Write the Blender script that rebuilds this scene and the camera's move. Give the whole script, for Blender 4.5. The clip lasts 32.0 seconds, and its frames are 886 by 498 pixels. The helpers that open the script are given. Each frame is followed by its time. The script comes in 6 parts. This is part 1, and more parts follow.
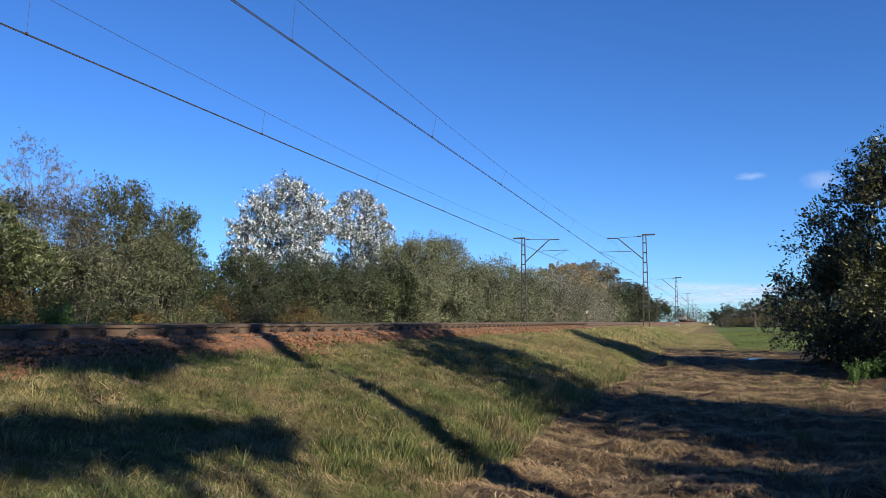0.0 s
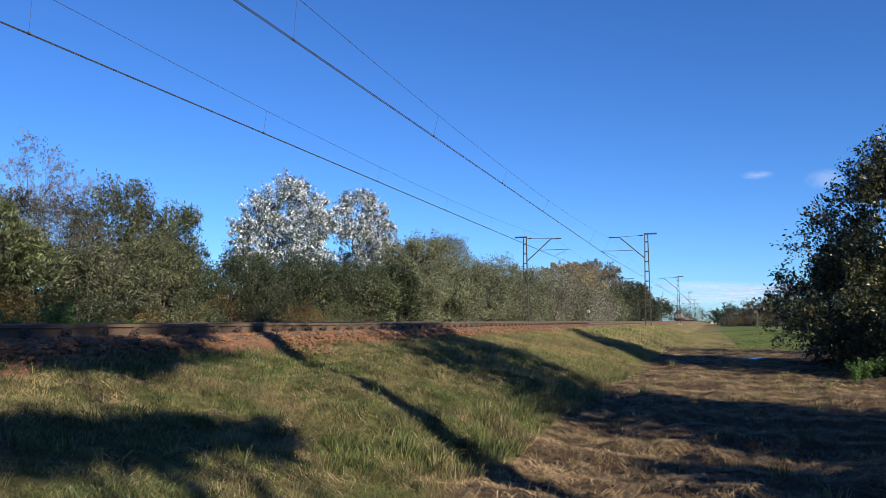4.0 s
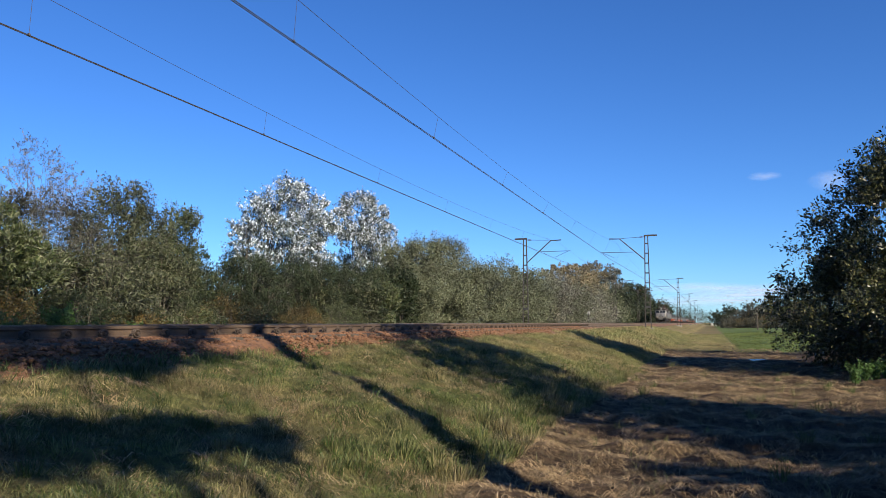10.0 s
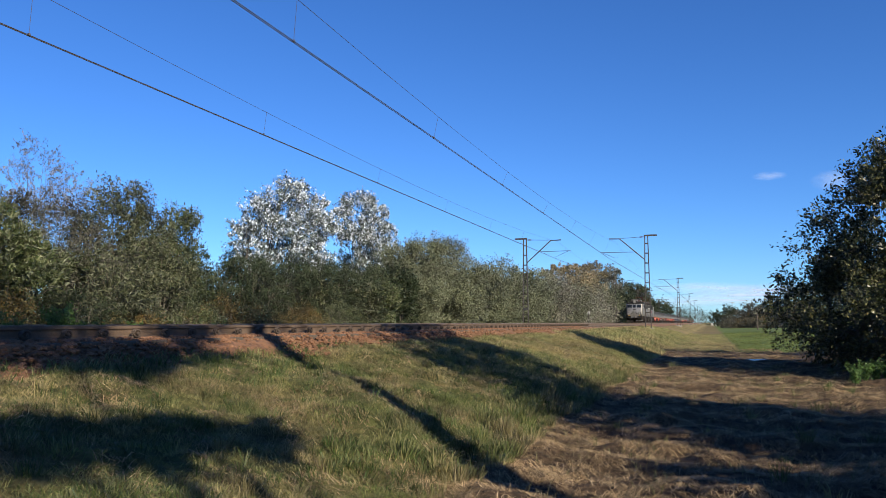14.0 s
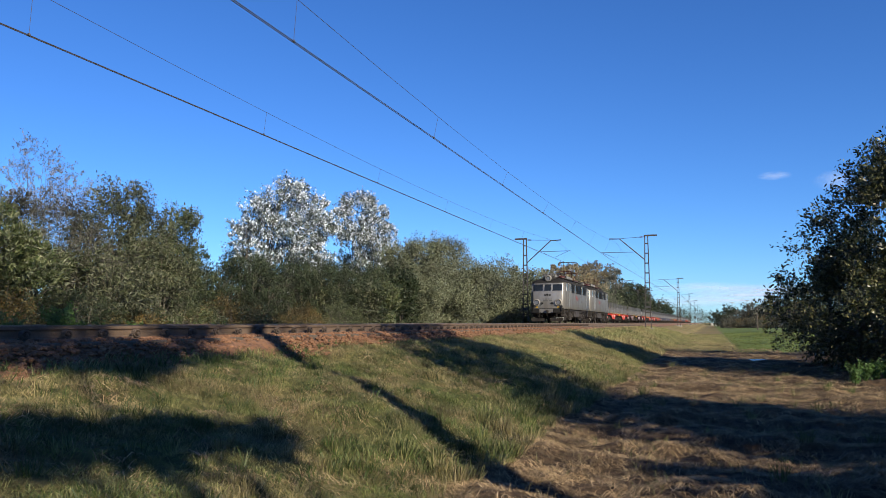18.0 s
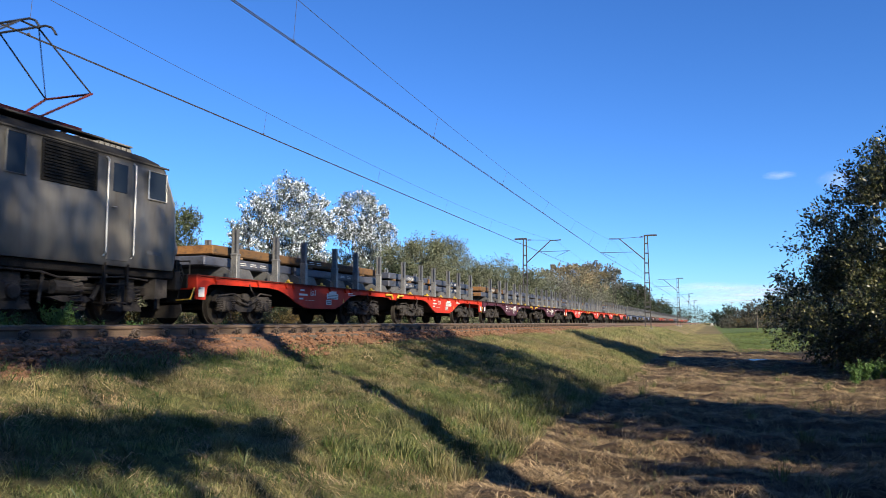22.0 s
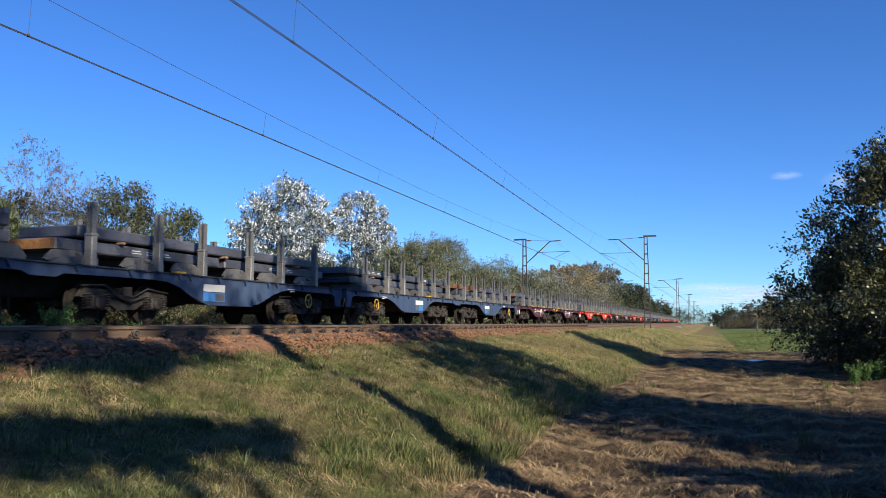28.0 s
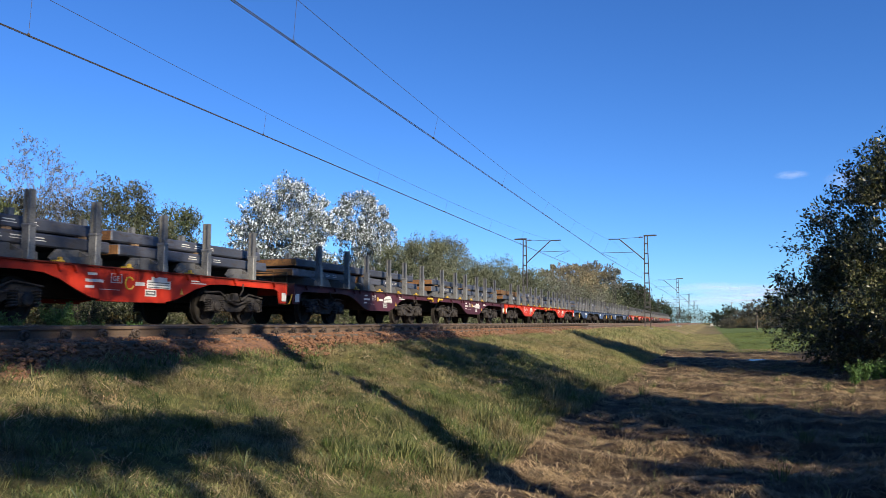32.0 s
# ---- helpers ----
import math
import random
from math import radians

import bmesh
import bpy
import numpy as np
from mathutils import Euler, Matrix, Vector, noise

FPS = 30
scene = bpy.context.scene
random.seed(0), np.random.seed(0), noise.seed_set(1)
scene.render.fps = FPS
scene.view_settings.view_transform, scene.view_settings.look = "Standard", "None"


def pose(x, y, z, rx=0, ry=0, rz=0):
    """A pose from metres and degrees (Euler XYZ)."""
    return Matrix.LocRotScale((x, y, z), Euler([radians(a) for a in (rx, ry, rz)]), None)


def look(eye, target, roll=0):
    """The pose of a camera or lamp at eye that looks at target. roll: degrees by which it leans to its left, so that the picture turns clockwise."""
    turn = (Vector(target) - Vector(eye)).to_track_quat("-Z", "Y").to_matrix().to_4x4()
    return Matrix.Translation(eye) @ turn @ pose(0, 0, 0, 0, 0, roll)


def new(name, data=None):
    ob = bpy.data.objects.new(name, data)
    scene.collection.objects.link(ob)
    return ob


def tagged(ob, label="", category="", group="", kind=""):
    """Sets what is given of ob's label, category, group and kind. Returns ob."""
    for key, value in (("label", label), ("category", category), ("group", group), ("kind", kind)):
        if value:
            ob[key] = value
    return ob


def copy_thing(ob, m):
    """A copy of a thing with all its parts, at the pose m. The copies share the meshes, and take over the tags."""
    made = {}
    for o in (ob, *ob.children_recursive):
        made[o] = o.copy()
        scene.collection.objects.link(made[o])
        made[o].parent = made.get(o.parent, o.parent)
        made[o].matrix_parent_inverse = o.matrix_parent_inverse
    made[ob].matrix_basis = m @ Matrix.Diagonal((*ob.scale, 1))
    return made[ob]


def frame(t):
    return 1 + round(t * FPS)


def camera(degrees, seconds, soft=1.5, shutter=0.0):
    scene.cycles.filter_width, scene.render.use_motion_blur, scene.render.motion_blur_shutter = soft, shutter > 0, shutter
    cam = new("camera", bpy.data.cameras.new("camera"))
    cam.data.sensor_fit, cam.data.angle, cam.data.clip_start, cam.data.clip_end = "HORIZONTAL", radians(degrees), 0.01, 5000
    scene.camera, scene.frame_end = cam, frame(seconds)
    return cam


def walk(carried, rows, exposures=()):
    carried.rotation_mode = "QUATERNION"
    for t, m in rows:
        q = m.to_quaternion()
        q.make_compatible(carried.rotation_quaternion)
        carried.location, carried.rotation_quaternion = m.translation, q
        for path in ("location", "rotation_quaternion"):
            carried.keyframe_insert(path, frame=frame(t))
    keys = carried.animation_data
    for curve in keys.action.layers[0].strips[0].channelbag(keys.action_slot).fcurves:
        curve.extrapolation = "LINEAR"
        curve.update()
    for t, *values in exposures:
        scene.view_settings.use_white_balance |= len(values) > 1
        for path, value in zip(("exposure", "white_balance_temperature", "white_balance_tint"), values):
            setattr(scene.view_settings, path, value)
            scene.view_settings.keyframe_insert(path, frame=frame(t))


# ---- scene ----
# Axes: x to the right of the camera, y along the line, z up from the top of the rails.
NEAR, FAR = -8.1, -13.0            # centre lines of the two tracks
SPEED, FRONT0 = 20.0, 425.0        # the train's pace, and where its front buffers are at the start

# ---- camera ----
cam = camera(59.03, 32.0, soft=0.5, shutter=0.06)
YAW, PITCH = 18.8, 5.36
SWAY = [(0, -3, -1), (0.5, -3, 0), (1, -3, 2), (1.5, -3, 3), (2, -3, 2.3), (2.5, -3, 2), (3, -1.3, 0), (3.5, 0, -2.6), (5.5, 0, -2.6),
        (6, 0, -1), (6.5, 0, -0.6), (7, 0.3, 0), (10, 0, 0.3), (10.6, 0, -1.5), (11.5, 0, -1.6), (12.4, 0, -0.4), (14, 0, 0.2),
        (16.5, 0, 0.3), (18, 0, 0.3), (19, -0.8, 0), (20, 0, 0.5), (22, -0.3, 0.2), (22.5, -1, -0.5), (24, -1, 0), (27.5, -1, 0.6),
        (28, -1, 1.4), (29, -0.5, 1.6), (30, 0, 1), (31, -0.4, 0.3), (32, -0.6, 0.6)]
walk(cam, [(t, pose(0, 0, 0.04, 90 + PITCH + dy * 0.0414, 0, YAW + dx * 0.0414)) for t, dx, dy in SWAY],
     [(0, 0.98), (20.3, 0.98), (20.8, 1.1), (21.3, 1.2), (22, 1.24), (22.6, 1.17), (24.2, 1.16), (25, 1.11), (28, 1.09), (32, 1.07)])

# ---- sky and sun ----
SUN = Vector((0.82, -0.57, math.tan(radians(25)))).normalized()
world = bpy.data.worlds.new("sky")
scene.world = world
world.use_nodes = True
wt = world.node_tree
sky = wt.nodes.new("ShaderNodeTexSky")
sky.sky_type, sky.sun_disc = "NISHITA", False
sky.sun_elevation, sky.sun_rotation = math.asin(SUN.z), math.atan2(SUN.x, SUN.y)
sky.altitude, sky.air_density, sky.dust_density, sky.ozone_density = 1500, 1.0, 0.35, 3.0
deep = wt.nodes.new("ShaderNodeHueSaturation")      # the clear, deep autumn blue
deep.inputs["Saturation"].default_value = 1.12
blue = wt.nodes.new("ShaderNodeMix")
blue.data_type, blue.blend_type = "RGBA", "MULTIPLY"
blue.inputs[0].default_value, blue.inputs[7].default_value = 1.0, (0.57, 0.88, 1.32, 1)
wt.links.new(sky.outputs[0], deep.inputs["Color"])
wt.links.new(deep.outputs[0], blue.inputs[6])
wt.links.new(blue.outputs[2], wt.nodes["Background"].inputs[0])
wt.nodes["Background"].inputs[1].default_value = 0.062
sun = new("sun", bpy.data.lights.new("sun", "SUN"))
sun.data.energy, sun.data.angle, sun.data.color = 5.0, radians(0.53), (1.0, 0.88, 0.68)
sun.matrix_world = look(SUN * 60, (0, 0, 0))
scene.view_settings.exposure = 0.98


# ---- materials ----
def shader(name):
    m = bpy.data.materials.new(name)
    m.use_nodes = True
    t = m.node_tree
    return m, t, t.nodes["Principled BSDF"]


def node(t, kind, **values):
    n = t.nodes.new("ShaderNode" + kind)
    for k, v in values.items():
        n.inputs[k].default_value = v
    return n


def ramp(t, fac, stops):
    r = t.nodes.new("ShaderNodeValToRGB")
    t.links.new(fac, r.inputs[0])
    e = r.color_ramp.elements
    while len(e) < len(stops):
        e.new(0.5)
    for el, (at, col) in zip(e, stops):
        el.position, el.color = at, (*col, 1)
    return r.outputs[0]


def mixed(t, fac, a, b, how="MIX"):
    n = t.nodes.new("ShaderNodeMix")
    n.data_type, n.blend_type = "RGBA", how
    for slot, v in ((0, fac), (6, a), (7, b)):
        if isinstance(v, (int, float)):
            n.inputs[slot].default_value = v
        elif isinstance(v, tuple):
            n.inputs[slot].default_value = (*v, 1)
        else:
            t.links.new(v, n.inputs[slot])
    return n.outputs[2]


def noise_of(t, scale, detail=4.0, rough=0.55, stretch=None, source="Object"):
    co = t.nodes.new("ShaderNodeTexCoord")
    n = node(t, "TexNoise", Scale=scale, Detail=detail, Roughness=rough)
    out = co.outputs[source]
    if stretch:
        mp = t.nodes.new("ShaderNodeMapping")
        mp.inputs["Scale"].default_value = stretch
        t.links.new(out, mp.inputs[0])
        out = mp.outputs[0]
    t.links.new(out, n.inputs["Vector"])
    return n.outputs[0]


def surface(name, a, b, c=None, rough=0.8, metal=0.0, big=1.2, fine=30.0, bump=0.2, stretch=None, vary=0.0, spec=0.5):
    """Two tones in large patches, a third in fine grain, with relief."""
    m, t, p = shader(name)
    col = ramp(t, noise_of(t, big, 5, 0.6, stretch), [(0.35, a), (0.65, b)])
    grain = noise_of(t, fine, 3, 0.6, stretch)
    if c:
        col = mixed(t, ramp(t, grain, [(0.5, (0, 0, 0)), (0.72, (1, 1, 1))]), col, c)
    if vary:
        info = t.nodes.new("ShaderNodeObjectInfo")
        col = mixed(t, 1.0, col, ramp(t, info.outputs["Random"], [(0, (1 - vary,) * 3), (1, (1.0,) * 3)]), "MULTIPLY")
    t.links.new(col, p.inputs["Base Color"])
    p.inputs["Metallic"].default_value = metal
    p.inputs["Specular IOR Level"].default_value = spec
    r = node(t, "MapRange", **{"To Min": rough - 0.12, "To Max": min(1, rough + 0.12)})
    t.links.new(grain, r.inputs[0])
    t.links.new(r.outputs[0], p.inputs["Roughness"])
    if bump:
        b_ = node(t, "Bump", Strength=bump, Distance=0.02)
        t.links.new(grain, b_.inputs["Height"])
        t.links.new(b_.outputs[0], p.inputs["Normal"])
    return m


def leafy(name, tones, through_light=0.18, rough=0.55, patch=0.85, low=0.45, dry=None, spread=1.1):
    """Foliage: the tone changes from leaf to leaf and from patch to patch; dry names the tones of withered patches."""
    m, t, p = shader(name)
    g = t.nodes.new("ShaderNodeNewGeometry")
    n = len(tones)
    col = ramp(t, g.outputs["Random Per Island"], [(i / max(1, n - 1), c) for i, c in enumerate(tones)])
    if dry:
        other = ramp(t, g.outputs["Random Per Island"], [(i / max(1, len(dry) - 1), c) for i, c in enumerate(dry)])
        col = mixed(t, ramp(t, noise_of(t, spread, 4, 0.6), [(0.44, (0, 0, 0)), (0.58, (1, 1, 1))]), col, other)
    col = mixed(t, 1.0, col, ramp(t, noise_of(t, patch, 3), [(0.34, (low,) * 3), (0.66, (1.18, 1.14, 1.05))]), "MULTIPLY")
    t.links.new(col, p.inputs["Base Color"])
    p.inputs["Roughness"].default_value = rough
    p.inputs["Specular IOR Level"].default_value = 0.35
    tr = t.nodes.new("ShaderNodeBsdfTranslucent")
    t.links.new(col, tr.inputs[0])
    mx = t.nodes.new("ShaderNodeMixShader")
    mx.inputs[0].default_value = through_light
    t.links.new(p.outputs[0], mx.inputs[1])
    t.links.new(tr.outputs[0], mx.inputs[2])
    t.links.new(mx.outputs[0], t.nodes["Material Output"].inputs[0])
    return m


def plain(name, col, rough=0.6, metal=0.0, glow=0.0):
    m, t, p = shader(name)
    p.inputs["Base Color"].default_value = (*col, 1)
    p.inputs["Roughness"].default_value = rough
    p.inputs["Metallic"].default_value = metal
    if glow:
        p.inputs["Emission Color"].default_value = (*col, 1)
        p.inputs["Emission Strength"].default_value = glow
    return m


M_RAIL = surface("rail_steel_brown", (0.068, 0.0449, 0.0299), (0.112, 0.0748, 0.051), (0.0476, 0.0306, 0.0224), 0.75, 0.0, 2.0, 60, 0.15)
M_RAILTOP = surface("rail_head_bright", (0.35, 0.34, 0.33), (0.45, 0.43, 0.41), None, 0.35, 0.9, 2, 60, 0.05)
M_CLIP = surface("clip_rust", (0.034, 0.0238, 0.019), (0.068, 0.0476, 0.034), None, 0.8, 0.0, 8, 60, 0.2)
M_BALLAST = surface("ballast_brown", (0.0964, 0.0441, 0.0207), (0.168, 0.0844, 0.0424), (0.0357, 0.0184, 0.0117), 0.95, 0, 0.9, 14, 0.9)
M_STONE = surface("ballast_stone", (0.104, 0.0464, 0.0218), (0.202, 0.103, 0.0549), (0.0507, 0.0247, 0.0149), 0.95, 0, 6.0, 40, 0.4, vary=0.5)
M_SLEEPER = surface("sleeper_wood", (0.0408, 0.0306, 0.0238), (0.0816, 0.0612, 0.0442), None, 0.9, 0, 4, 40, 0.4, (1, 8, 1))
M_MAST = surface("mast_steel", (0.0306, 0.0286, 0.0286), (0.0578, 0.053, 0.0503), (0.068, 0.0476, 0.034), 0.6, 0.3, 1.2, 20, 0.1)
M_WIRE = plain("copper_wire_dark", (0.055, 0.05, 0.048), 0.6, 0.4)
M_INSUL = plain("insulator_brown", (0.09, 0.04, 0.025), 0.35)
M_CONC = surface("concrete", (0.224, 0.211, 0.19), (0.306, 0.292, 0.265), (0.17, 0.156, 0.136), 0.9, 0, 1.5, 30, 0.4)
M_BARK = surface("bark_grey", (0.0544, 0.0476, 0.0374), (0.116, 0.0986, 0.0816), (0.034, 0.0272, 0.0238), 0.95, 0, 3, 24, 0.8, (0.68, 0.68, 0.204))
M_POLE = surface("weathered_pole_wood", (0.109, 0.0884, 0.068), (0.177, 0.15, 0.122), (0.0612, 0.0476, 0.0408), 0.9, 0, 2, 30, 0.5, (4, 4, 0.3))


# ---- building helpers ----
class Geo:
    """A mesh in the making: points and faces."""

    def __init__(self):
        self.v, self.f = [], []

    def add(self, pts, faces, m=None):
        k = len(self.v)
        self.v += [tuple(m @ Vector(p)) if m else tuple(p) for p in pts]
        self.f += [tuple(i + k for i in fc) for fc in faces]
        return self

    def box(self, x0, x1, y0, y1, z0, z1, c=0.0, m=None):
        """A block with chamfered edges."""
        if c <= 0:
            p = [(x, y, z) for x in (x0, x1) for y in (y0, y1) for z in (z0, z1)]
            return self.add(p, [(0, 1, 3, 2), (4, 6, 7, 5), (0, 4, 5, 1), (2, 3, 7, 6), (0, 2, 6, 4), (1, 5, 7, 3)], m)
        c = min(c, (x1 - x0) * 0.45, (y1 - y0) * 0.45, (z1 - z0) * 0.45)
        p, idx = [], {}
        for i, x in enumerate((x0, x1)):
            for j, y in enumerate((y0, y1)):
                for k, z in enumerate((z0, z1)):
                    sx, sy, sz = (c, -c)[i], (c, -c)[j], (c, -c)[k]
                    for a, q in enumerate(((x, y + sy, z + sz), (x + sx, y, z + sz), (x + sx, y + sy, z))):
                        idx[i, j, k, a] = len(p)
                        p.append(q)
        g = lambda i, j, k, a: idx[i, j, k, a]
        f = []
        for s in (0, 1):
            for a in (0, 1, 2):
                ring = [(0, 0), (1, 0), (1, 1), (0, 1)]
                q = []
                for u, w in ring:
                    t3 = [u, w]
                    t3.insert(a, s)
                    q.append(g(*t3, a))
                f.append(q if (s == 1) != (a == 1) else q[::-1])
        for a in (0, 1, 2):
            b_, c_ = [q for q in (0, 1, 2) if q != a]
            for u in (0, 1):
                for w in (0, 1):
                    e0, e1 = [0, 0, 0], [0, 0, 0]
                    e0[b_] = e1[b_] = u
                    e0[c_] = e1[c_] = w
                    e1[a] = 1
                    f.append([g(*e0, b_), g(*e1, b_), g(*e1, c_), g(*e0, c_)])
        for i in (0, 1):
            for j in (0, 1):
                for k in (0, 1):
                    f.append([g(i, j, k, 0), g(i, j, k, 1), g(i, j, k, 2)])
        return self.add(p, f, m)

    def tube(self, pts, radii, n=8, caps=True):
        """A round bar along points; one radius or one for each."""
        pts = [Vector(p) for p in pts]
        if isinstance(radii, (int, float)):
            radii = [radii] * len(pts)
        k = len(self.v)
        for i, p in enumerate(pts):
            d = (pts[min(i + 1, len(pts) - 1)] - pts[max(i - 1, 0)]).normalized()
            a = d.cross(Vector((0, 0, 1)) if abs(d.z) < 0.95 else Vector((1, 0, 0))).normalized()
            b = d.cross(a)
            for j in range(n):
                w = 2 * math.pi * j / n
                self.v.append(tuple(p + (a * math.cos(w) + b * math.sin(w)) * radii[i]))
        for i in range(len(pts) - 1):
            for j in range(n):
                self.f.append((k + i * n + j, k + i * n + (j + 1) % n, k + (i + 1) * n + (j + 1) % n, k + (i + 1) * n + j))
        if caps:
            self.f.append(tuple(k + j for j in range(n))[::-1])
            self.f.append(tuple(k + (len(pts) - 1) * n + j for j in range(n)))
        return self

    def lathe(self, prof, axis, origin, n=16, caps=True):
        """Turned round an axis: prof gives (along, radius)."""
        d, o, k = Vector(axis).normalized(), Vector(origin), len(self.v)
        a = d.cross(Vector((0, 0, 1)) if abs(d.z) < 0.95 else Vector((1, 0, 0))).normalized()
        b = d.cross(a)
        for along, r in prof:
            for j in range(n):
                w = 2 * math.pi * j / n
                self.v.append(tuple(o + d * along + (a * math.cos(w) + b * math.sin(w)) * max(r, 1e-4)))
        for i in range(len(prof) - 1):
            for j in range(n):
                self.f.append((k + i * n + j, k + i * n + (j + 1) % n, k + (i + 1) * n + (j + 1) % n, k + (i + 1) * n + j))
        if caps:
            self.f.append(tuple(k + j for j in range(n))[::-1])
            self.f.append(tuple(k + (len(prof) - 1) * n + j for j in range(n)))
        return self

    def prism(self, outline, axis, lo, hi, m=None):
        """An outline of two coordinates pushed along an axis (0, 1, 2)."""
        pts = []
        for w in (lo, hi):
            for u, v in outline:
                q = [u, v]
                q.insert(axis, w)
                pts.append(q)
        n = len(outline)
        f = [tuple(range(n))[::-1], tuple(range(n, 2 * n))] + [(i, (i + 1) % n, n + (i + 1) % n, n + i) for i in range(n)]
        return self.add(pts, f, m)

    def mesh(self, name, material, smooth=False):
        me = bpy.data.meshes.new(name)
        me.from_pydata(self.v, [], self.f)
        bm = bmesh.new()
        bm.from_mesh(me)
        bmesh.ops.recalc_face_normals(bm, faces=bm.faces)
        bm.to_mesh(me)
        bm.free()
        for m in material if isinstance(material, (list, tuple)) else [material]:
            me.materials.append(m)
        if smooth:
            me.shade_smooth()
            me.set_sharp_from_angle(angle=radians(40))
        return me


def part(name, geo, material, parent, label="", at=None, smooth=False):
    """One mesh object under a thing or under a part; geo may be a finished mesh."""
    ob = new(name, geo if isinstance(geo, bpy.types.Mesh) else geo.mesh(name, material, smooth))
    ob.parent = parent
    if at is not None:
        ob.matrix_basis = at
    return tagged(ob, label)


def thing(name, label, category, at=None, group="", kind=""):
    ob = new(name)
    ob.empty_display_size = 0.3
    if at is not None:
        ob.matrix_basis = at
    return tagged(ob, label, category, group, kind)


def np_mesh(name, verts, faces, material, smooth=False):
    """A mesh from arrays; all faces have the same number of corners."""
    me = bpy.data.meshes.new(name)
    n, k = faces.shape
    me.vertices.add(len(verts))
    me.vertices.foreach_set("co", verts.astype(np.float32).ravel())
    me.loops.add(n * k)
    me.loops.foreach_set("vertex_index", faces.astype(np.int32).ravel())
    me.polygons.add(n)
    me.polygons.foreach_set("loop_start", np.arange(0, n * k, k, dtype=np.int32))
    me.polygons.foreach_set("use_smooth", np.full(n, smooth, dtype=bool))
    me.update(calc_edges=True)
    me.materials.append(material)
    return me

# ---- ground ----
def fade(v, lo, hi):
    s = np.clip((v - lo) / (hi - lo), 0, 1)
    return s * s * (3 - 2 * s)


def wobble(x, y, scale, seed):
    """Cheap smooth noise for arrays, about -1 to 1."""
    r = np.random.RandomState(seed)
    out = 0
    for i in range(6):
        a, ph, k = r.rand() * 6.28, r.rand() * 6.28, (0.6 + 1.1 * r.rand()) / scale
        out = out + np.sin((x * np.cos(a) + y * np.sin(a)) * k * 6.28 + ph)
    return out / 3.0


def ground_height(x, y):
    x, y = np.asarray(x, float), np.asarray(y, float)
    left = -x
    z = np.interp(left, [-40, -9, -6, -3.2, -1.5, 1.6, 2.4, 3.1, 4.4, 5.9, 6.9, 7.3, 13.9, 14.6, 16.2, 18, 60],
                  [-1.25, -1.3, -1.3, -1.5, -1.56, -1.55, -1.47, -1.17, -0.86, -0.52, -0.36, -0.36, -0.36, -0.45, -0.9, -1.0, -1.1])
    slope = fade(left, 2.2, 3.2) * (1 - fade(left, 5.6, 6.6))
    z = z + slope * (0.07 * wobble(x, y, 3.2, 1) + 0.034 * wobble(x, y, 1.1, 2) + 0.045 * np.abs(wobble(x, y, 0.55, 8)))
    mown = fade(-left, -2.6, -1.8)
    z = z + mown * (0.075 * wobble(x * 0.45, y * 1.1, 1.5, 3) + 0.035 * np.abs(wobble(x * 0.5, y, 0.8, 7)) + 0.022 * wobble(x, y, 0.5, 4)) * (1 - fade(y, 60, 200))
    return z


def lines(*spans):
    out = []
    for a, b, step in spans:
        out += list(np.arange(a, b, step))
    return np.array(out + [spans[-1][1]])


gx = lines((-3000, -300, 300), (-300, -60, 40), (-60, -20, 4), (-20, -7.4, 0.7), (-7.4, 6, 0.13), (6, 20, 1.0), (20, 100, 8), (100, 300, 40), (300, 3000, 300))
gy = lines((-600, -60, 60), (-60, -12, 4), (-12, 3, 0.8), (3, 26, 0.14), (26, 60, 0.5), (60, 140, 3), (140, 500, 20), (500, 3500, 200))
X, Y = np.meshgrid(gx, gy)
V = np.stack([X, Y, ground_height(X, Y)], -1).reshape(-1, 3)
i0 = (np.arange(len(gy) - 1)[:, None] * len(gx) + np.arange(len(gx) - 1)[None]).ravel()
Fq = np.stack([i0, i0 + 1, i0 + 1 + len(gx), i0 + len(gx)], -1)


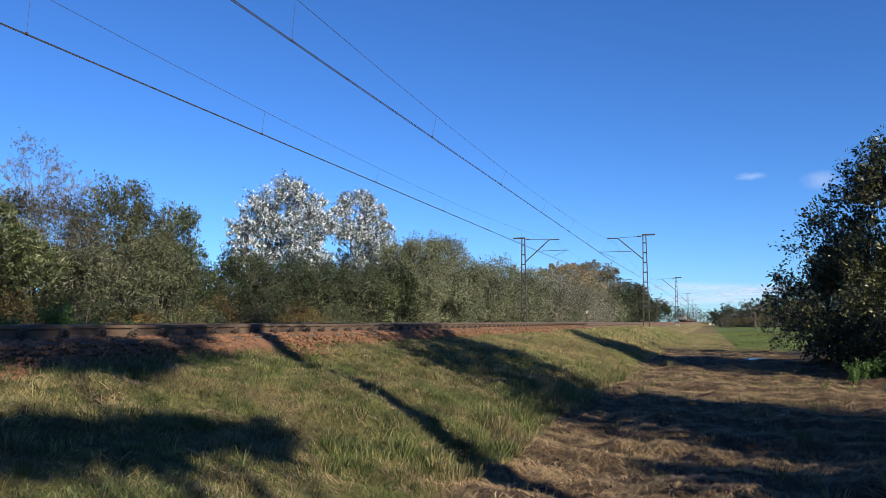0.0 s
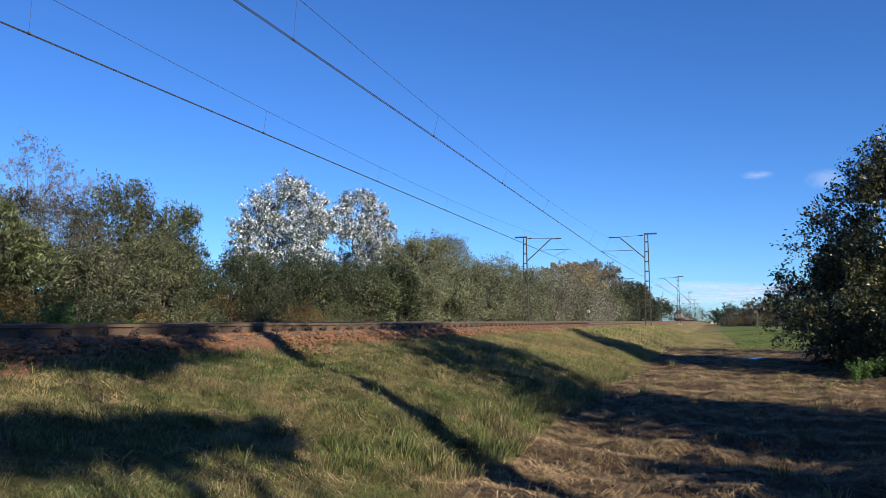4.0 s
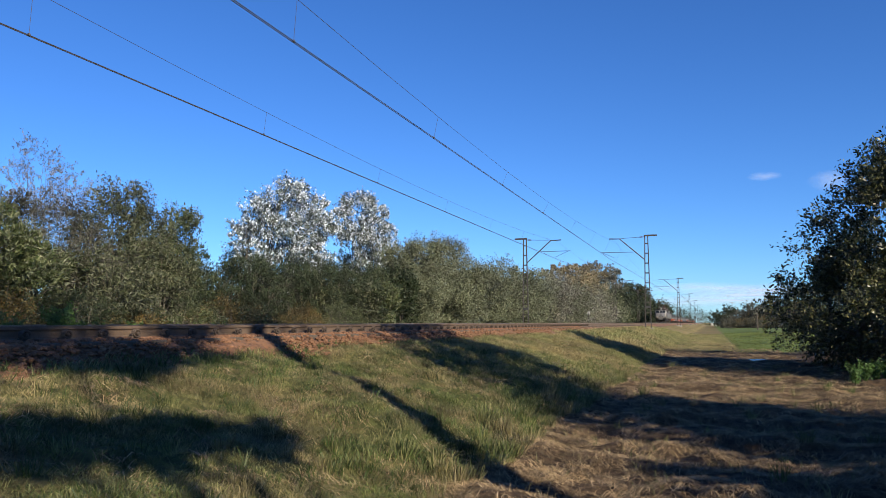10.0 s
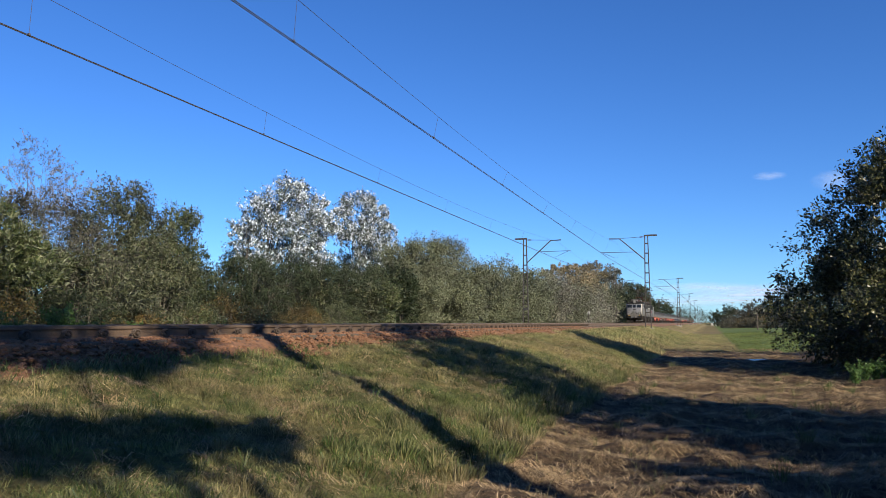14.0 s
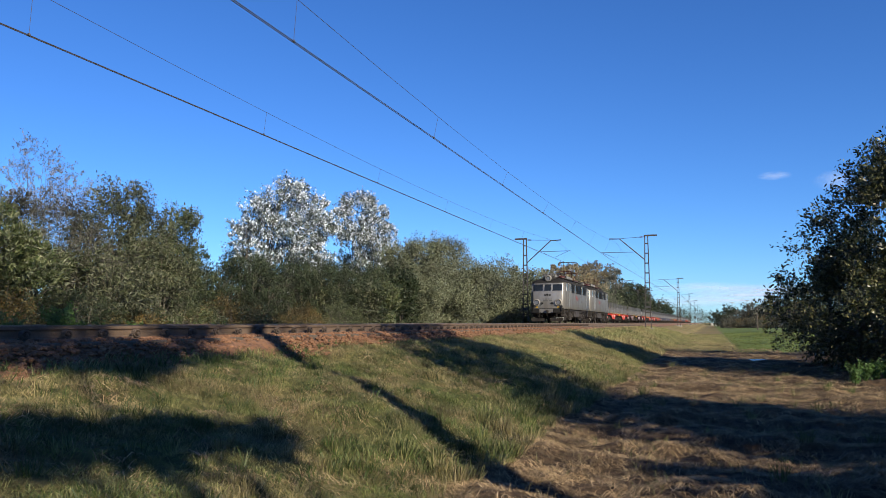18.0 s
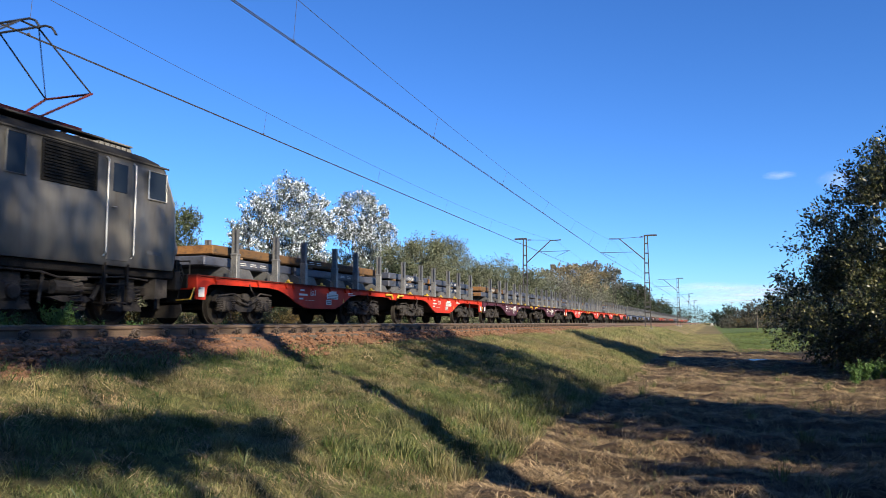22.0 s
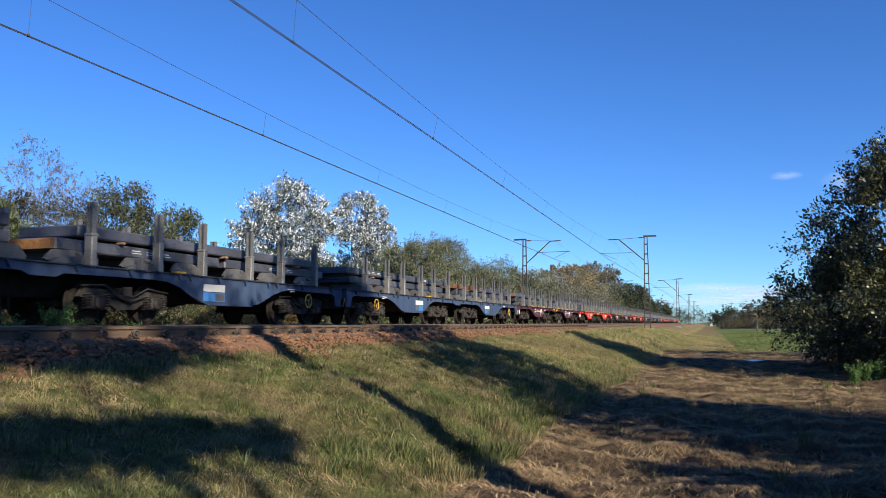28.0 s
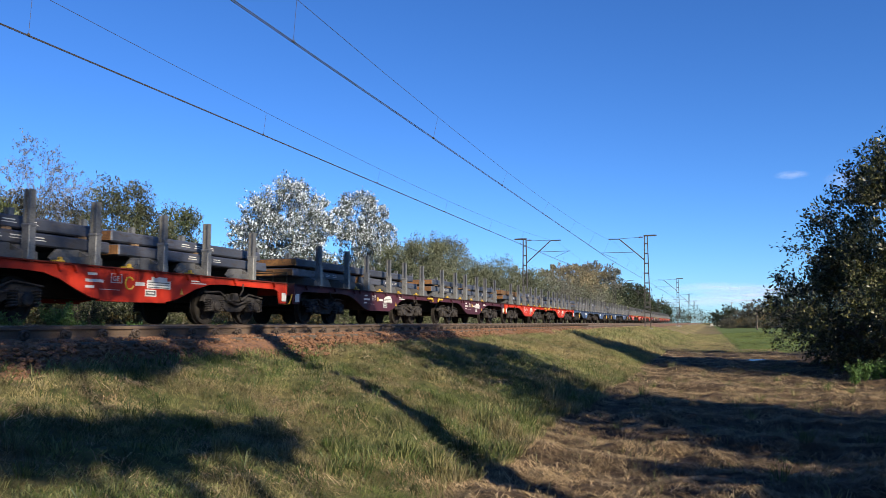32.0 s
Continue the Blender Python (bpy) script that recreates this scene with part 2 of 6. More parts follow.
def ground_material():
    m, t, p = shader("ground_grass_and_straw")
    co = t.nodes.new("ShaderNodeTexCoord")
    sp = t.nodes.new("ShaderNodeSeparateXYZ")
    t.links.new(co.outputs["Object"], sp.inputs[0])

    def band(axis, lo, hi, wob, scale):
        n = noise_of(t, scale, 3)
        a = node(t, "Math")
        a.operation = "MULTIPLY_ADD"
        t.links.new(n, a.inputs[0])
        a.inputs[1].default_value = wob
        t.links.new(sp.outputs[axis], a.inputs[2])
        r = node(t, "MapRange", **{"From Min": lo + wob / 2, "From Max": hi + wob / 2})
        t.links.new(a.outputs[0], r.inputs[0])
        return r.outputs[0]

    n1, n2 = noise_of(t, 0.7, 5), noise_of(t, 9, 4)
    grass = mixed(t, ramp(t, n2, [(0.4, (0, 0, 0)), (0.7, (1, 1, 1))]), ramp(t, n1, [(0.35, (0.06, 0.075, 0.022)), (0.68, (0.14, 0.115, 0.05))]), (0.028, 0.032, 0.012))
    straw = mixed(t, ramp(t, n2, [(0.42, (0, 0, 0)), (0.66, (1, 1, 1))]), ramp(t, n1, [(0.3, (0.0396, 0.0257, 0.0165)), (0.7, (0.139, 0.0924, 0.0528))]), (0.0165, 0.0112, 0.00792))
    field = ramp(t, noise_of(t, 0.2, 5), [(0.3, (0.0726, 0.112, 0.0264)), (0.7, (0.106, 0.139, 0.0396))])
    dirt = ramp(t, n1, [(0.3, (0.066, 0.0429, 0.0264)), (0.7, (0.119, 0.0792, 0.0528))])
    col = mixed(t, band(0, -2.7, -2.1, 0.8, 1.5), grass, straw)
    far = mixed(t, band(1, 45, 90, 20, 0.1), col, ramp(t, noise_of(t, 0.15, 5), [(0.35, (0.112, 0.0957, 0.0396)), (0.65, (0.178, 0.139, 0.066))]))
    fm = node(t, "Math")
    fm.operation = "MULTIPLY"
    t.links.new(band(0, 1.2, 1.9, 1.0, 0.2), fm.inputs[0])
    t.links.new(band(1, 42, 46, 4, 0.5), fm.inputs[1])
    col = mixed(t, fm.outputs[0], far, field)
    col = mixed(t, band(0, -5.9, -6.3, 0.9, 1.2), col, dirt)
    col = mixed(t, band(0, -15.2, -15.8, 1, 1), col, grass)
    t.links.new(col, p.inputs["Base Color"])
    p.inputs["Roughness"].default_value = 0.95
    p.inputs["Specular IOR Level"].default_value = 0.2
    b = node(t, "Bump", Strength=0.9, Distance=0.05)
    t.links.new(noise_of(t, 14, 6, 0.65), b.inputs["Height"])
    t.links.new(b.outputs[0], p.inputs["Normal"])
    return m


M_GROUND = ground_material()
ground = tagged(new("ground", np_mesh("ground", V, Fq, M_GROUND, True)),
                "grassy bank, mown straw strip and green field by a railway", "ground", "", "structure")


# ---- track: ballast, rails, sleepers, fastenings ----
def ballast_bed():
    prof = [(-6.35, -0.5), (-6.75, -0.27), (-7.0, -0.2), (-7.25, -0.19), (-8.1, -0.21), (-9.0, -0.19), (-9.6, -0.22), (-10.55, -0.34),
            (-11.4, -0.22), (-12.1, -0.19), (-13.0, -0.21), (-13.9, -0.19), (-14.3, -0.26), (-15.3, -0.85)]
    prof = [(np.interp(i / 104, np.linspace(0, 1, len(prof)), [q[0] for q in prof]), np.interp(i / 104, np.linspace(0, 1, len(prof)), [q[1] for q in prof])) for i in range(105)]
    ys = lines((-40, 4, 2.0), (4, 32, 0.07), (32, 90, 0.6), (90, 1500, 40))
    px, pz = np.array([q[0] for q in prof]), np.array([q[1] for q in prof])
    Xb, Yb = np.meshgrid(px, ys)
    near = 1 - fade(Yb, 60, 90)
    edge = fade(Xb, -7.2, -6.5)
    Zb = np.tile(pz, (len(ys), 1)) + near * (0.016 * wobble(Xb, Yb, 0.16, 11) + 0.008 * wobble(Xb, Yb, 0.09, 14) + edge * 0.035 * wobble(Xb, Yb, 1.3, 12))
    Vb = np.stack([Xb + edge * 0.12 * wobble(Yb, Yb * 0, 2.2, 13), Yb, Zb], -1).reshape(-1, 3)
    n = len(px)
    k = (np.arange(len(ys) - 1)[:, None] * n + np.arange(n - 1)[None]).ravel()
    return np_mesh("ballast", Vb, np.stack([k, k + n, k + n + 1, k + 1], -1), M_BALLAST, False)


ballast = tagged(new("ballast", ballast_bed()), "reddish brown stone ballast under two railway tracks", "ballast", "", "structure")


def rail_profile(x):
    half = [(0.0, -0.172), (0.075, -0.172), (0.075, -0.161), (0.045, -0.15), (0.014, -0.14), (0.0085, -0.12), (0.0085, -0.065), (0.016, -0.05), (0.036, -0.04), (0.036, -0.012), (0.027, -0.002), (0.0, 0.0)]
    return [(x + a, z) for a, z in half] + [(x - a, z) for a, z in half[-2:0:-1]]


for centre in (NEAR, FAR):
    for side in (1, -1):
        xr = centre + side * 0.7535
        rail = part("rail", Geo().prism(rail_profile(xr), 1, -40, 1500), M_RAIL, None)
        tagged(rail, "brown weathered steel rail with a worn bright head", "rail", "rails", "structure")
        part("running_surface", Geo().box(xr - 0.03, xr + 0.03, -40, 1500, 0.0005, 0.002), M_RAILTOP, rail, "bright worn strip")

sleeper_me = Geo().box(-1.3, 1.3, -0.125, 0.125, -0.36, -0.185, 0.015).mesh("sleeper", M_SLEEPER)
plate_me = Geo().box(-0.19, 0.19, -0.08, 0.08, -0.19, -0.166, 0.006).mesh("base_plate", M_CLIP)
clip = Geo()
clip.box(0.05, 0.13, -0.06, 0.06, -0.166, -0.135, 0.008)
clip.tube([(0.1, 0, -0.14), (0.1, 0, -0.075)], 0.017, 8)
clip.lathe([(0, 0.03), (0.03, 0.03), (0.034, 0.02)], (0, 0, 1), (0.1, 0, -0.125), 6)
for rx in (0.118, 0.15):
    ring = [(rx, 0.06 * math.cos(a), -0.1 + 0.046 * math.sin(a)) for a in np.linspace(0, 2 * math.pi, 17)]
    clip.tube(ring, 0.014, 6, False)
clip.lathe([(0.0, 0.024), (0.07, 0.024), (0.075, 0.012)], (1, 0, 0), (0.1, 0, -0.1), 8)
clip_me = clip.mesh("rail_clip", M_CLIP)
Y0 = 7.97
for i in range(-14, 130):
    y = Y0 + 0.5965 * i
    for centre in (NEAR, FAR):
        if centre == FAR and i > 60:
            continue
        s = tagged(new("sleeper", sleeper_me), "dark creosoted wooden sleeper bedded in ballast", "sleeper", "sleepers", "structure")
        s.location = (centre, y, 0)
        for side in (1, -1):
            if centre == NEAR and i < 70:
                pl = part("base_plate", plate_me, None, s, "", pose(side * 0.7535, 0, 0))
                if side > 0 or i < 30:
                    part("rail_clip", clip_me, None, s, "", pose(side * 0.7535, 0, 0, 0, 0, 0))

# loose stones of the shoulder
rs = np.random.RandomState(5)
stone_mes = []
for k in range(6):
    bm = bmesh.new()
    bmesh.ops.create_icosphere(bm, subdivisions=1, radius=1.0)
    for v in bm.verts:
        v.co *= 0.75 + 0.5 * rs.rand()
        v.co.z *= 0.7
    me = bpy.data.meshes.new("stone")
    bm.to_mesh(me)
    bm.free()
    me.materials.append(M_STONE)
    stone_mes.append(me)
ico_v = [np.array([v.co[:] for v in me.vertices]) for me in stone_mes]
ico_f = np.array([p.vertices[:] for p in stone_mes[0].polygons])


def shoulder_z(x):
    return np.interp(-x, [5.6, 6.35, 6.75, 7.0, 7.3], [-0.58, -0.45, -0.25, -0.19, -0.18])


VS, FS, base = [], [], 0
for i in range(9500):
    y = 5 + 40 * rs.rand() ** 1.7
    x = -7.3 + 1.25 * rs.rand() ** 1.2 - 0.12 * (y > 12)
    size = 0.016 + 0.03 * rs.rand() ** 2
    v = ico_v[i % 6] * size
    a = rs.rand() * 6.28
    v = np.stack([v[:, 0] * np.cos(a) - v[:, 1] * np.sin(a), v[:, 0] * np.sin(a) + v[:, 1] * np.cos(a), v[:, 2]], -1) + (x, y, shoulder_z(x) + size * 0.4)
    if i < 260 and y < 20:
        st = part("stone", stone_mes[i % 6], None, ballast)
        st.matrix_basis = Matrix.LocRotScale((x, y, shoulder_z(x) + size * 0.4), Euler((0, 0, a)), (size * 1.2,) * 3)
        continue
    VS.append(v)
    FS.append(ico_f + base)
    base += len(v)
tagged(part("stones", np_mesh("stones", np.concatenate(VS), np.concatenate(FS), M_STONE), None, ballast), "loose brown ballast stones", "", "", "stuff")


# ---- overhead line ----
def lattice_mast(h, base_z):
    """Two channels that draw together upwards, with batten plates."""
    legs = []
    wide = lambda z: 0.26 - 0.13 * (z - base_z) / (h - base_z)
    out = {}
    for s in (-1, 1):
        g = Geo()
        pts = [(s * wide(z), z) for z in (base_z - 0.3, h)]
        g.add([(pts[0][0] + dx, dy, pts[0][1]) for dx, dy in ((-0.04, -0.08), (0.04, -0.08), (0.04, 0.08), (-0.04, 0.08))]
              + [(pts[1][0] + dx, dy, pts[1][1]) for dx, dy in ((-0.04, -0.08), (0.04, -0.08), (0.04, 0.08), (-0.04, 0.08))],
              [(3, 2, 1, 0), (4, 5, 6, 7), (0, 1, 5, 4), (1, 2, 6, 5), (2, 3, 7, 6), (3, 0, 4, 7)])
        legs.append(g)
    plates = []
    for z in np.arange(base_z + 0.6, h - 0.3, 0.9):
        plates.append(Geo().box(-wide(z), wide(z), -0.084, 0.084, z - 0.05, z + 0.05, 0.0))
    return legs, plates


def catenary_mast(x, y, base_z, side, h=8.0, reach=2.6):
    """A mast at x with its bracket towards the track; side is +1 when the track lies to the left."""
    d = -side
    m = thing("catenary_mast", "grey steel lattice mast with a slanting bracket over the track", "mast", pose(x, y, 0), "overhead line masts")
    legs, plates = lattice_mast(h, base_z)
    for g in legs:
        part("leg", g, M_MAST, m)
    for g in plates:
        part("batten", g, M_MAST, m)
    part("footing", Geo().box(-0.42, 0.42, -0.35, 0.35, base_z - 0.4, base_z + 0.12, 0.04), M_CONC, m, "concrete footing")
    part("top_arm", Geo().box(-0.95 if side > 0 else -0.2, 0.2 if side > 0 else 0.95, -0.05, 0.05, h - 0.08, h + 0.06, 0.01, Matrix.Scale(-1, 4, (1, 0, 0))), M_MAST, m)
    part("boom", Geo().tube([(d * 0.15, 0, h - 2.45 + 0.2), (d * (reach - 0.2), 0, h - 0.25), (d * (reach + 0.75), 0, h - 0.22)], 0.05, 8), M_MAST, m, "slanting tubular bracket")
    part("stay", Geo().tube([(d * 0.1, 0, h - 0.12), (d * (reach - 0.2), 0, h - 0.22)], 0.02, 6), M_MAST, m)
    ins = Geo()
    ins.lathe([(0, 0.03)] + [(0.04 + 0.05 * k + dz, r) for k in range(6) for dz, r in ((0, 0.04), (0.02, 0.075), (0.03, 0.04))] + [(0.4, 0.03)], (d, 0, -0.02), (d * 0.25, 0, h - 0.13), 10)
    part("insulator", ins, M_INSUL, m, "ribbed brown insulator")
    part("registration_arm", Geo().tube([(d * 1.2, 0, 6.5), (d * (reach + 1.6), 0, 6.62 - 0.1)], 0.025, 6), M_MAST, m)
    part("steady_arm", Geo().tube([(d * (reach + 1.4), 0, 6.5), (d * (reach + 0.2), 0, 5.97)], 0.016, 6), M_MAST, m)
    part("plate", Geo().box(-0.25, 0.25, -0.1, -0.086, base_z + 1.9, base_z + 2.1, 0.005), plain("mast_plate_dark", (0.03, 0.03, 0.03)), m, "small dark number plate")
    return m


for y in (73.5, 147, 228, 300, 372, 444, 516, 588):
    catenary_mast(-5.35, y, -0.55, 1)
for y in (70.5, 142, 190, 267, 340, 412, 484, 556):
    catenary_mast(-16.0, y, -0.7, -1, 7.75)


def wires(xc, h_contact, ys, zig):
    zag = lambda k: zig[k % len(zig)]
    line = thing("overhead_wire", "dark copper contact and carrier wires with thin droppers", "overhead wire", pose(0, 0, 0), "overhead line")
    for dx in (-0.024, 0.024):
        pts = []
        for k, y in enumerate(ys):
            pts.append((xc + dx + zag(k), y, h_contact))
        part("contact_wire", Geo().tube(pts, 0.0095, 6), M_WIRE, line)
    pts = []
    for k in range(len(ys) - 1):
        a, b = ys[k], ys[k + 1]
        for j in range(12):
            u = j / 12
            pts.append((xc, a + (b - a) * u, h_contact + 1.5 - 4 * 0.95 * u * (1 - u) * ((b - a) / 73) ** 2))
    part("carrier_wire", Geo().tube(pts, 0.006, 6), M_WIRE, line)
    for k in range(len(ys) - 1):
        a, b = ys[k], ys[k + 1]
        if b < 0 or a > 160:
            continue
        n = 8
        for j in range(n):
            u = (j + 0.5) / n
            xx = xc + zag(k) * (1 - u) + zag(k + 1) * u
            top = h_contact + 1.5 - 4 * 0.95 * u * (1 - u) * ((b - a) / 73) ** 2
            part("dropper", Geo().tube([(xx, a + (b - a) * u, h_contact), (xc, a + (b - a) * u, top)], 0.0045, 5), M_WIRE, line)
            part("dropper_clamp", Geo().box(xx - 0.03, xx + 0.03, a + (b - a) * u - 0.02, a + (b - a) * u + 0.02, h_contact - 0.012, h_contact + 0.045, 0.005), M_WIRE, line)


wires(NEAR, 5.95, [-72, 0.5, 73.5, 147, 228, 300, 372, 444, 516], (0.1, 0.06, -0.62, 0.1))
wires(FAR, 5.9, [-74, -1.5, 70.5, 142, 190, 267, 340, 412, 484], (0.0, 0.0, -0.3, 0.1))

# ---- plants ----
M_WILLOW = leafy("willow_leaves", [(0.0221, 0.0313, 0.0132), (0.0474, 0.0598, 0.0265), (0.0885, 0.0986, 0.0529), (0.165, 0.177, 0.125)])
M_WILLOW_GREEN = leafy("green_willow_leaves", [(0.0253, 0.0442, 0.0132), (0.0538, 0.0748, 0.0235), (0.0949, 0.112, 0.0441), (0.228, 0.252, 0.176)])
M_GREYBUSH = leafy("grey_autumn_leaves", [(0.0285, 0.0286, 0.022), (0.0632, 0.0626, 0.0499), (0.12, 0.121, 0.106), (0.0506, 0.0598, 0.0309)])
M_SILVER = leafy("silver_poplar_leaves", [(0.03, 0.043, 0.036), (0.055, 0.074, 0.064), (0.09, 0.115, 0.105), (0.15, 0.18, 0.18), (0.3, 0.34, 0.36)], 0.15, 0.5)
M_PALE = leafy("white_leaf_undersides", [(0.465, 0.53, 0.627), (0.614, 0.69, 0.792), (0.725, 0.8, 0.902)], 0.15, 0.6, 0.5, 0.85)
M_HEDGE = leafy("dark_hedge_leaves", [(0.012, 0.0252, 0.0114), (0.0197, 0.036, 0.015), (0.0329, 0.0476, 0.0199), (0.0539, 0.0612, 0.03)])
M_OCHRE = leafy("ochre_leaves", [(0.0925, 0.0578, 0.0173), (0.144, 0.0925, 0.0289), (0.0694, 0.0694, 0.0231), (0.173, 0.127, 0.052)])
M_DARKBUSH = leafy("dark_glossy_leaves", [(0.013, 0.02, 0.009), (0.026, 0.037, 0.015), (0.055, 0.066, 0.026), (0.16, 0.15, 0.065)], 0.15, 0.4)
M_GRASS = leafy("grass_blades", [(0.0418, 0.08, 0.0201), (0.093, 0.135, 0.0424), (0.163, 0.19, 0.0726), (0.251, 0.25, 0.112)], 0.35, 0.6, 2.6, 0.42,
                [(0.102, 0.09, 0.0402), (0.223, 0.195, 0.0983), (0.391, 0.33, 0.19), (0.153, 0.155, 0.0637)], 0.9)
M_SHORT = leafy("short_pale_grass", [(0.1, 0.13, 0.045), (0.17, 0.19, 0.075), (0.25, 0.25, 0.11), (0.33, 0.3, 0.145)], 0.35, 0.6, 0.5, 0.7,
                [(0.16, 0.14, 0.065), (0.28, 0.24, 0.12), (0.4, 0.33, 0.18), (0.2, 0.19, 0.085)], 0.35)
M_TUFT = leafy("lush_grass", [(0.0238, 0.051, 0.0102), (0.0476, 0.0816, 0.019), (0.0884, 0.116, 0.034)], 0.25, 0.5, 0.8)
M_STRAW = leafy("dry_straw", [(0.083, 0.0561, 0.0337), (0.249, 0.176, 0.103), (0.448, 0.344, 0.22), (0.183, 0.126, 0.0748), (0.564, 0.459, 0.318)], 0.12, 0.7, 2.2, 0.36)
M_THIN = leafy("thin_silvery_leaves", [(0.102, 0.112, 0.145), (0.17, 0.185, 0.23), (0.264, 0.281, 0.34)], 0.3)
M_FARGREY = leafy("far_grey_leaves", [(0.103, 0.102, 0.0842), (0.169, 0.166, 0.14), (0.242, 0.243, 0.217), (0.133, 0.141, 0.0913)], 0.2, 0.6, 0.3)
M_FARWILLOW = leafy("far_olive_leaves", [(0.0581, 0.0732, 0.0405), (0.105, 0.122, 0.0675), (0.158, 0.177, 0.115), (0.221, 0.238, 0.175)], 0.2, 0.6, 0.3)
M_FIELD = leafy("young_field_grass", [(0.068, 0.116, 0.0272), (0.116, 0.156, 0.0408), (0.163, 0.177, 0.0612)], 0.3, 0.6, 0.2)
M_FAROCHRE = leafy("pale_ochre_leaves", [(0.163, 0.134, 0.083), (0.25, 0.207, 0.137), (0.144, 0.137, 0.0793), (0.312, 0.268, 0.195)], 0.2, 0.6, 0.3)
M_WEED = leafy("weed_leaves", [(0.051, 0.109, 0.0306), (0.0816, 0.163, 0.0408), (0.122, 0.218, 0.0612)], 0.3, 0.5, 0.8)


def blades(n_seed, P, height, width, material, name, lean=0.45, flat=False):
    """Grass: bent blades at the places P."""
    r = np.random.RandomState(n_seed)
    n = len(P)
    a, b = r.rand(n) * 6.283, r.rand(n) * 6.283
    h = height * (0.5 + 0.9 * r.rand(n)) if np.isscalar(height) else height * (0.6 + 0.8 * r.rand(n))
    out = np.stack([np.cos(a), np.sin(a), 0 * a], -1)
    wv = np.stack([np.cos(b), np.sin(b), 0 * b], -1) * (width * (0.6 + 0.8 * r.rand(n)))[:, None]
    ln = (lean * (0.3 + 1.0 * r.rand(n)))[:, None] * h[:, None]
    zz = np.array([0, 0, 1.0])
    if flat:
        mid, tip = P + out * (h * 0.5)[:, None], P + out * h[:, None]          # cut blades lie along the ground
        mid[:, 2] = ground_height(mid[:, 0], mid[:, 1]) + 0.012 + 0.026 * r.rand(n)
        tip[:, 2] = ground_height(tip[:, 0], tip[:, 1]) + 0.006 + 0.02 * r.rand(n)
    else:
        mid = P + zz * (h * 0.55)[:, None] + out * ln * 0.35
        tip = P + zz * (h * (1 - 0.25 * lean))[:, None] + out * ln
    V = np.stack([P - wv, P + wv, mid - wv * 0.8, mid + wv * 0.8, tip], 1).reshape(-1, 3)
    F = (np.arange(n)[:, None, None] * 5 + np.array([[0, 1, 3], [0, 3, 2], [2, 3, 4]])[None]).reshape(-1, 3)
    return np_mesh(name, V, F, material)


def leaves(r, C, size, width, along=None, facing=None, droop=0.0):
    """Leaf diamonds at the places C, roughly along their twigs and turned to the light."""
    n = len(C)
    d = r.normal(size=(n, 3)) * (1.0 if along is None else 0.7)
    d[:, 2] -= droop
    if along is not None:
        d += along
    d /= np.linalg.norm(d, axis=1)[:, None]
    s = r.normal(size=(n, 3)) * (1.0 if facing is None else 0.75)
    if facing is not None:
        s += facing
    s = np.cross(d, s)
    s /= np.linalg.norm(s, axis=1)[:, None] + 1e-9
    L = (size * (0.6 + 0.8 * r.rand(n)))[:, None]
    W = L * width
    V = np.stack([C - d * L * 0.5, C + s * W * 0.5, C + d * L * 0.5, C - s * W * 0.5], 1).reshape(-1, 3)
    return V, np.arange(4 * n).reshape(-1, 4)


def twigs(A, B, C, thick):
    """Thin three-sided bars from A over B to C."""
    n = len(A)
    d = C - A
    d /= np.linalg.norm(d, axis=1)[:, None] + 1e-9
    a = np.cross(d, np.array([0.31, 0.87, 0.38]))
    a /= np.linalg.norm(a, axis=1)[:, None] + 1e-9
    b = np.cross(d, a)
    rows = []
    for p, w in ((A, 1.0), (B, 0.7), (C, 0.25)):
        for k in range(3):
            rows.append(p + (a * math.cos(2.094 * k) + b * math.sin(2.094 * k)) * thick * w)
    V = np.stack(rows, 1).reshape(-1, 3)
    quads = [(3 * q + k, 3 * q + (k + 1) % 3, 3 * q + 3 + (k + 1) % 3, 3 * q + 3 + k) for q in (0, 1) for k in range(3)]
    return V, (np.arange(n)[:, None, None] * 9 + np.array(quads)[None]).reshape(-1, 4)


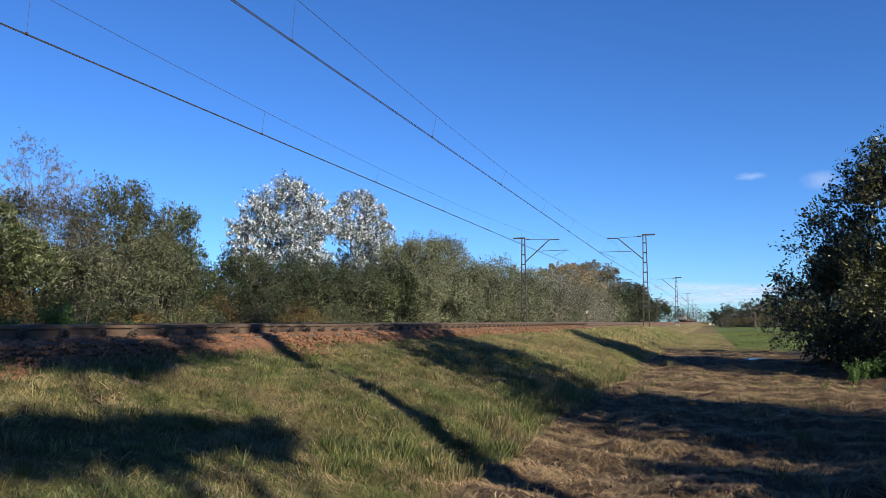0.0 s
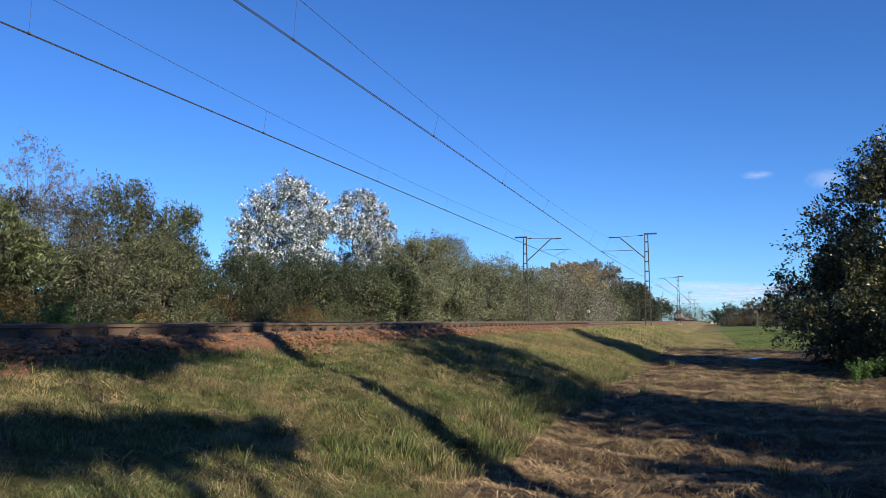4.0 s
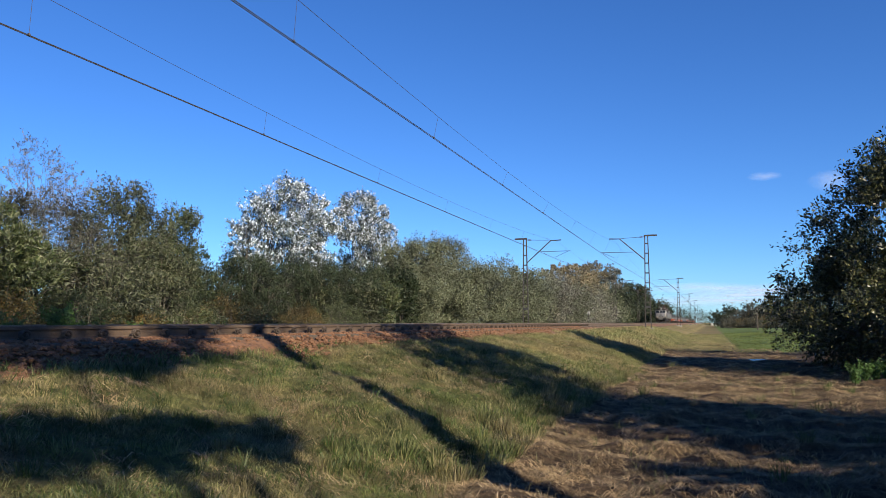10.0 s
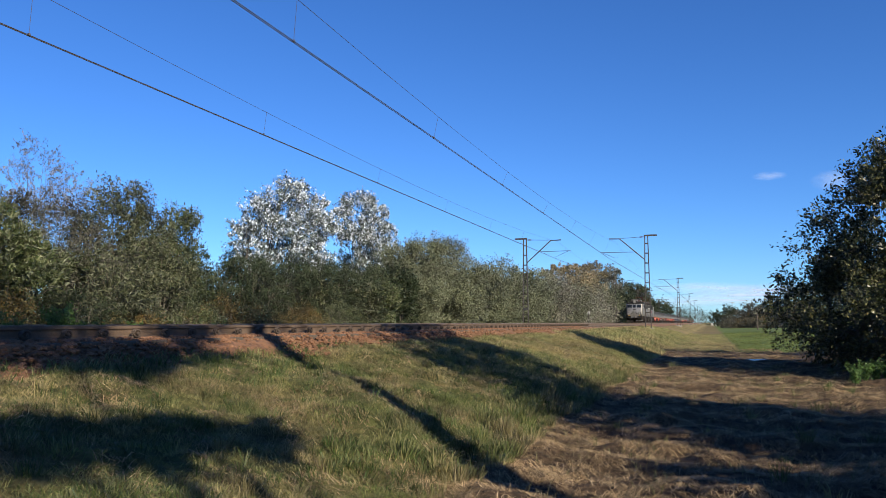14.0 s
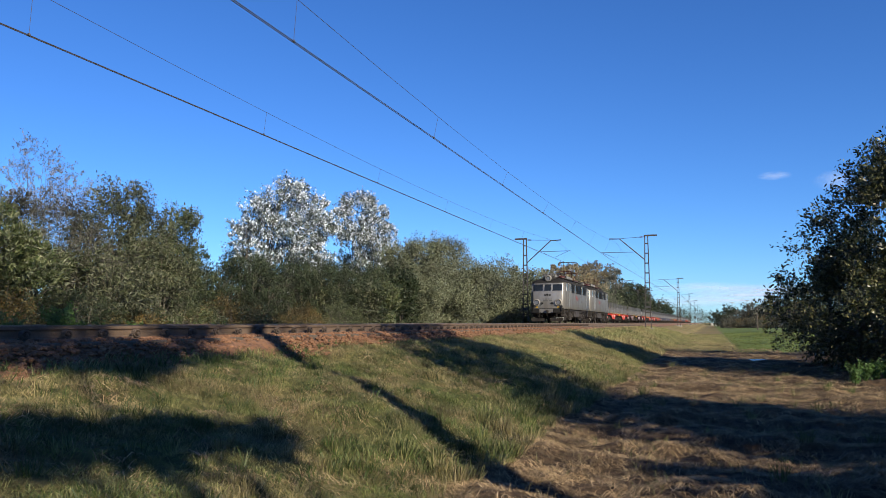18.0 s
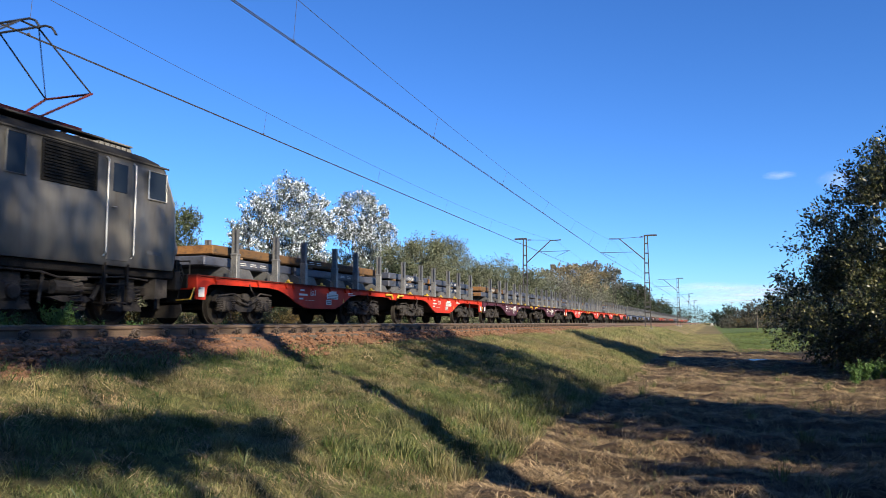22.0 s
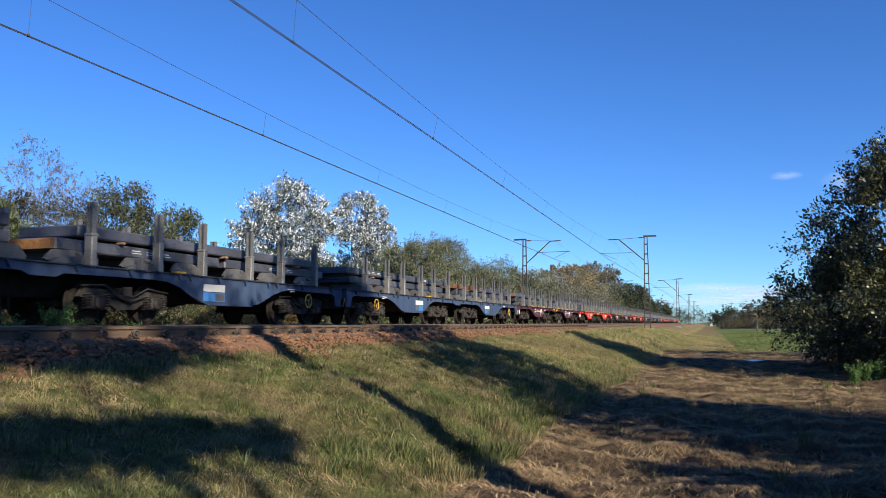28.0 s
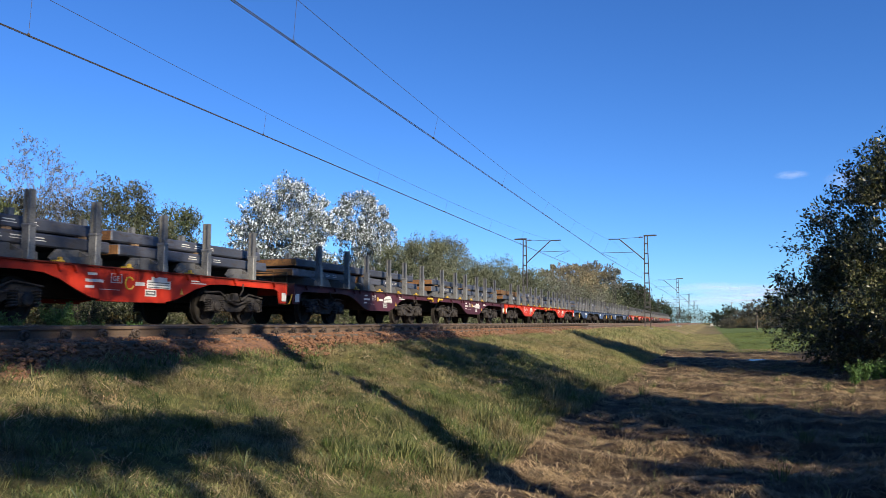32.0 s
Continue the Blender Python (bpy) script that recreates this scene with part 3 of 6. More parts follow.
def tree(seed, name, label, category, at, h, rad, material, n_leaf, leaf, width=0.4, low=0.12, clumps=60, stems=1, puff=0.16, droop=0.2,
         trunk_r=0.06, top=0.5, group="", sx=1.0, solid=0.8, uneven=0.24, full=False, rise=0.55, pale=0.0, bark=None):
    """A tree or bush: stems with limbs to the clumps, and in each clump sprays of leafy twigs that reach outwards and up."""
    r = np.random.RandomState(seed)
    ob = thing(name, label, category, pose(*at), group)
    # clump centres in an uneven egg
    cen = []
    while len(cen) < clumps:
        p = r.uniform(-1, 1, 3)
        q = np.linalg.norm(p)
        if q > 1 or q < solid * r.rand():
            continue
        ang = math.atan2(p[1], p[0])
        lump = 0.96 + uneven * math.sin(ang * 3 + seed) * math.cos(p[2] * 4 + seed * 1.7) + 0.14 * r.rand()
        z01 = (p[2] + 1) / 2
        wide = (1 - abs(z01 - (1 - top)) ** 2.2 * 1.5)
        zz = low * h + (h * (1 - low)) * z01 * (0.88 + 0.12 * r.rand())
        cen.append((p[0] * rad * sx * lump * wide, p[1] * rad * lump * wide, zz))
    cen = np.array(cen)
    pr = puff * max(rad, 0.3 * h)
    if full:                        # the crown fills its height and radius
        cen[:, 2] = low * h + (cen[:, 2] - low * h) * (h - pr * 1.5 - low * h) / (cen[:, 2].max() - low * h)
        cen[:, :2] *= max(0.3, rad - pr * 1.0) / np.percentile(np.hypot(cen[:, 0] / sx, cen[:, 1]), 92)
    w = Geo()
    for s in range(stems):
        a = 6.28 * s / stems + seed
        off = 0 if stems == 1 else 0.12 * rad
        bx, by = off * math.cos(a), off * math.sin(a)
        tx, ty = (0.05 * rad, 0.03 * rad) if stems == 1 else (0.4 * rad * math.cos(a), 0.4 * rad * math.sin(a))
        pts = [(bx + (tx - bx) * u + 0.03 * h * math.sin(5 * u + seed + s) * u, by + (ty - by) * u, h * 0.86 * u - 0.15) for u in np.linspace(0, 1, 7)]
        w.tube(pts, [trunk_r / (1 if stems == 1 else 1.4) * (1.15 - u) for u in np.linspace(0, 1, 7)], 7)
        for c in cen[s::max(1, stems * (len(cen) // 45 + 1))]:
            u = min(0.9, max(0.12, c[2] / h - 0.18, min(0.88, low * 1.12) if low > 0.5 else 0))
            k = min(5, int(u * 6))
            st = Vector(pts[k]).lerp(Vector(pts[k + 1]), u * 6 - k)
            e = Vector(c)
            m1 = st.lerp(e, 0.5) + Vector((0, 0, 0.05 * h * r.rand()))
            w.tube([st, m1, e], [trunk_r * 0.4, trunk_r * 0.22, trunk_r * 0.06], 5, False)
    part("trunk", w, bark or M_BARK, ob, "grey-brown bark")
    # sprays: where they spring from, where they point, how long they are
    per = 11
    ns = max(clumps, n_leaf // per)
    share = r.rand(clumps) ** 0.5 + 0.15
    own = r.choice(clumps, ns, p=share / share.sum())
    size = (pr * 2.1 * (0.55 + 0.6 * r.rand(clumps)))[own]
    mid = np.array([0, 0, h * (low + (1 - low) * 0.4)])
    out = cen[own] - mid
    out /= np.linalg.norm(out, axis=1)[:, None] + 1e-9
    jit = r.normal(size=(ns, 3))
    jit /= np.linalg.norm(jit, axis=1)[:, None]
    aim = out * 0.6 + jit * 0.75 + np.array([0, 0, rise])
    aim /= np.linalg.norm(aim, axis=1)[:, None]
    A = cen[own] + jit * (size * 0.75 * r.rand(ns) ** 0.5)[:, None]
    reach = size * (0.4 + 0.6 * r.rand(ns))
    sag = np.array([0, 0, -0.22 - 0.5 * droop])
    B = A + aim * (reach * 0.5)[:, None] + sag * (reach * 0.25)[:, None] * 0.5
    T = A + aim * reach[:, None] + sag * reach[:, None] * 0.5
    for P in (A, B, T):
        P[:, 2] = np.maximum(P[:, 2], 0.04)
    V, F = twigs(A[::4], B[::4], T[::4], 0.003 + 0.0007 * h)
    tagged(part("twigs", np_mesh("twigs", V, F, bark or M_BARK), None, ob), "thin bare twigs", "", "", "stuff")
    pick = np.repeat(np.arange(ns), per)[:max(n_leaf, 1)]
    n = len(pick)
    u = (0.12 + 0.92 * r.rand(n) ** 0.75)[:, None]
    C = A[pick] * (1 - u) ** 2 + (2 * B - 0.5 * A - 0.5 * T)[pick] * 2 * u * (1 - u) + T[pick] * u * u
    C += r.normal(size=(n, 3)) * (reach[pick] * 0.2)[:, None] * (1.2 - 0.6 * u)
    C[:, 2] = np.maximum(C[:, 2], 0.05)
    face = out[pick] * 0.8 + np.array([0, 0, 0.45])
    V, F = leaves(r, C, leaf, width, aim[pick] * 0.7, face, droop)
    if pale:                        # the wind turns whole sprays over; the sunny upper side is whitened more
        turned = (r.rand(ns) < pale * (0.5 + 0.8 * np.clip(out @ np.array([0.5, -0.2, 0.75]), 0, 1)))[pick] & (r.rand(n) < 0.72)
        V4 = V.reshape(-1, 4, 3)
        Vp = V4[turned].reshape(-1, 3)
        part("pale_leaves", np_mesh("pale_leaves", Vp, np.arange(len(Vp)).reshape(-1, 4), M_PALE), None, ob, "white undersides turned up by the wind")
        V = V4[~turned].reshape(-1, 3)
        F = np.arange(len(V)).reshape(-1, 4)
    part("crown", np_mesh("crown", V, F, material), None, ob)
    return ob


def gz(x, y):
    return float(ground_height(x, y))


# willows and scrub beyond the tracks
WILL = "grey-green willow with narrow leaves beyond the railway"
LEFT = [  # seed, name, label, x, y, height, radius, leaves, count, leaf size, width, base of crown, clumps, stems, puff
    (1, "willow_bush", "leafy green willow with pale narrow leaves beyond the tracks", -19.0, 16.6, 4.9, 1.7, M_WILLOW_GREEN, 26000, 0.14, 0.22, 0.0, 80, 5, 0.15),
    (8, "willow_bush", "leafy green willow with pale narrow leaves beyond the tracks", -18.6, 14.2, 4.7, 1.5, M_WILLOW_GREEN, 20000, 0.14, 0.22, 0.0, 70, 5, 0.15),
    (2, "willow_bush", "half-bare greyish autumn willow with thin upright twigs", -20.5, 20.6, 5.3, 2.1, M_GREYBUSH, 26000, 0.09, 0.34, 0.0, 120, 9, 0.12),
    (10, "willow_bush", "half-bare greyish autumn willow with thin upright twigs", -22.0, 19.6, 5.6, 1.9, M_GREYBUSH, 18000, 0.09, 0.34, 0.0, 100, 9, 0.12),
    (3, "thin_birch", "tall thin tree with sparse silvery foliage", -23.5, 22.2, 8.1, 1.35, M_THIN, 9000, 0.055, 0.5, 0.45, 150, 5, 0.07),
    (11, "thin_birch", "tall thin tree with sparse silvery foliage", -23.8, 24.4, 7.5, 1.2, M_THIN, 7000, 0.055, 0.5, 0.5, 120, 4, 0.07),
    (4, "willow_tree", WILL, -22.5, 24.6, 6.7, 1.45, M_WILLOW, 22000, 0.11, 0.32, 0.0, 90, 5, 0.12),
    (5, "willow_tree", WILL, -22.0, 25.9, 6.7, 1.35, M_WILLOW, 25000, 0.11, 0.32, 0.0, 100, 5, 0.12),
    (7, "willow_tree", WILL, -23.0, 29.9, 6.5, 1.15, M_WILLOW_GREEN, 22000, 0.11, 0.34, 0.0, 90, 4, 0.12),
    (6, "willow_bush", WILL, -19.7, 24.2, 4.7, 1.65, M_WILLOW, 26000, 0.1, 0.32, 0.0, 90, 6, 0.14),
    (9, "willow_bush", WILL, -18.5, 20.2, 3.7, 1.8, M_WILLOW, 18000, 0.1, 0.32, 0.0, 80, 6, 0.15),
    (12, "willow_bush", WILL, -21.0, 28.2, 3.7, 1.2, M_WILLOW_GREEN, 18000, 0.1, 0.32, 0.0, 80, 6, 0.14),
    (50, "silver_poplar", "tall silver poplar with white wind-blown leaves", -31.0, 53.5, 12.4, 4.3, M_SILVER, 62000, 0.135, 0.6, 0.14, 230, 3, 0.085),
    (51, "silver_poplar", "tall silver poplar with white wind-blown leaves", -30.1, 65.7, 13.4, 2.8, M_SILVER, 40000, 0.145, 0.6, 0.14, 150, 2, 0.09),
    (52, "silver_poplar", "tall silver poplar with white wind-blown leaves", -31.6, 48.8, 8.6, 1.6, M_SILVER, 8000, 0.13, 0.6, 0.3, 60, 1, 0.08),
    (53, "willow_bush", "olive and yellowing willow bush beside the line", -20.5, 38.6, 4.0, 1.3, M_WILLOW, 14000, 0.14, 0.35, 0.0, 60, 5, 0.21),
    (54, "willow_bush", "olive and yellowing willow bush beside the line", -20.5, 43.2, 4.1, 1.5, M_WILLOW, 15000, 0.15, 0.35, 0.0, 60, 5, 0.21),
    (55, "willow_bush", "olive and yellowing willow bush beside the line", -20.6, 47.0, 4.4, 1.6, M_WILLOW_GREEN, 15000, 0.15, 0.35, 0.0, 60, 5, 0.21),
    (56, "willow_bush", "olive and yellowing willow bush beside the line", -20.8, 51.0, 5.0, 1.7, M_HEDGE, 14000, 0.16, 0.4, 0.0, 60, 5, 0.21),
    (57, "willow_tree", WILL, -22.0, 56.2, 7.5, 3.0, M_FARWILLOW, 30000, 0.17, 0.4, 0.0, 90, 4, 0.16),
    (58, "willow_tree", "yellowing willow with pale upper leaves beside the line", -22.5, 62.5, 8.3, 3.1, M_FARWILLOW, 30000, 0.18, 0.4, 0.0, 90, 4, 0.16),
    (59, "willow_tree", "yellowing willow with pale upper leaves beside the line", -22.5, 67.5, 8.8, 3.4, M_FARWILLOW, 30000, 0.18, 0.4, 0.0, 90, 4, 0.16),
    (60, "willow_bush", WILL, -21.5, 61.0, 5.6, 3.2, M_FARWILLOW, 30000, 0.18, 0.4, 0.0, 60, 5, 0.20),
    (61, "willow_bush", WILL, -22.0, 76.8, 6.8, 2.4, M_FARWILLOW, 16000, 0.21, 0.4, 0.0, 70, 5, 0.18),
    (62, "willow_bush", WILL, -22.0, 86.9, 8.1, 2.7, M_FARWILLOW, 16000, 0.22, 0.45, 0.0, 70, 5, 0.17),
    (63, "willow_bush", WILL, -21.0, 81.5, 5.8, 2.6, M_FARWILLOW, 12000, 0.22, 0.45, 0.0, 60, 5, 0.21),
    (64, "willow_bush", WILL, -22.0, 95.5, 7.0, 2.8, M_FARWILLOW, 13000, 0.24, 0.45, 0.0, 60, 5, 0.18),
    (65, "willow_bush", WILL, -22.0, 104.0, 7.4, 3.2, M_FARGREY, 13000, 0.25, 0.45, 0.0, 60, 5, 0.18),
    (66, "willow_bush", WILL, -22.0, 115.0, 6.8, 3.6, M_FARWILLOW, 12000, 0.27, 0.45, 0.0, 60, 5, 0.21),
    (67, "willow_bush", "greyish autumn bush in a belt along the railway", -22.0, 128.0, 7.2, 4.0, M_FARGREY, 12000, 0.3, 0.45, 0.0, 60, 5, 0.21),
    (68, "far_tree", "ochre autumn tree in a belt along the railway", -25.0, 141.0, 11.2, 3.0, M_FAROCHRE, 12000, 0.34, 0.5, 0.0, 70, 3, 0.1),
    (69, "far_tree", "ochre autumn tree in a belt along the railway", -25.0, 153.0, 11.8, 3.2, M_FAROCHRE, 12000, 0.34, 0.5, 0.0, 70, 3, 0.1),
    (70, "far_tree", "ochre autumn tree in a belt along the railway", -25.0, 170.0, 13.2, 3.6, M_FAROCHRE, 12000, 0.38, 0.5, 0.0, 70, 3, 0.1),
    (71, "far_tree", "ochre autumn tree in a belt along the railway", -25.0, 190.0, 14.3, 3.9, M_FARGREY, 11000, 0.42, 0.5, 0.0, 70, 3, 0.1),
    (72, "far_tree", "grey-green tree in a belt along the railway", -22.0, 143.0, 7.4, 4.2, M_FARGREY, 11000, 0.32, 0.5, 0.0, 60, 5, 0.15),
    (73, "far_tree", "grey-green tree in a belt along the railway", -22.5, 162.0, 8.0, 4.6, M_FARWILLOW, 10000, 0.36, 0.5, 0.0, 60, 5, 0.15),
    (74, "far_tree", "grey-green tree in a belt along the railway", -23.0, 184.0, 9.0, 5.0, M_HEDGE, 10000, 0.4, 0.5, 0.0, 60, 5, 0.15),
    (75, "far_tree", "dark green tree in a belt along the railway", -24.0, 210.0, 12.6, 5.0, M_HEDGE, 9000, 0.5, 0.5, 0.0, 60, 3, 0.12),
    (76, "far_tree", "dark green tree in a belt along the railway", -24.0, 236.0, 11.6, 5.4, M_HEDGE, 9000, 0.52, 0.5, 0.0, 60, 3, 0.12),
    (77, "far_tree", "dark green tree in a belt along the railway", -24.0, 275.0, 10.2, 6.0, M_HEDGE, 8000, 0.6, 0.5, 0.0, 60, 3, 0.14),
    (78, "far_tree", "dark green tree in a belt along the railway", -25.0, 320.0, 10.0, 8.0, M_HEDGE, 8000, 0.7, 0.5, 0.0, 60, 3, 0.14)]
for seed, name, label, x, y, h, rd, m, n, lf, wd, low, cl, st, pf in LEFT:
    pop, thin = "poplar" in name, "thin" in name
    tree(seed, name, label, "bush" if "bush" in name else "tree", (x, y, -1.1), h * (1.06 if seed > 60 else 1.0), rd * (1.5 if seed > 60 else 1.0), m, int(n * (1.9 if seed > 56 else 1.45 if pop else 1.1)), lf * (0.85 if seed > 56 else 1.0 if pop or thin else 1.15), wd, low, cl, st,
         pf * (1.2 if seed < 13 and not thin else 1.0), 0.0 if pop else 0.2, 0.02 if thin else 0.05 if h < 8 else 0.12, top=0.36, full=True,
         uneven=0.16 if pop else 0.1, solid=0.85, rise=0.8 if pop or thin else 0.6, pale=0.4 if pop else 0.0)
for i, (x, y) in enumerate([(-17.6, 13.0), (-17.5, 15.4), (-17.4, 18.0), (-17.6, 20.4), (-17.3, 23.0), (-17.6, 25.6), (-17.6, 28.6), (-17.7, 32.0), (-17.9, 36.0)]):
    tree(20 + i, "low_shrub", "low ochre and green shrub in rough grass behind the rails", "shrub", (x, y, -1.05), 1.5 + 0.25 * (i % 3), 1.3, (M_WILLOW_GREEN, M_OCHRE, M_HEDGE, M_OCHRE)[i % 4], 10000, 0.07, 0.4, 0.0, 50, 5, 0.17)
for i in range(15):
    tree(30 + i, "hedge_shrub", "dense dark green hedge shrub of even height", "hedge", (-20.6 - 0.3 * (i % 2), 26.4 + 1.4 * i, -1.1), 3.95 + 0.05 * i + 0.12 * (i % 3), 1.75, M_HEDGE, 12000, 0.11, 0.3, 0.0, 80, 6, 0.12, 0.0,
         group="hedge", full=True, uneven=0.05, top=0.25, rise=1.3)

# trees and bushes on the camera's side
DB = "dark leafy bush with arching twigs beside the mown strip"
tree(100, "dark_bush", DB, "bush", (6.75, 27.5, -1.45), 8.15, 3.45, M_DARKBUSH, 92000, 0.115, 0.5, 0.0, 300, 9, 0.1, 0.0, 0.05, 0.6, uneven=0.05, full=True, rise=0.7)
tree(109, "dark_bush", DB, "bush", (4.75, 26.0, -1.45), 3.5, 2.5, M_DARKBUSH, 28000, 0.1, 0.5, 0.0, 120, 6, 0.12, uneven=0.12)
tree(110, "dark_bush", DB, "bush", (6.2, 22.6, -1.45), 2.6, 1.8, M_DARKBUSH, 16000, 0.1, 0.5, 0.0, 80, 6, 0.14, uneven=0.12)
tree(102, "dark_bush", DB, "bush", (4.6, 31.0, -1.45), 4.4, 2.2, M_DARKBUSH, 16000, 0.12, 0.5, 0.0, 80, 6, 0.14)
tree(103, "dark_bush", DB, "bush", (7.6, 38.0, -1.4), 6.2, 2.8, M_DARKBUSH, 12000, 0.14, 0.5, 0.0, 70, 5, 0.14)
tree(104, "roadside_tree", "tall leafy tree beside the mown strip", "tree", (6.4, 8.9, -1.4), 15.2, 2.2, M_DARKBUSH, 40000, 0.15, 0.5, 0.0, 140, 2, 0.11, 0.0, 0.14)
for i, (y, top, deep) in enumerate(((-3.3, 5.5, 0.4), (-2.6, 5.45, 0.5), (-1.95, 5.25, 0.55), (-1.3, 5.15, 0.5), (-0.75, 4.85, 0.25))):
    tree(130 + i, "slender_sapling", "slender young tree with a small leafy top", "sapling", (6.0, y, -1.4), top + 1.4, 0.36, M_DARKBUSH, 2800, 0.1, 0.5, 1 - deep / (top + 1.4), 26, 1, 0.07, 0.0, 0.018, group="row of saplings", full=True)
tree(106, "roadside_tree", "tall sparse tree beside the mown strip", "tree", (9.0, -3.6, -1.4), 13.6, 3.2, M_DARKBUSH, 25000, 0.13, 0.5, 0.7, 90, 1, 0.045, 0.0, 0.03, sx=0.5)
tree(113, "roadside_tree", "tall leafy tree beside the mown strip", "tree", (9.6, -4.8, -1.4), 18.8, 4.2, M_DARKBUSH, 7500, 0.17, 0.5, 0.72, 130, 1, 0.07, 0.0, 0.08, sx=0.5)
tree(111, "roadside_tree", "tall leafy tree beside the mown strip", "tree", (6.4, 11.7, -1.4), 15.4, 1.5, M_DARKBUSH, 16000, 0.15, 0.5, 0.72, 70, 2, 0.08, 0.0, 0.1)
tree(107, "dark_bush", DB, "bush", (6.0, 5.0, -1.4), 3.4, 1.9, M_DARKBUSH, 24000, 0.12, 0.5, 0.0, 60, 5, 0.18, full=True)
tree(112, "dark_bush", DB, "bush", (6.2, 7.2, -1.4), 3.6, 1.6, M_DARKBUSH, 20000, 0.12, 0.5, 0.0, 60, 5, 0.18, full=True)
tree(108, "dark_bush", DB, "bush", (6.0, 10.4, -1.4), 4.6, 2.6, M_DARKBUSH, 22000, 0.13, 0.5, 0.0, 80, 6, 0.14)

# a tall tree with a long bare stem, whose shadow crosses the bank and the passing train
def stem_tree(x, y, z, h):
    ob = tree(150, "roadside_tree", "tall tree with a long bare stem beside the mown strip", "tree", (x, y + 0.9, z), h + 4.2, 2.1, M_DARKBUSH, 6500, 0.13, 0.5, (h - 0.2) / (h + 4.2), 60, 1, 0.08, 0.0, 0.03, full=True)
    part("stem", Geo().tube([(0, -1.65, -0.3), (0.05, -1.2, h * 0.3), (-0.04, -0.9, h * 0.62), (0, -0.75, h), (0, -0.4, h + 2.5)], [0.42, 0.33, 0.26, 0.19, 0.07], 10), M_BARK, ob, "long bare grey stem")
    return ob


stem_tree(7.4, 1.35, -1.4, 10.5)


def utility_pole(x, y, z, h, arm=True):
    pole = thing("utility_pole", "weathered wooden utility pole standing in grass", "utility pole", pose(x, y, z), "utility poles")
    part("post", Geo().tube([(0, 0, -0.3), (0, 0, h)], [0.14, 0.1], 10), M_POLE, pole)
    if arm:
        part("crossarm", Geo().box(-0.9, 0.9, -0.06, 0.06, h - 0.5, h - 0.38, 0.01), M_POLE, pole)
        for k in (-0.75, -0.3, 0.3, 0.75):
            part("insulator", Geo().lathe([(0, 0.03), (0.05, 0.05), (0.12, 0.05), (0.15, 0.02)], (0, 0, 1), (k, 0, h - 0.38), 8), M_CONC, pole)
    return pole



# ---- the train ----
TRAIN = []                         # (thing, distance behind the front buffers, sideways, height, turn)


def streaked(name, clean, dirty, soot_shade, rough, metal, zlo, zhi):
    """Painted steel with rain streaks; dust thrown up from below, soot on the roof, or painted shade along a wagon's
    sill top.
    """
    m, t, p = shader(name)
    co = t.nodes.new("ShaderNodeTexCoord")
    sp = t.nodes.new("ShaderNodeSeparateXYZ")
    t.links.new(co.outputs["Object"], sp.inputs[0])
    streak = noise_of(t, 2.2, 6, 0.62, (1, 1.3, 0.3))
    patch = noise_of(t, 0.9, 5, 0.6)
    col = mixed(t, ramp(t, streak, [(0.38, (0, 0, 0)), (0.7, (1, 1, 1))]), clean, dirty)
    low = node(t, "MapRange", **{"From Min": zlo + 1.0, "From Max": zlo})
    t.links.new(sp.outputs[2], low.inputs[0])
    lowm = node(t, "Math")
    lowm.operation = "MULTIPLY"
    t.links.new(low.outputs[0], lowm.inputs[0])
    t.links.new(ramp(t, patch, [(0.3, (0.25,) * 3), (0.7, (0.9,) * 3)]), lowm.inputs[1])
    col = mixed(t, lowm.outputs[0], col, dirty)
    hi = node(t, "MapRange", **{"From Min": zhi - 0.06, "From Max": zhi + 0.06})
    t.links.new(sp.outputs[2], hi.inputs[0])
    col = mixed(t, hi.outputs[0], col, soot_shade)
    t.links.new(col, p.inputs["Base Color"])
    r = node(t, "MapRange", **{"To Min": rough - 0.1, "To Max": rough + 0.3})
    t.links.new(streak, r.inputs[0])
    dull = node(t, "Math")
    dull.operation, dull.use_clamp = "MULTIPLY_ADD", True
    dull.inputs[1].default_value = 0.45
    t.links.new(hi.outputs[0], dull.inputs[0])
    t.links.new(r.outputs[0], dull.inputs[2])
    t.links.new(dull.outputs[0], p.inputs["Roughness"])
    gloss = node(t, "MapRange", **{"To Min": 0.5 if metal else 0.18, "To Max": 0.08})      # dry soot and the shaded sill top have no shine
    t.links.new(hi.outputs[0], gloss.inputs[0])
    t.links.new(gloss.outputs[0], p.inputs["Specular IOR Level"])
    p.inputs["Metallic"].default_value = metal
    return m


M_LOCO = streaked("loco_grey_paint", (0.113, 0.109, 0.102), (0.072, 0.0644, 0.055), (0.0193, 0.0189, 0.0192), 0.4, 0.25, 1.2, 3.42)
# cleaner grey for the cab ends, lightened further so they look sunlit
M_CABFRONT = streaked("cab_front_lit_paint", (0.206, 0.201, 0.194), (0.129, 0.121, 0.11), (0.0199, 0.0193, 0.019), 0.3, 0.4, 1.1, 3.38)
M_ROOF = surface("sooty_roof", (0.0298, 0.0289, 0.0289), (0.0595, 0.0561, 0.051), (0.0213, 0.0187, 0.017), 0.8, 0.0, 1.5, 20, 0.15, spec=0.12)
M_LOUVRE = surface("dusty_roof_louvres", (0.112, 0.109, 0.101), (0.192, 0.184, 0.168), (0.08, 0.0736, 0.064), 0.6, 0.2, 3, 30, 0.1)
M_GRILLE = surface("dark_grille", (0.006, 0.006, 0.006), (0.014, 0.013, 0.012), None, 0.6, 0.2, 4, 40, 0.1, spec=0.12)
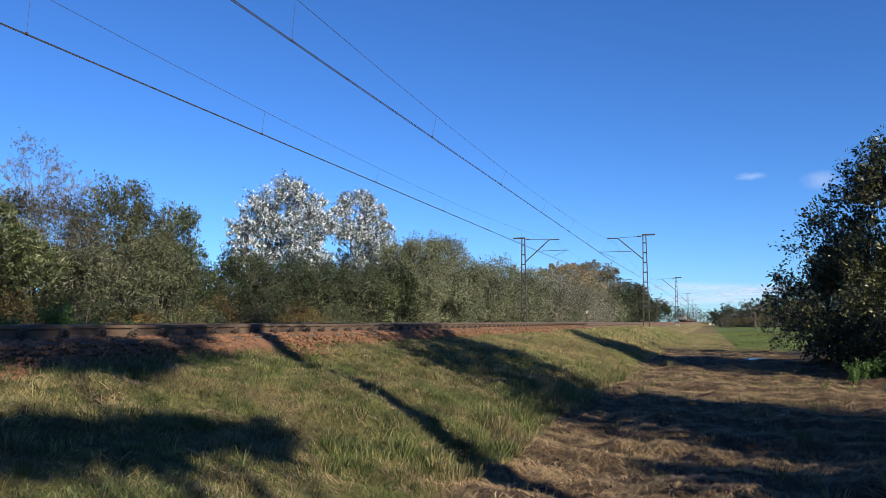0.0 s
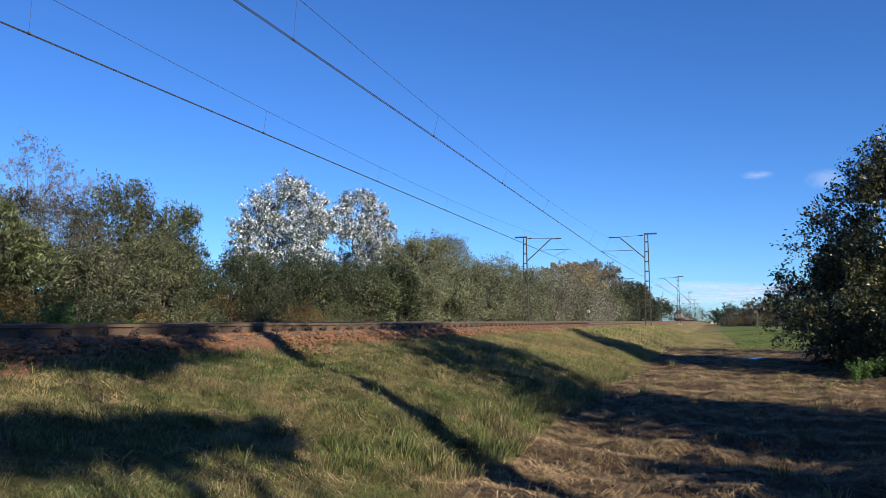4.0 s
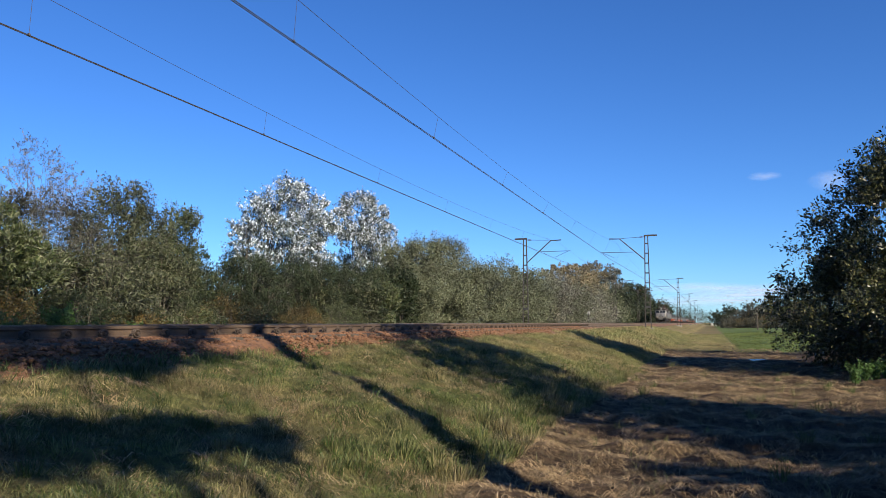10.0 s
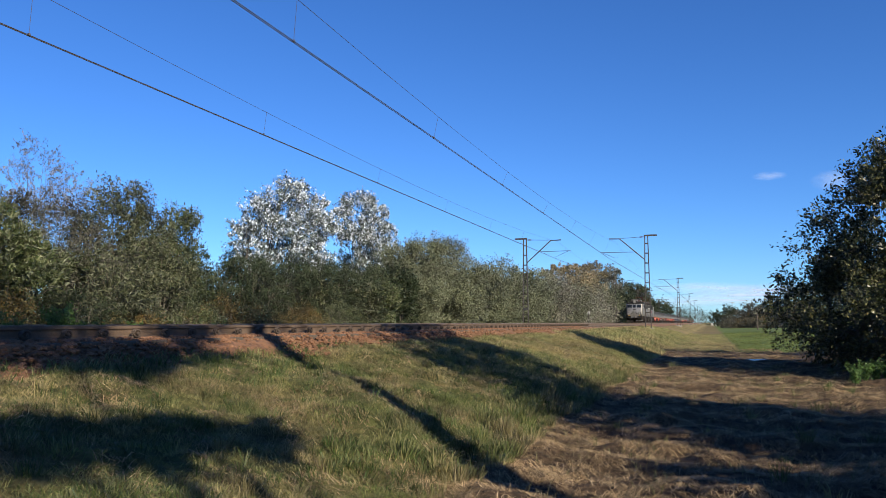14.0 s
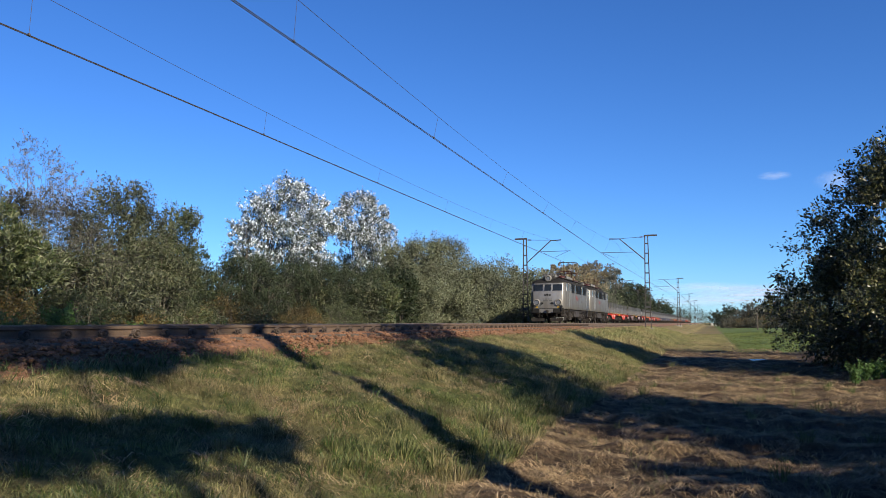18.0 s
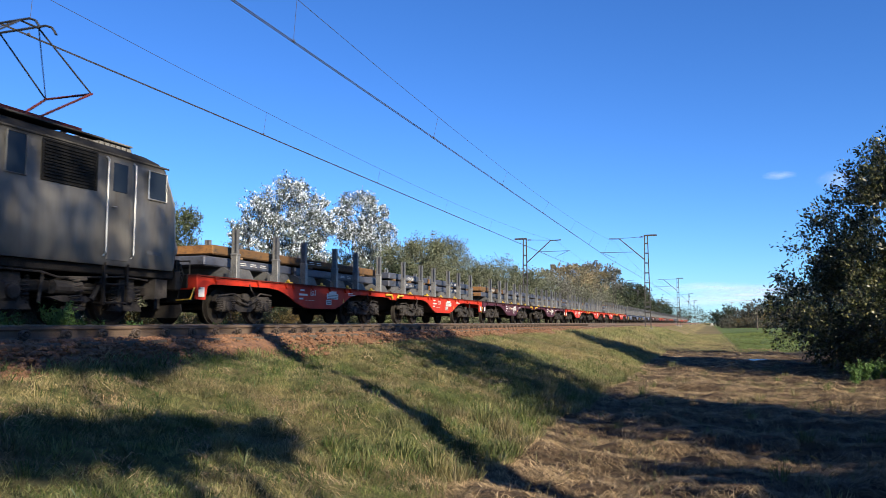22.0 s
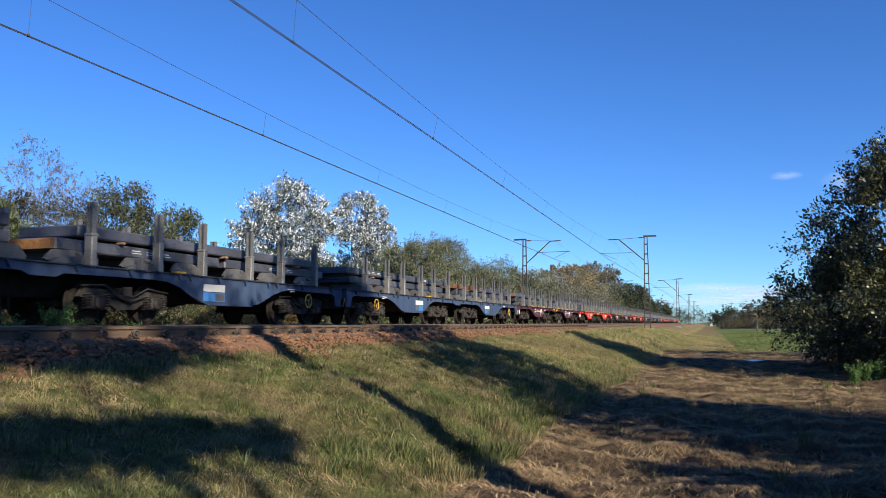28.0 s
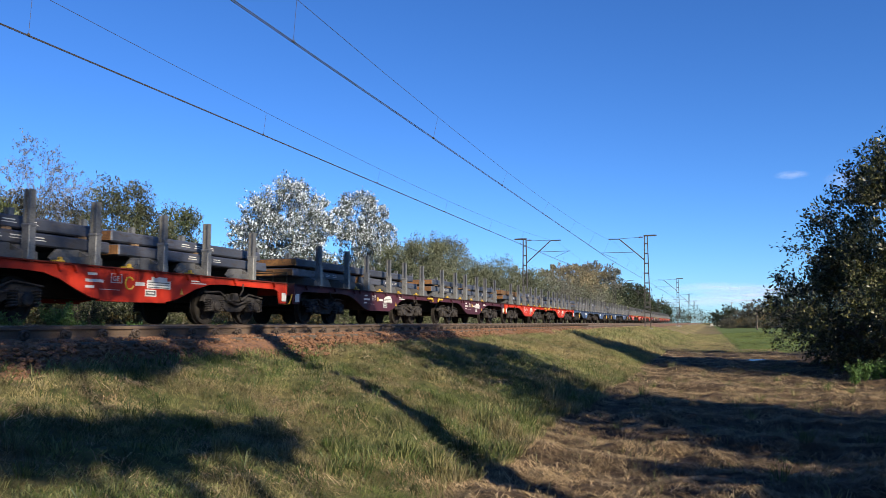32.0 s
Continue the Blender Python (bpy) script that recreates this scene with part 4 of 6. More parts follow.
M_UNDER = surface("grimy_running_gear", (0.012, 0.0105, 0.0105), (0.03, 0.027, 0.024), (0.021, 0.0165, 0.0135), 0.75, 0.1, 2.5, 25, 0.5, spec=0.12)
M_GEAR = surface("dusty_gear_parts", (0.0189, 0.0179, 0.0181), (0.0529, 0.0473, 0.0447), (0.0227, 0.0192, 0.0181), 0.75, 0.1, 3, 30, 0.4, spec=0.12)
M_BLACK = surface("black_rubber", (0.008, 0.008, 0.008), (0.018, 0.018, 0.018), None, 0.6, 0, 3, 30, 0.1, spec=0.12)
M_ALU = surface("bright_metal_trim", (0.317, 0.311, 0.295), (0.383, 0.377, 0.362), None, 0.35, 0.7, 3, 40, 0.05)
M_PANTO = surface("pantograph_red", (0.04, 0.013, 0.013), (0.1, 0.02, 0.018), (0.03, 0.015, 0.015), 0.5, 0, 3, 30, 0.1, spec=0.12)
M_PANTOHEAD = plain("pantograph_dark_steel", (0.03, 0.03, 0.032), 0.5, 0.4)
M_LAMP = plain("lit_lamp_lens", (1.0, 0.95, 0.85), 0.2, 0.0, 5.0)
M_LENS = plain("lamp_reflector", (0.3, 0.29, 0.27), 0.35, 0.8)
M_BULB = plain("lamp_bulb", (0.12, 0.07, 0.05), 0.15)
M_LAMPBODY = surface("worn_lamp_housing", (0.15, 0.143, 0.129), (0.218, 0.211, 0.19), (0.122, 0.109, 0.0952), 0.5, 0.2, 4, 30, 0.1)
M_LOGO = surface("faded_logo_red", (0.204, 0.0306, 0.0306), (0.136, 0.0408, 0.0374), (0.102, 0.068, 0.0612), 0.6, 0, 5, 30, 0.05)
M_LOGODARK = plain("logo_grey", (0.07, 0.07, 0.07), 0.5)
M_YELLOW = surface("yellow_paint", (0.374, 0.231, 0.0204), (0.442, 0.286, 0.034), None, 0.5, 0, 3, 30, 0.1)
M_WHITE = surface("white_paint", (0.408, 0.408, 0.394), (0.51, 0.51, 0.496), None, 0.55, 0, 3, 30, 0.1)
M_PANEL = surface("bright_blue_panel", (0.03, 0.12, 0.33), (0.04, 0.15, 0.4), None, 0.5, 0, 3, 30, 0.05)
M_SIGN = plain("plum_sign_paint", (0.5, 0.49, 0.47), 0.6)


def glass_material():
    m, t, p = shader("cab_glass")
    p.inputs["Base Color"].default_value = (0.012, 0.016, 0.022, 1)
    p.inputs["Roughness"].default_value = 0.06
    p.inputs["Specular IOR Level"].default_value = 0.22
    return m


M_GLASS = glass_material()
LL = 15.4                           # length over buffers
LEVELS = [(1.2, 1.47, 0.6), (1.3, 1.49, 0.58), (1.9, 1.49, 0.56), (2.55, 1.49, 0.6), (2.65, 1.49, 0.63), (3.38, 1.45, 0.93), (3.46, 1.45, 0.93), (3.58, 1.36, 1.03),
          (3.7, 1.18, 1.25), (3.8, 0.92, 1.6), (3.88, 0.6, 2.1), (3.92, 0.28, 2.7)]


def front_y(x, z):
    w = np.interp(z, [q[0] for q in LEVELS], [q[1] for q in LEVELS])
    yf = np.interp(z, [q[0] for q in LEVELS], [q[2] for q in LEVELS])
    u = min(1.0, abs(x) / w)
    return yf + 0.13 * u * u + 0.3 * max(0.0, (u - 0.8) / 0.2) ** 2


def loco_body():
    g = Geo()
    us = [-1, -0.985, -0.95, -0.9, -0.85, -0.8, -0.6, -0.4, -0.2, 0, 0.2, 0.4, 0.6, 0.8, 0.85, 0.9, 0.95, 0.985, 1]
    n = 2 * len(us)
    for z, w, _ in LEVELS:
        for u in us:
            g.v.append((u * w, front_y(u * w, z), z))
        for u in us[::-1]:
            g.v.append((u * w, LL - front_y(u * w, z), z))
    for k in range(len(LEVELS) - 1):
        for i in range(n):
            g.f.append((k * n + i, k * n + (i + 1) % n, (k + 1) * n + (i + 1) % n, (k + 1) * n + i))
    g.f.append(tuple(range(n))[::-1])
    g.f.append(tuple((len(LEVELS) - 1) * n + i for i in range(n)))
    return g


def front_panel(x0, x1, z0, z1, off, back=False, nx=6, nz=3):
    """A patch that follows the bowed front."""
    g = Geo()
    for j in range(nz + 1):
        for i in range(nx + 1):
            x, z = x0 + (x1 - x0) * i / nx, z0 + (z1 - z0) * j / nz
            y = front_y(x, z) - off
            g.v.append((x, LL - y if back else y, z))
    for j in range(nz):
        for i in range(nx):
            a = j * (nx + 1) + i
            g.f.append((a, a + 1, a + nx + 2, a + nx + 1))
    return g


def front_frame(x0, x1, z0, z1, back=False, r=0.022):
    pts = []
    for i in range(7):
        pts.append((x0 + (x1 - x0) * i / 6, z0))
    for i in range(1, 4):
        pts.append((x1, z0 + (z1 - z0) * i / 3))
    for i in range(1, 7):
        pts.append((x1 - (x1 - x0) * i / 6, z1))
    for i in range(1, 4):
        pts.append((x0, z1 - (z1 - z0) * i / 3))
    return Geo().tube([(x, (LL - front_y(x, z) + 0.01) if back else front_y(x, z) - 0.01, z) for x, z in pts], r, 6, False)


def wheelset_mesh(r, gauge=0.75):
    g = Geo()
    g.tube([(-1.0, 0, 0), (1.0, 0, 0)], 0.085, 10)
    for s in (-1, 1):
        g.lathe([(-0.065, r + 0.025), (-0.04, r + 0.027), (-0.035, r), (0.065, r - 0.005), (0.07, r - 0.07), (0.03, r - 0.1), (0.02, 0.2), (0.08, 0.17), (0.09, 0.1)], (s, 0, 0), (s * gauge, 0, 0), 28)
        for k in range(3):
            a = 2.1 * k
            g.box(-0.02, 0.02, -0.05, 0.05, 0.2, r - 0.12, 0.01, Matrix.Translation((s * (gauge + 0.03), 0, 0)) @ Matrix.Rotation(a, 4, "X"))
    return g.mesh("wheelset", M_UNDER, True)


def coil(x, y, z0, z1, r=0.085, turns=5):
    g = Geo()
    n = turns * 8
    g.tube([(x + r * math.cos(2 * math.pi * i / 8), y + r * math.sin(2 * math.pi * i / 8), z0 + (z1 - z0) * i / n) for i in range(n + 1)], 0.02, 4)
    return g


def pantograph(parent, yc, raised):
    base = part("pantograph", Geo().box(-0.6, 0.6, yc - 0.9, yc + 0.9, 3.98, 4.03, 0.01).box(-0.75, -0.65, yc - 1.2, yc + 1.2, 4.0, 4.06).box(0.65, 0.75, yc - 1.2, yc + 1.2, 4.0, 4.06), M_PANTO, parent, "red-armed diamond pantograph, " + ("raised to the wire" if raised else "folded down"))
    zk, zh, yk = (4.9, 5.88, 1.55) if raised else (4.22, 4.33, 1.75)
    for s in (-1, 1):
        part("lower_arm", Geo().tube([(-0.3, yc + s * 0.35, 4.06), (-0.62, yc + s * yk, zk)], 0.028, 6).tube([(0.3, yc + s * 0.35, 4.06), (0.62, yc + s * yk, zk)], 0.028, 6)
             .tube([(-0.65, yc + s * yk, zk), (0.65, yc + s * yk, zk)], 0.025, 6), M_PANTO, base)
        up = Geo()
        for sx in (-1, 1):
            up.tube([(sx * 0.62, yc + s * yk, zk), (sx * 0.5, yc + s * 0.22, zh)], 0.018, 6)
        up.tube([(-0.62, yc + s * yk, zk), (0.5, yc + s * 0.22, zh)], 0.012, 5)
        part("upper_arm", up, M_PANTOHEAD, base, "thin dark tubular arm")
    head = Geo()
    for s in (-1, 1):
        head.tube([(-0.98, yc + s * 0.2, zh - 0.2), (-0.86, yc + s * 0.2, zh - 0.04), (-0.7, yc + s * 0.2, zh + 0.02), (0.7, yc + s * 0.2, zh + 0.02), (0.86, yc + s * 0.2, zh - 0.04), (0.98, yc + s * 0.2, zh - 0.2)], 0.024, 6)
    for sx in (-0.5, 0.5):
        head.tube([(sx, yc - 0.24, zh), (sx, yc + 0.24, zh)], 0.02, 6)
    part("collector_head", head, M_PANTOHEAD, base, "dark twin contact strips")
    for sx in (-0.6, 0.6):
        for sy in (-1, 1):
            g = Geo().lathe([(0, 0.05)] + [(0.02 + 0.045 * k + dz, r) for k in range(3) for dz, r in ((0, 0.05), (0.015, 0.085), (0.03, 0.05))] + [(0.16, 0.04)], (0, 0, 1), (sx, yc + sy * 0.85, 3.83), 10)
            part("insulator", g, M_INSUL, base)


def locomotive():
    ob = thing("locomotive", "dirty grey electric locomotive with a sooty roof, rear pantograph up", "locomotive", pose(FAR, FRONT0, 0), "locomotives")
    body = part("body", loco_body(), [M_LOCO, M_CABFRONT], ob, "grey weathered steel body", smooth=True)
    # faces looking along the line take the lightened grey
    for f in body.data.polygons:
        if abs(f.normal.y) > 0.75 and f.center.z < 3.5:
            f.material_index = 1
    part("roof_edge", Geo().box(1.44, 1.475, 1.2, LL - 1.2, 3.47, 3.51, 0.008).box(-1.475, -1.44, 1.2, LL - 1.2, 3.47, 3.51, 0.008), M_ROOF, body)
    # cab fronts
    for back in (False, True):
        for x0, x1 in ((-1.36, -0.4), (-0.31, 0.31), (0.4, 1.36)):
            w = part("windscreen", front_panel(x0, x1, 2.7, 3.3, 0.012, back), M_GLASS, body, "dark tinted cab window", smooth=True)
            part("window_frame", front_frame(x0, x1, 2.7, 3.3, back), M_ALU, w, "pale metal frame")
            part("wiper", Geo().tube([((x0 + x1) / 2, (LL - front_y((x0 + x1) / 2, 3.3) + 0.03) if back else front_y((x0 + x1) / 2, 3.3) - 0.03, 3.33),
                                      ((x0 + x1) / 2 - 0.1, (LL - front_y((x0 + x1) / 2, 2.95) + 0.03) if back else front_y((x0 + x1) / 2, 2.95) - 0.03, 2.95)], 0.012, 5), M_BLACK, w)
        d = 1 if back else -1
        for x, z, r in ((-0.93, 1.74, 0.255), (0.93, 1.74, 0.255), (0.0, 3.8, 0.225)):
            yb = 1.12 if z > 3 else front_y(x, z) + 0.02
            yb = LL - yb if back else yb
            lamp = part("headlight", Geo().lathe([(-0.25 if z > 3 else -0.06, r + 0.05), (0.1, r + 0.04), (0.15, r + 0.02), (0.165, r - 0.01), (0.15, r - 0.04), (0.1, r - 0.045)], (0, d, 0), (x, yb, z), 24, False), M_LAMPBODY, body, "round headlight in a worn pale housing", smooth=True)
            part("reflector", Geo().lathe([(0.12, r - 0.05), (0.09, r - 0.07), (0.05, 0.1), (0.03, 0.02)], (0, d, 0), (x, yb, z), 24), M_LENS, lamp, "bright bowl reflector", smooth=True)
            part("lamp_ring", Geo().lathe([(0.1, r - 0.05), (0.14, r - 0.055), (0.13, r - 0.085), (0.1, r - 0.09)], (0, d, 0), (x, yb, z), 24, False), M_BLACK, lamp)
            part("bulb", Geo().lathe([(0.03, 0.03), (0.07, 0.045), (0.1, 0.04), (0.12, 0.01)], (0, d, 0), (x, yb, z - 0.02), 12), M_LAMP if (not back) and (z > 3 or x < 0) else M_BULB, lamp, smooth=True)
            if z < 3:
                part("marker_plate", front_panel(x - 0.1, x + 0.1, 1.28, 1.4, 0.008, back, 2, 1), M_YELLOW, body, "small yellow plate")
        # bars for the number and the emblem
        for x0, x1, z0, z1 in ((-0.36, -0.3, 1.99, 2.06), (-0.22, -0.02, 1.99, 2.06), (0.04, 0.22, 1.99, 2.06), (0.27, 0.36, 1.99, 2.06), (-0.38, 0.02, 1.83, 1.93), (0.12, 0.38, 1.83, 1.93)):
            part("number_bars", front_panel(x0, x1, z0, z1, 0.006, back, 2, 1), M_LOGODARK, body)
        for k in (-1, 0, 1):
            part("emblem", front_panel(k * 0.2 - 0.08, k * 0.2 + 0.08, 2.3, 2.42 + 0.05 * (k == 0), 0.012, back, 2, 1), M_BLACK, body, "black winged emblem")
        for s in (-1, 1):
            y0 = LL - front_y(s * 0.45, 1.72) if back else front_y(s * 0.45, 1.72)
            part("cable_socket", Geo().box(s * 0.42 - 0.1, s * 0.42 + 0.1, min(y0, y0 + d * 0.1), max(y0, y0 + d * 0.1), 1.66, 1.74, 0.02).tube([(s * 0.42 + 0.05, y0 + d * 0.05, 1.68), (s * 0.5, y0 + d * 0.08, 1.55)], 0.03, 6), M_BLACK, body)
        ye = LL if back else 0.0
        a0, a1 = sorted((ye - d * 0.56, ye - d * 0.62))
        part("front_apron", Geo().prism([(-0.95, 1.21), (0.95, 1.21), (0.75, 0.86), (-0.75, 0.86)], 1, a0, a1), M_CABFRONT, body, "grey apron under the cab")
        part("apron_lip", Geo().box(-1.4, 1.4, a0 - 0.02, a1 + 0.02, 1.2, 1.235, 0.008), M_BLACK, body)
        beam = part("buffer_beam", Geo().box(-1.42, 1.42, min(ye - d * 0.62, ye - d * 0.8), max(ye - d * 0.62, ye - d * 0.8), 0.78, 1.22, 0.02), M_UNDER, ob, "black buffer beam")
        for s in (-1, 1):
            part("buffer", Geo().lathe([(-0.62, 0.15), (-0.3, 0.14), (-0.3, 0.1), (-0.05, 0.1), (-0.05, 0.16)], (0, d, 0), (s * 0.87, ye, 1.03), 14).box(s * 0.87 - 0.3, s * 0.87 + 0.3, min(ye, ye - d * 0.045), max(ye, ye - d * 0.045), 0.86, 1.2, 0.05), M_BLACK, beam, "black rectangular buffer")
            hose = Geo()
            for q in range(2):
                x = s * (0.35 + 0.22 * q)
                hose.tube([(x, ye - d * 0.6, 0.95), (x, ye - d * 0.42, 0.85), (x + 0.05 * s, ye - d * 0.4, 0.55), (x + 0.12 * s, ye - d * 0.45, 0.4), (x + 0.2 * s, ye - d * 0.55, 0.5), (x + 0.22 * s, ye - d * 0.62, 0.75)], 0.025, 6)
            part("brake_hose", hose, M_BLACK, beam)
            plough = Geo().prism([(s * 0.25, 0.16), (s * 1.28, 0.14), (s * 1.4, 0.3), (s * 1.36, 0.46), (s * 0.25, 0.4)], 1, min(ye - d * 0.5, ye - d * 0.54), max(ye - d * 0.5, ye - d * 0.54))
            pl = part("rail_guard", plough, M_UNDER, beam, "dark rail guard")
            if s > 0 and not back:
                part("white_edge", Geo().tube([(s * 0.25, ye - d * 0.48, 0.4), (s * 1.36, ye - d * 0.48, 0.46), (s * 1.4, ye - d * 0.48, 0.3), (s * 1.28, ye - d * 0.48, 0.14)], 0.014, 6), M_WHITE, pl)
            part("guard_bracket", Geo().box(s * 0.75 - 0.05, s * 0.75 + 0.05, min(ye - d * 0.55, ye - d * 0.75), max(ye - d * 0.55, ye - d * 0.75), 0.35, 0.85), M_UNDER, beam)
            part("lamp_iron", Geo().box(s * 1.2 - 0.07, s * 1.2 + 0.07, min(ye - d * 0.45, ye - d * 0.6), max(ye - d * 0.45, ye - d * 0.6), 1.05, 1.5, 0.02).tube([(s * 1.3, ye - d * 0.5, 1.4), (s * 1.36, ye - d * 0.45, 1.15), (s * 1.25, ye - d * 0.5, 0.6)], 0.02, 6), M_BLACK, beam)
        part("coupling", Geo().box(-0.1, 0.1, min(ye - d * 0.3, ye - d * 0.7), max(ye - d * 0.3, ye - d * 0.7), 0.92, 1.12, 0.03).tube([(0, ye - d * 0.3, 1.0), (0, ye - d * 0.2, 0.85), (0, ye - d * 0.35, 0.6), (0, ye - d * 0.5, 0.6)], 0.04, 8), M_GEAR, beam, "hook and screw coupling")
    # grilles and windows along the sides
    for s in (-1, 1):
        xs = s * 1.49
        def plate(name, y0, y1, z0, z1, mat, off=0.0, label="", parent=body):
            a, b = sorted((xs - s * 0.03, xs + s * (0.006 + off)))
            return part(name, Geo().box(a, b, y0, y1, z0, z1, 0.01), mat, parent, label)
        for y0, y1 in ((4.1, 5.35), (6.6, 7.85), (8.12, 9.38), (10.62, 11.95)):
            gr = plate("louvre_grille", y0, y1, 2.68, 3.4, M_GRILLE, 0.0, "dark horizontal louvre grille")
            for k in range(11):
                z = 2.72 + 0.06 * k
                sl = Geo().box(min(xs, xs + s * 0.03), max(xs, xs + s * 0.03), y0 + 0.04, y1 - 0.04, z, z + 0.018, 0.0)
                part("slat", sl, M_GRILLE, gr)
            fr = Geo()
            for a, b, c, d2 in ((y0 - 0.03, y1 + 0.03, 3.39, 3.43), (y0 - 0.03, y1 + 0.03, 2.65, 2.69), (y0 - 0.03, y0 + 0.02, 2.69, 3.39), (y1 - 0.02, y1 + 0.03, 2.69, 3.39)):
                fr.box(min(xs, xs + s * 0.025), max(xs, xs + s * 0.025), a, b, c, d2, 0.005)
            part("grille_frame", fr, M_GRILLE, gr)
        for y0, y1, z0, z1 in ((3.42, 3.8, 2.66, 3.4), (5.65, 6.1, 2.66, 3.4), (9.82, 10.25, 2.66, 3.4), (1.32, 1.9, 2.72, 3.34), (13.5, 14.08, 2.72, 3.34)):
            w = plate("side_window", y0, y1, z0, z1, M_GLASS, 0.004, "dark side window")
            part("window_frame", Geo().tube([(xs + s * 0.012, y0, z0), (xs + s * 0.012, y1, z0), (xs + s * 0.012, y1, z1), (xs + s * 0.012, y0, z1), (xs + s * 0.012, y0, z0 - 0.01)], 0.02, 6, False), M_ALU if y0 in (1.32, 13.5) else M_LOCO, w)
        for y0 in (2.42, 12.3):
            door = plate("cab_door", y0, y0 + 0.66, 1.3, 3.42, M_LOCO, 0.006, "grey cab door between bright handrails")
            a, b = sorted((xs, xs + s * 0.02))
            part("door_window", Geo().box(a, b, y0 + 0.12, y0 + 0.54, 2.72, 3.32, 0.01), M_GLASS, door)
            part("door_handle", Geo().tube([(xs + s * 0.03, y0 + 0.1, 2.4), (xs + s * 0.06, y0 + 0.1, 2.4), (xs + s * 0.06, y0 + 0.2, 2.4)], 0.012, 5), M_ALU, door)
            for yy in (y0 - 0.07, y0 + 0.73):
                part("handrail", Geo().tube([(xs, yy, 1.38), (xs + s * 0.06, yy, 1.44), (xs + s * 0.06, yy, 3.34), (xs, yy, 3.4)], 0.02, 7), M_ALU, body, "bright vertical handrail")
            st = Geo().box(min(xs - s * 0.25, xs), max(xs - s * 0.25, xs), y0 - 0.02, y0 + 0.68, 0.42, 0.46, 0.01).box(min(xs - s * 0.25, xs), max(xs - s * 0.25, xs), y0, y0 + 0.66, 0.8, 0.84, 0.01)
            for yy in (y0 - 0.02, y0 + 0.64):
                st.box(min(xs - s * 0.06, xs), max(xs - s * 0.06, xs), yy, yy + 0.05, 0.4, 1.25)
            part("step_ladder", st, M_UNDER, ob, "dark iron footsteps")
        # emblem on the side
        lo, hi = min(xs + s * 0.004, xs + s * 0.008), max(xs + s * 0.004, xs + s * 0.008)
        for shape in ([(6.1, 2.5), (6.62, 2.42), (6.9, 2.24), (6.98, 2.05), (6.6, 2.1), (6.3, 2.26)], [(7.02, 2.03), (7.12, 2.03), (7.3, 2.3), (7.3, 2.4), (7.18, 2.4)], [(7.3, 2.03), (7.4, 2.03), (7.4, 2.4), (7.3, 2.4)], [(7.14, 2.14), (7.3, 2.14), (7.3, 2.21), (7.18, 2.21)]):
            part("logo_mark", Geo().prism(shape, 0, lo, hi), M_LOGO, body, "red swoosh mark")
        lg = Geo()
        for a, b, c, d2 in ((7.5, 7.78, 2.34, 2.4), (7.5, 7.56, 2.24, 2.34), (7.5, 7.78, 2.19, 2.24), (7.72, 7.78, 2.08, 2.19), (7.5, 7.78, 2.03, 2.08), (7.86, 9.3, 2.36, 2.4), (7.98, 8.06, 2.03, 2.36), (8.2, 9.0, 2.2, 2.27), (8.2, 8.75, 2.06, 2.12)):
            lg.box(lo, hi, a, b, c, d2)
        part("lettering_bars", lg, M_LOGODARK, body)
        for yy in (5.75, 9.5):
            part("hatch", Geo().box(min(xs, xs + s * 0.012), max(xs, xs + s * 0.012), yy, yy + 0.28, 1.85, 2.05, 0.008), M_LOCO, body)
        part("data_plate", Geo().box(min(xs, xs + s * 0.012), max(xs, xs + s * 0.012), 9.52, 9.62, 3.2, 3.33, 0.004), M_WHITE, body, "small white plate")
        part("number_bars", Geo().box(min(xs, xs + s * 0.008), max(xs, xs + s * 0.008), 13.5, 14.0, 1.5, 1.58).box(min(xs, xs + s * 0.008), max(xs, xs + s * 0.008), 1.4, 1.9, 1.5, 1.58), M_LOGODARK, body)
    # roof
    for y0, y1, zt in ((1.3, 2.6, 4.2), (LL - 2.6, LL - 1.3, 4.05)):
        v = part("roof_vent", Geo().prism([(-0.5, 3.72), (0.5, 3.72), (0.47, zt - 0.05), (0.4, zt), (-0.4, zt), (-0.47, zt - 0.05)], 1, y0, y1).lathe([(-0.2, 0.3), (0.5, 0.3), (1.2, 0.15)], (0, 1 if y0 < 5 else -1, 0), (0, y0 if y0 < 5 else y1, 3.72), 14), M_ROOF, ob, "low sooty roof vent")
        for k in range(7):
            part("vent_slat", Geo().box(-0.44 + 0.13 * k, -0.36 + 0.13 * k, y0 - 0.014, y0, zt - 0.22, zt - 0.03, 0.004), M_LOUVRE, v)
            for sd in (-0.5, 0.5):
                part("vent_slat", Geo().box(min(sd, sd * 1.03), max(sd, sd * 1.03), y0 + 0.1 + 0.17 * k, y0 + 0.22 + 0.17 * k, zt - 0.24, zt - 0.06, 0.004), M_LOUVRE, v)
        part("vent_rim", Geo().box(-0.5, 0.5, y0 - 0.02, y1 + 0.02, zt - 0.01, zt + 0.03, 0.01), M_LOUVRE, v)
    bank = part("resistor_housing", Geo().box(-0.7, 0.7, 5.9, 9.2, 3.8, 4.28, 0.06), M_ROOF, ob, "long louvred resistor housing on the roof")
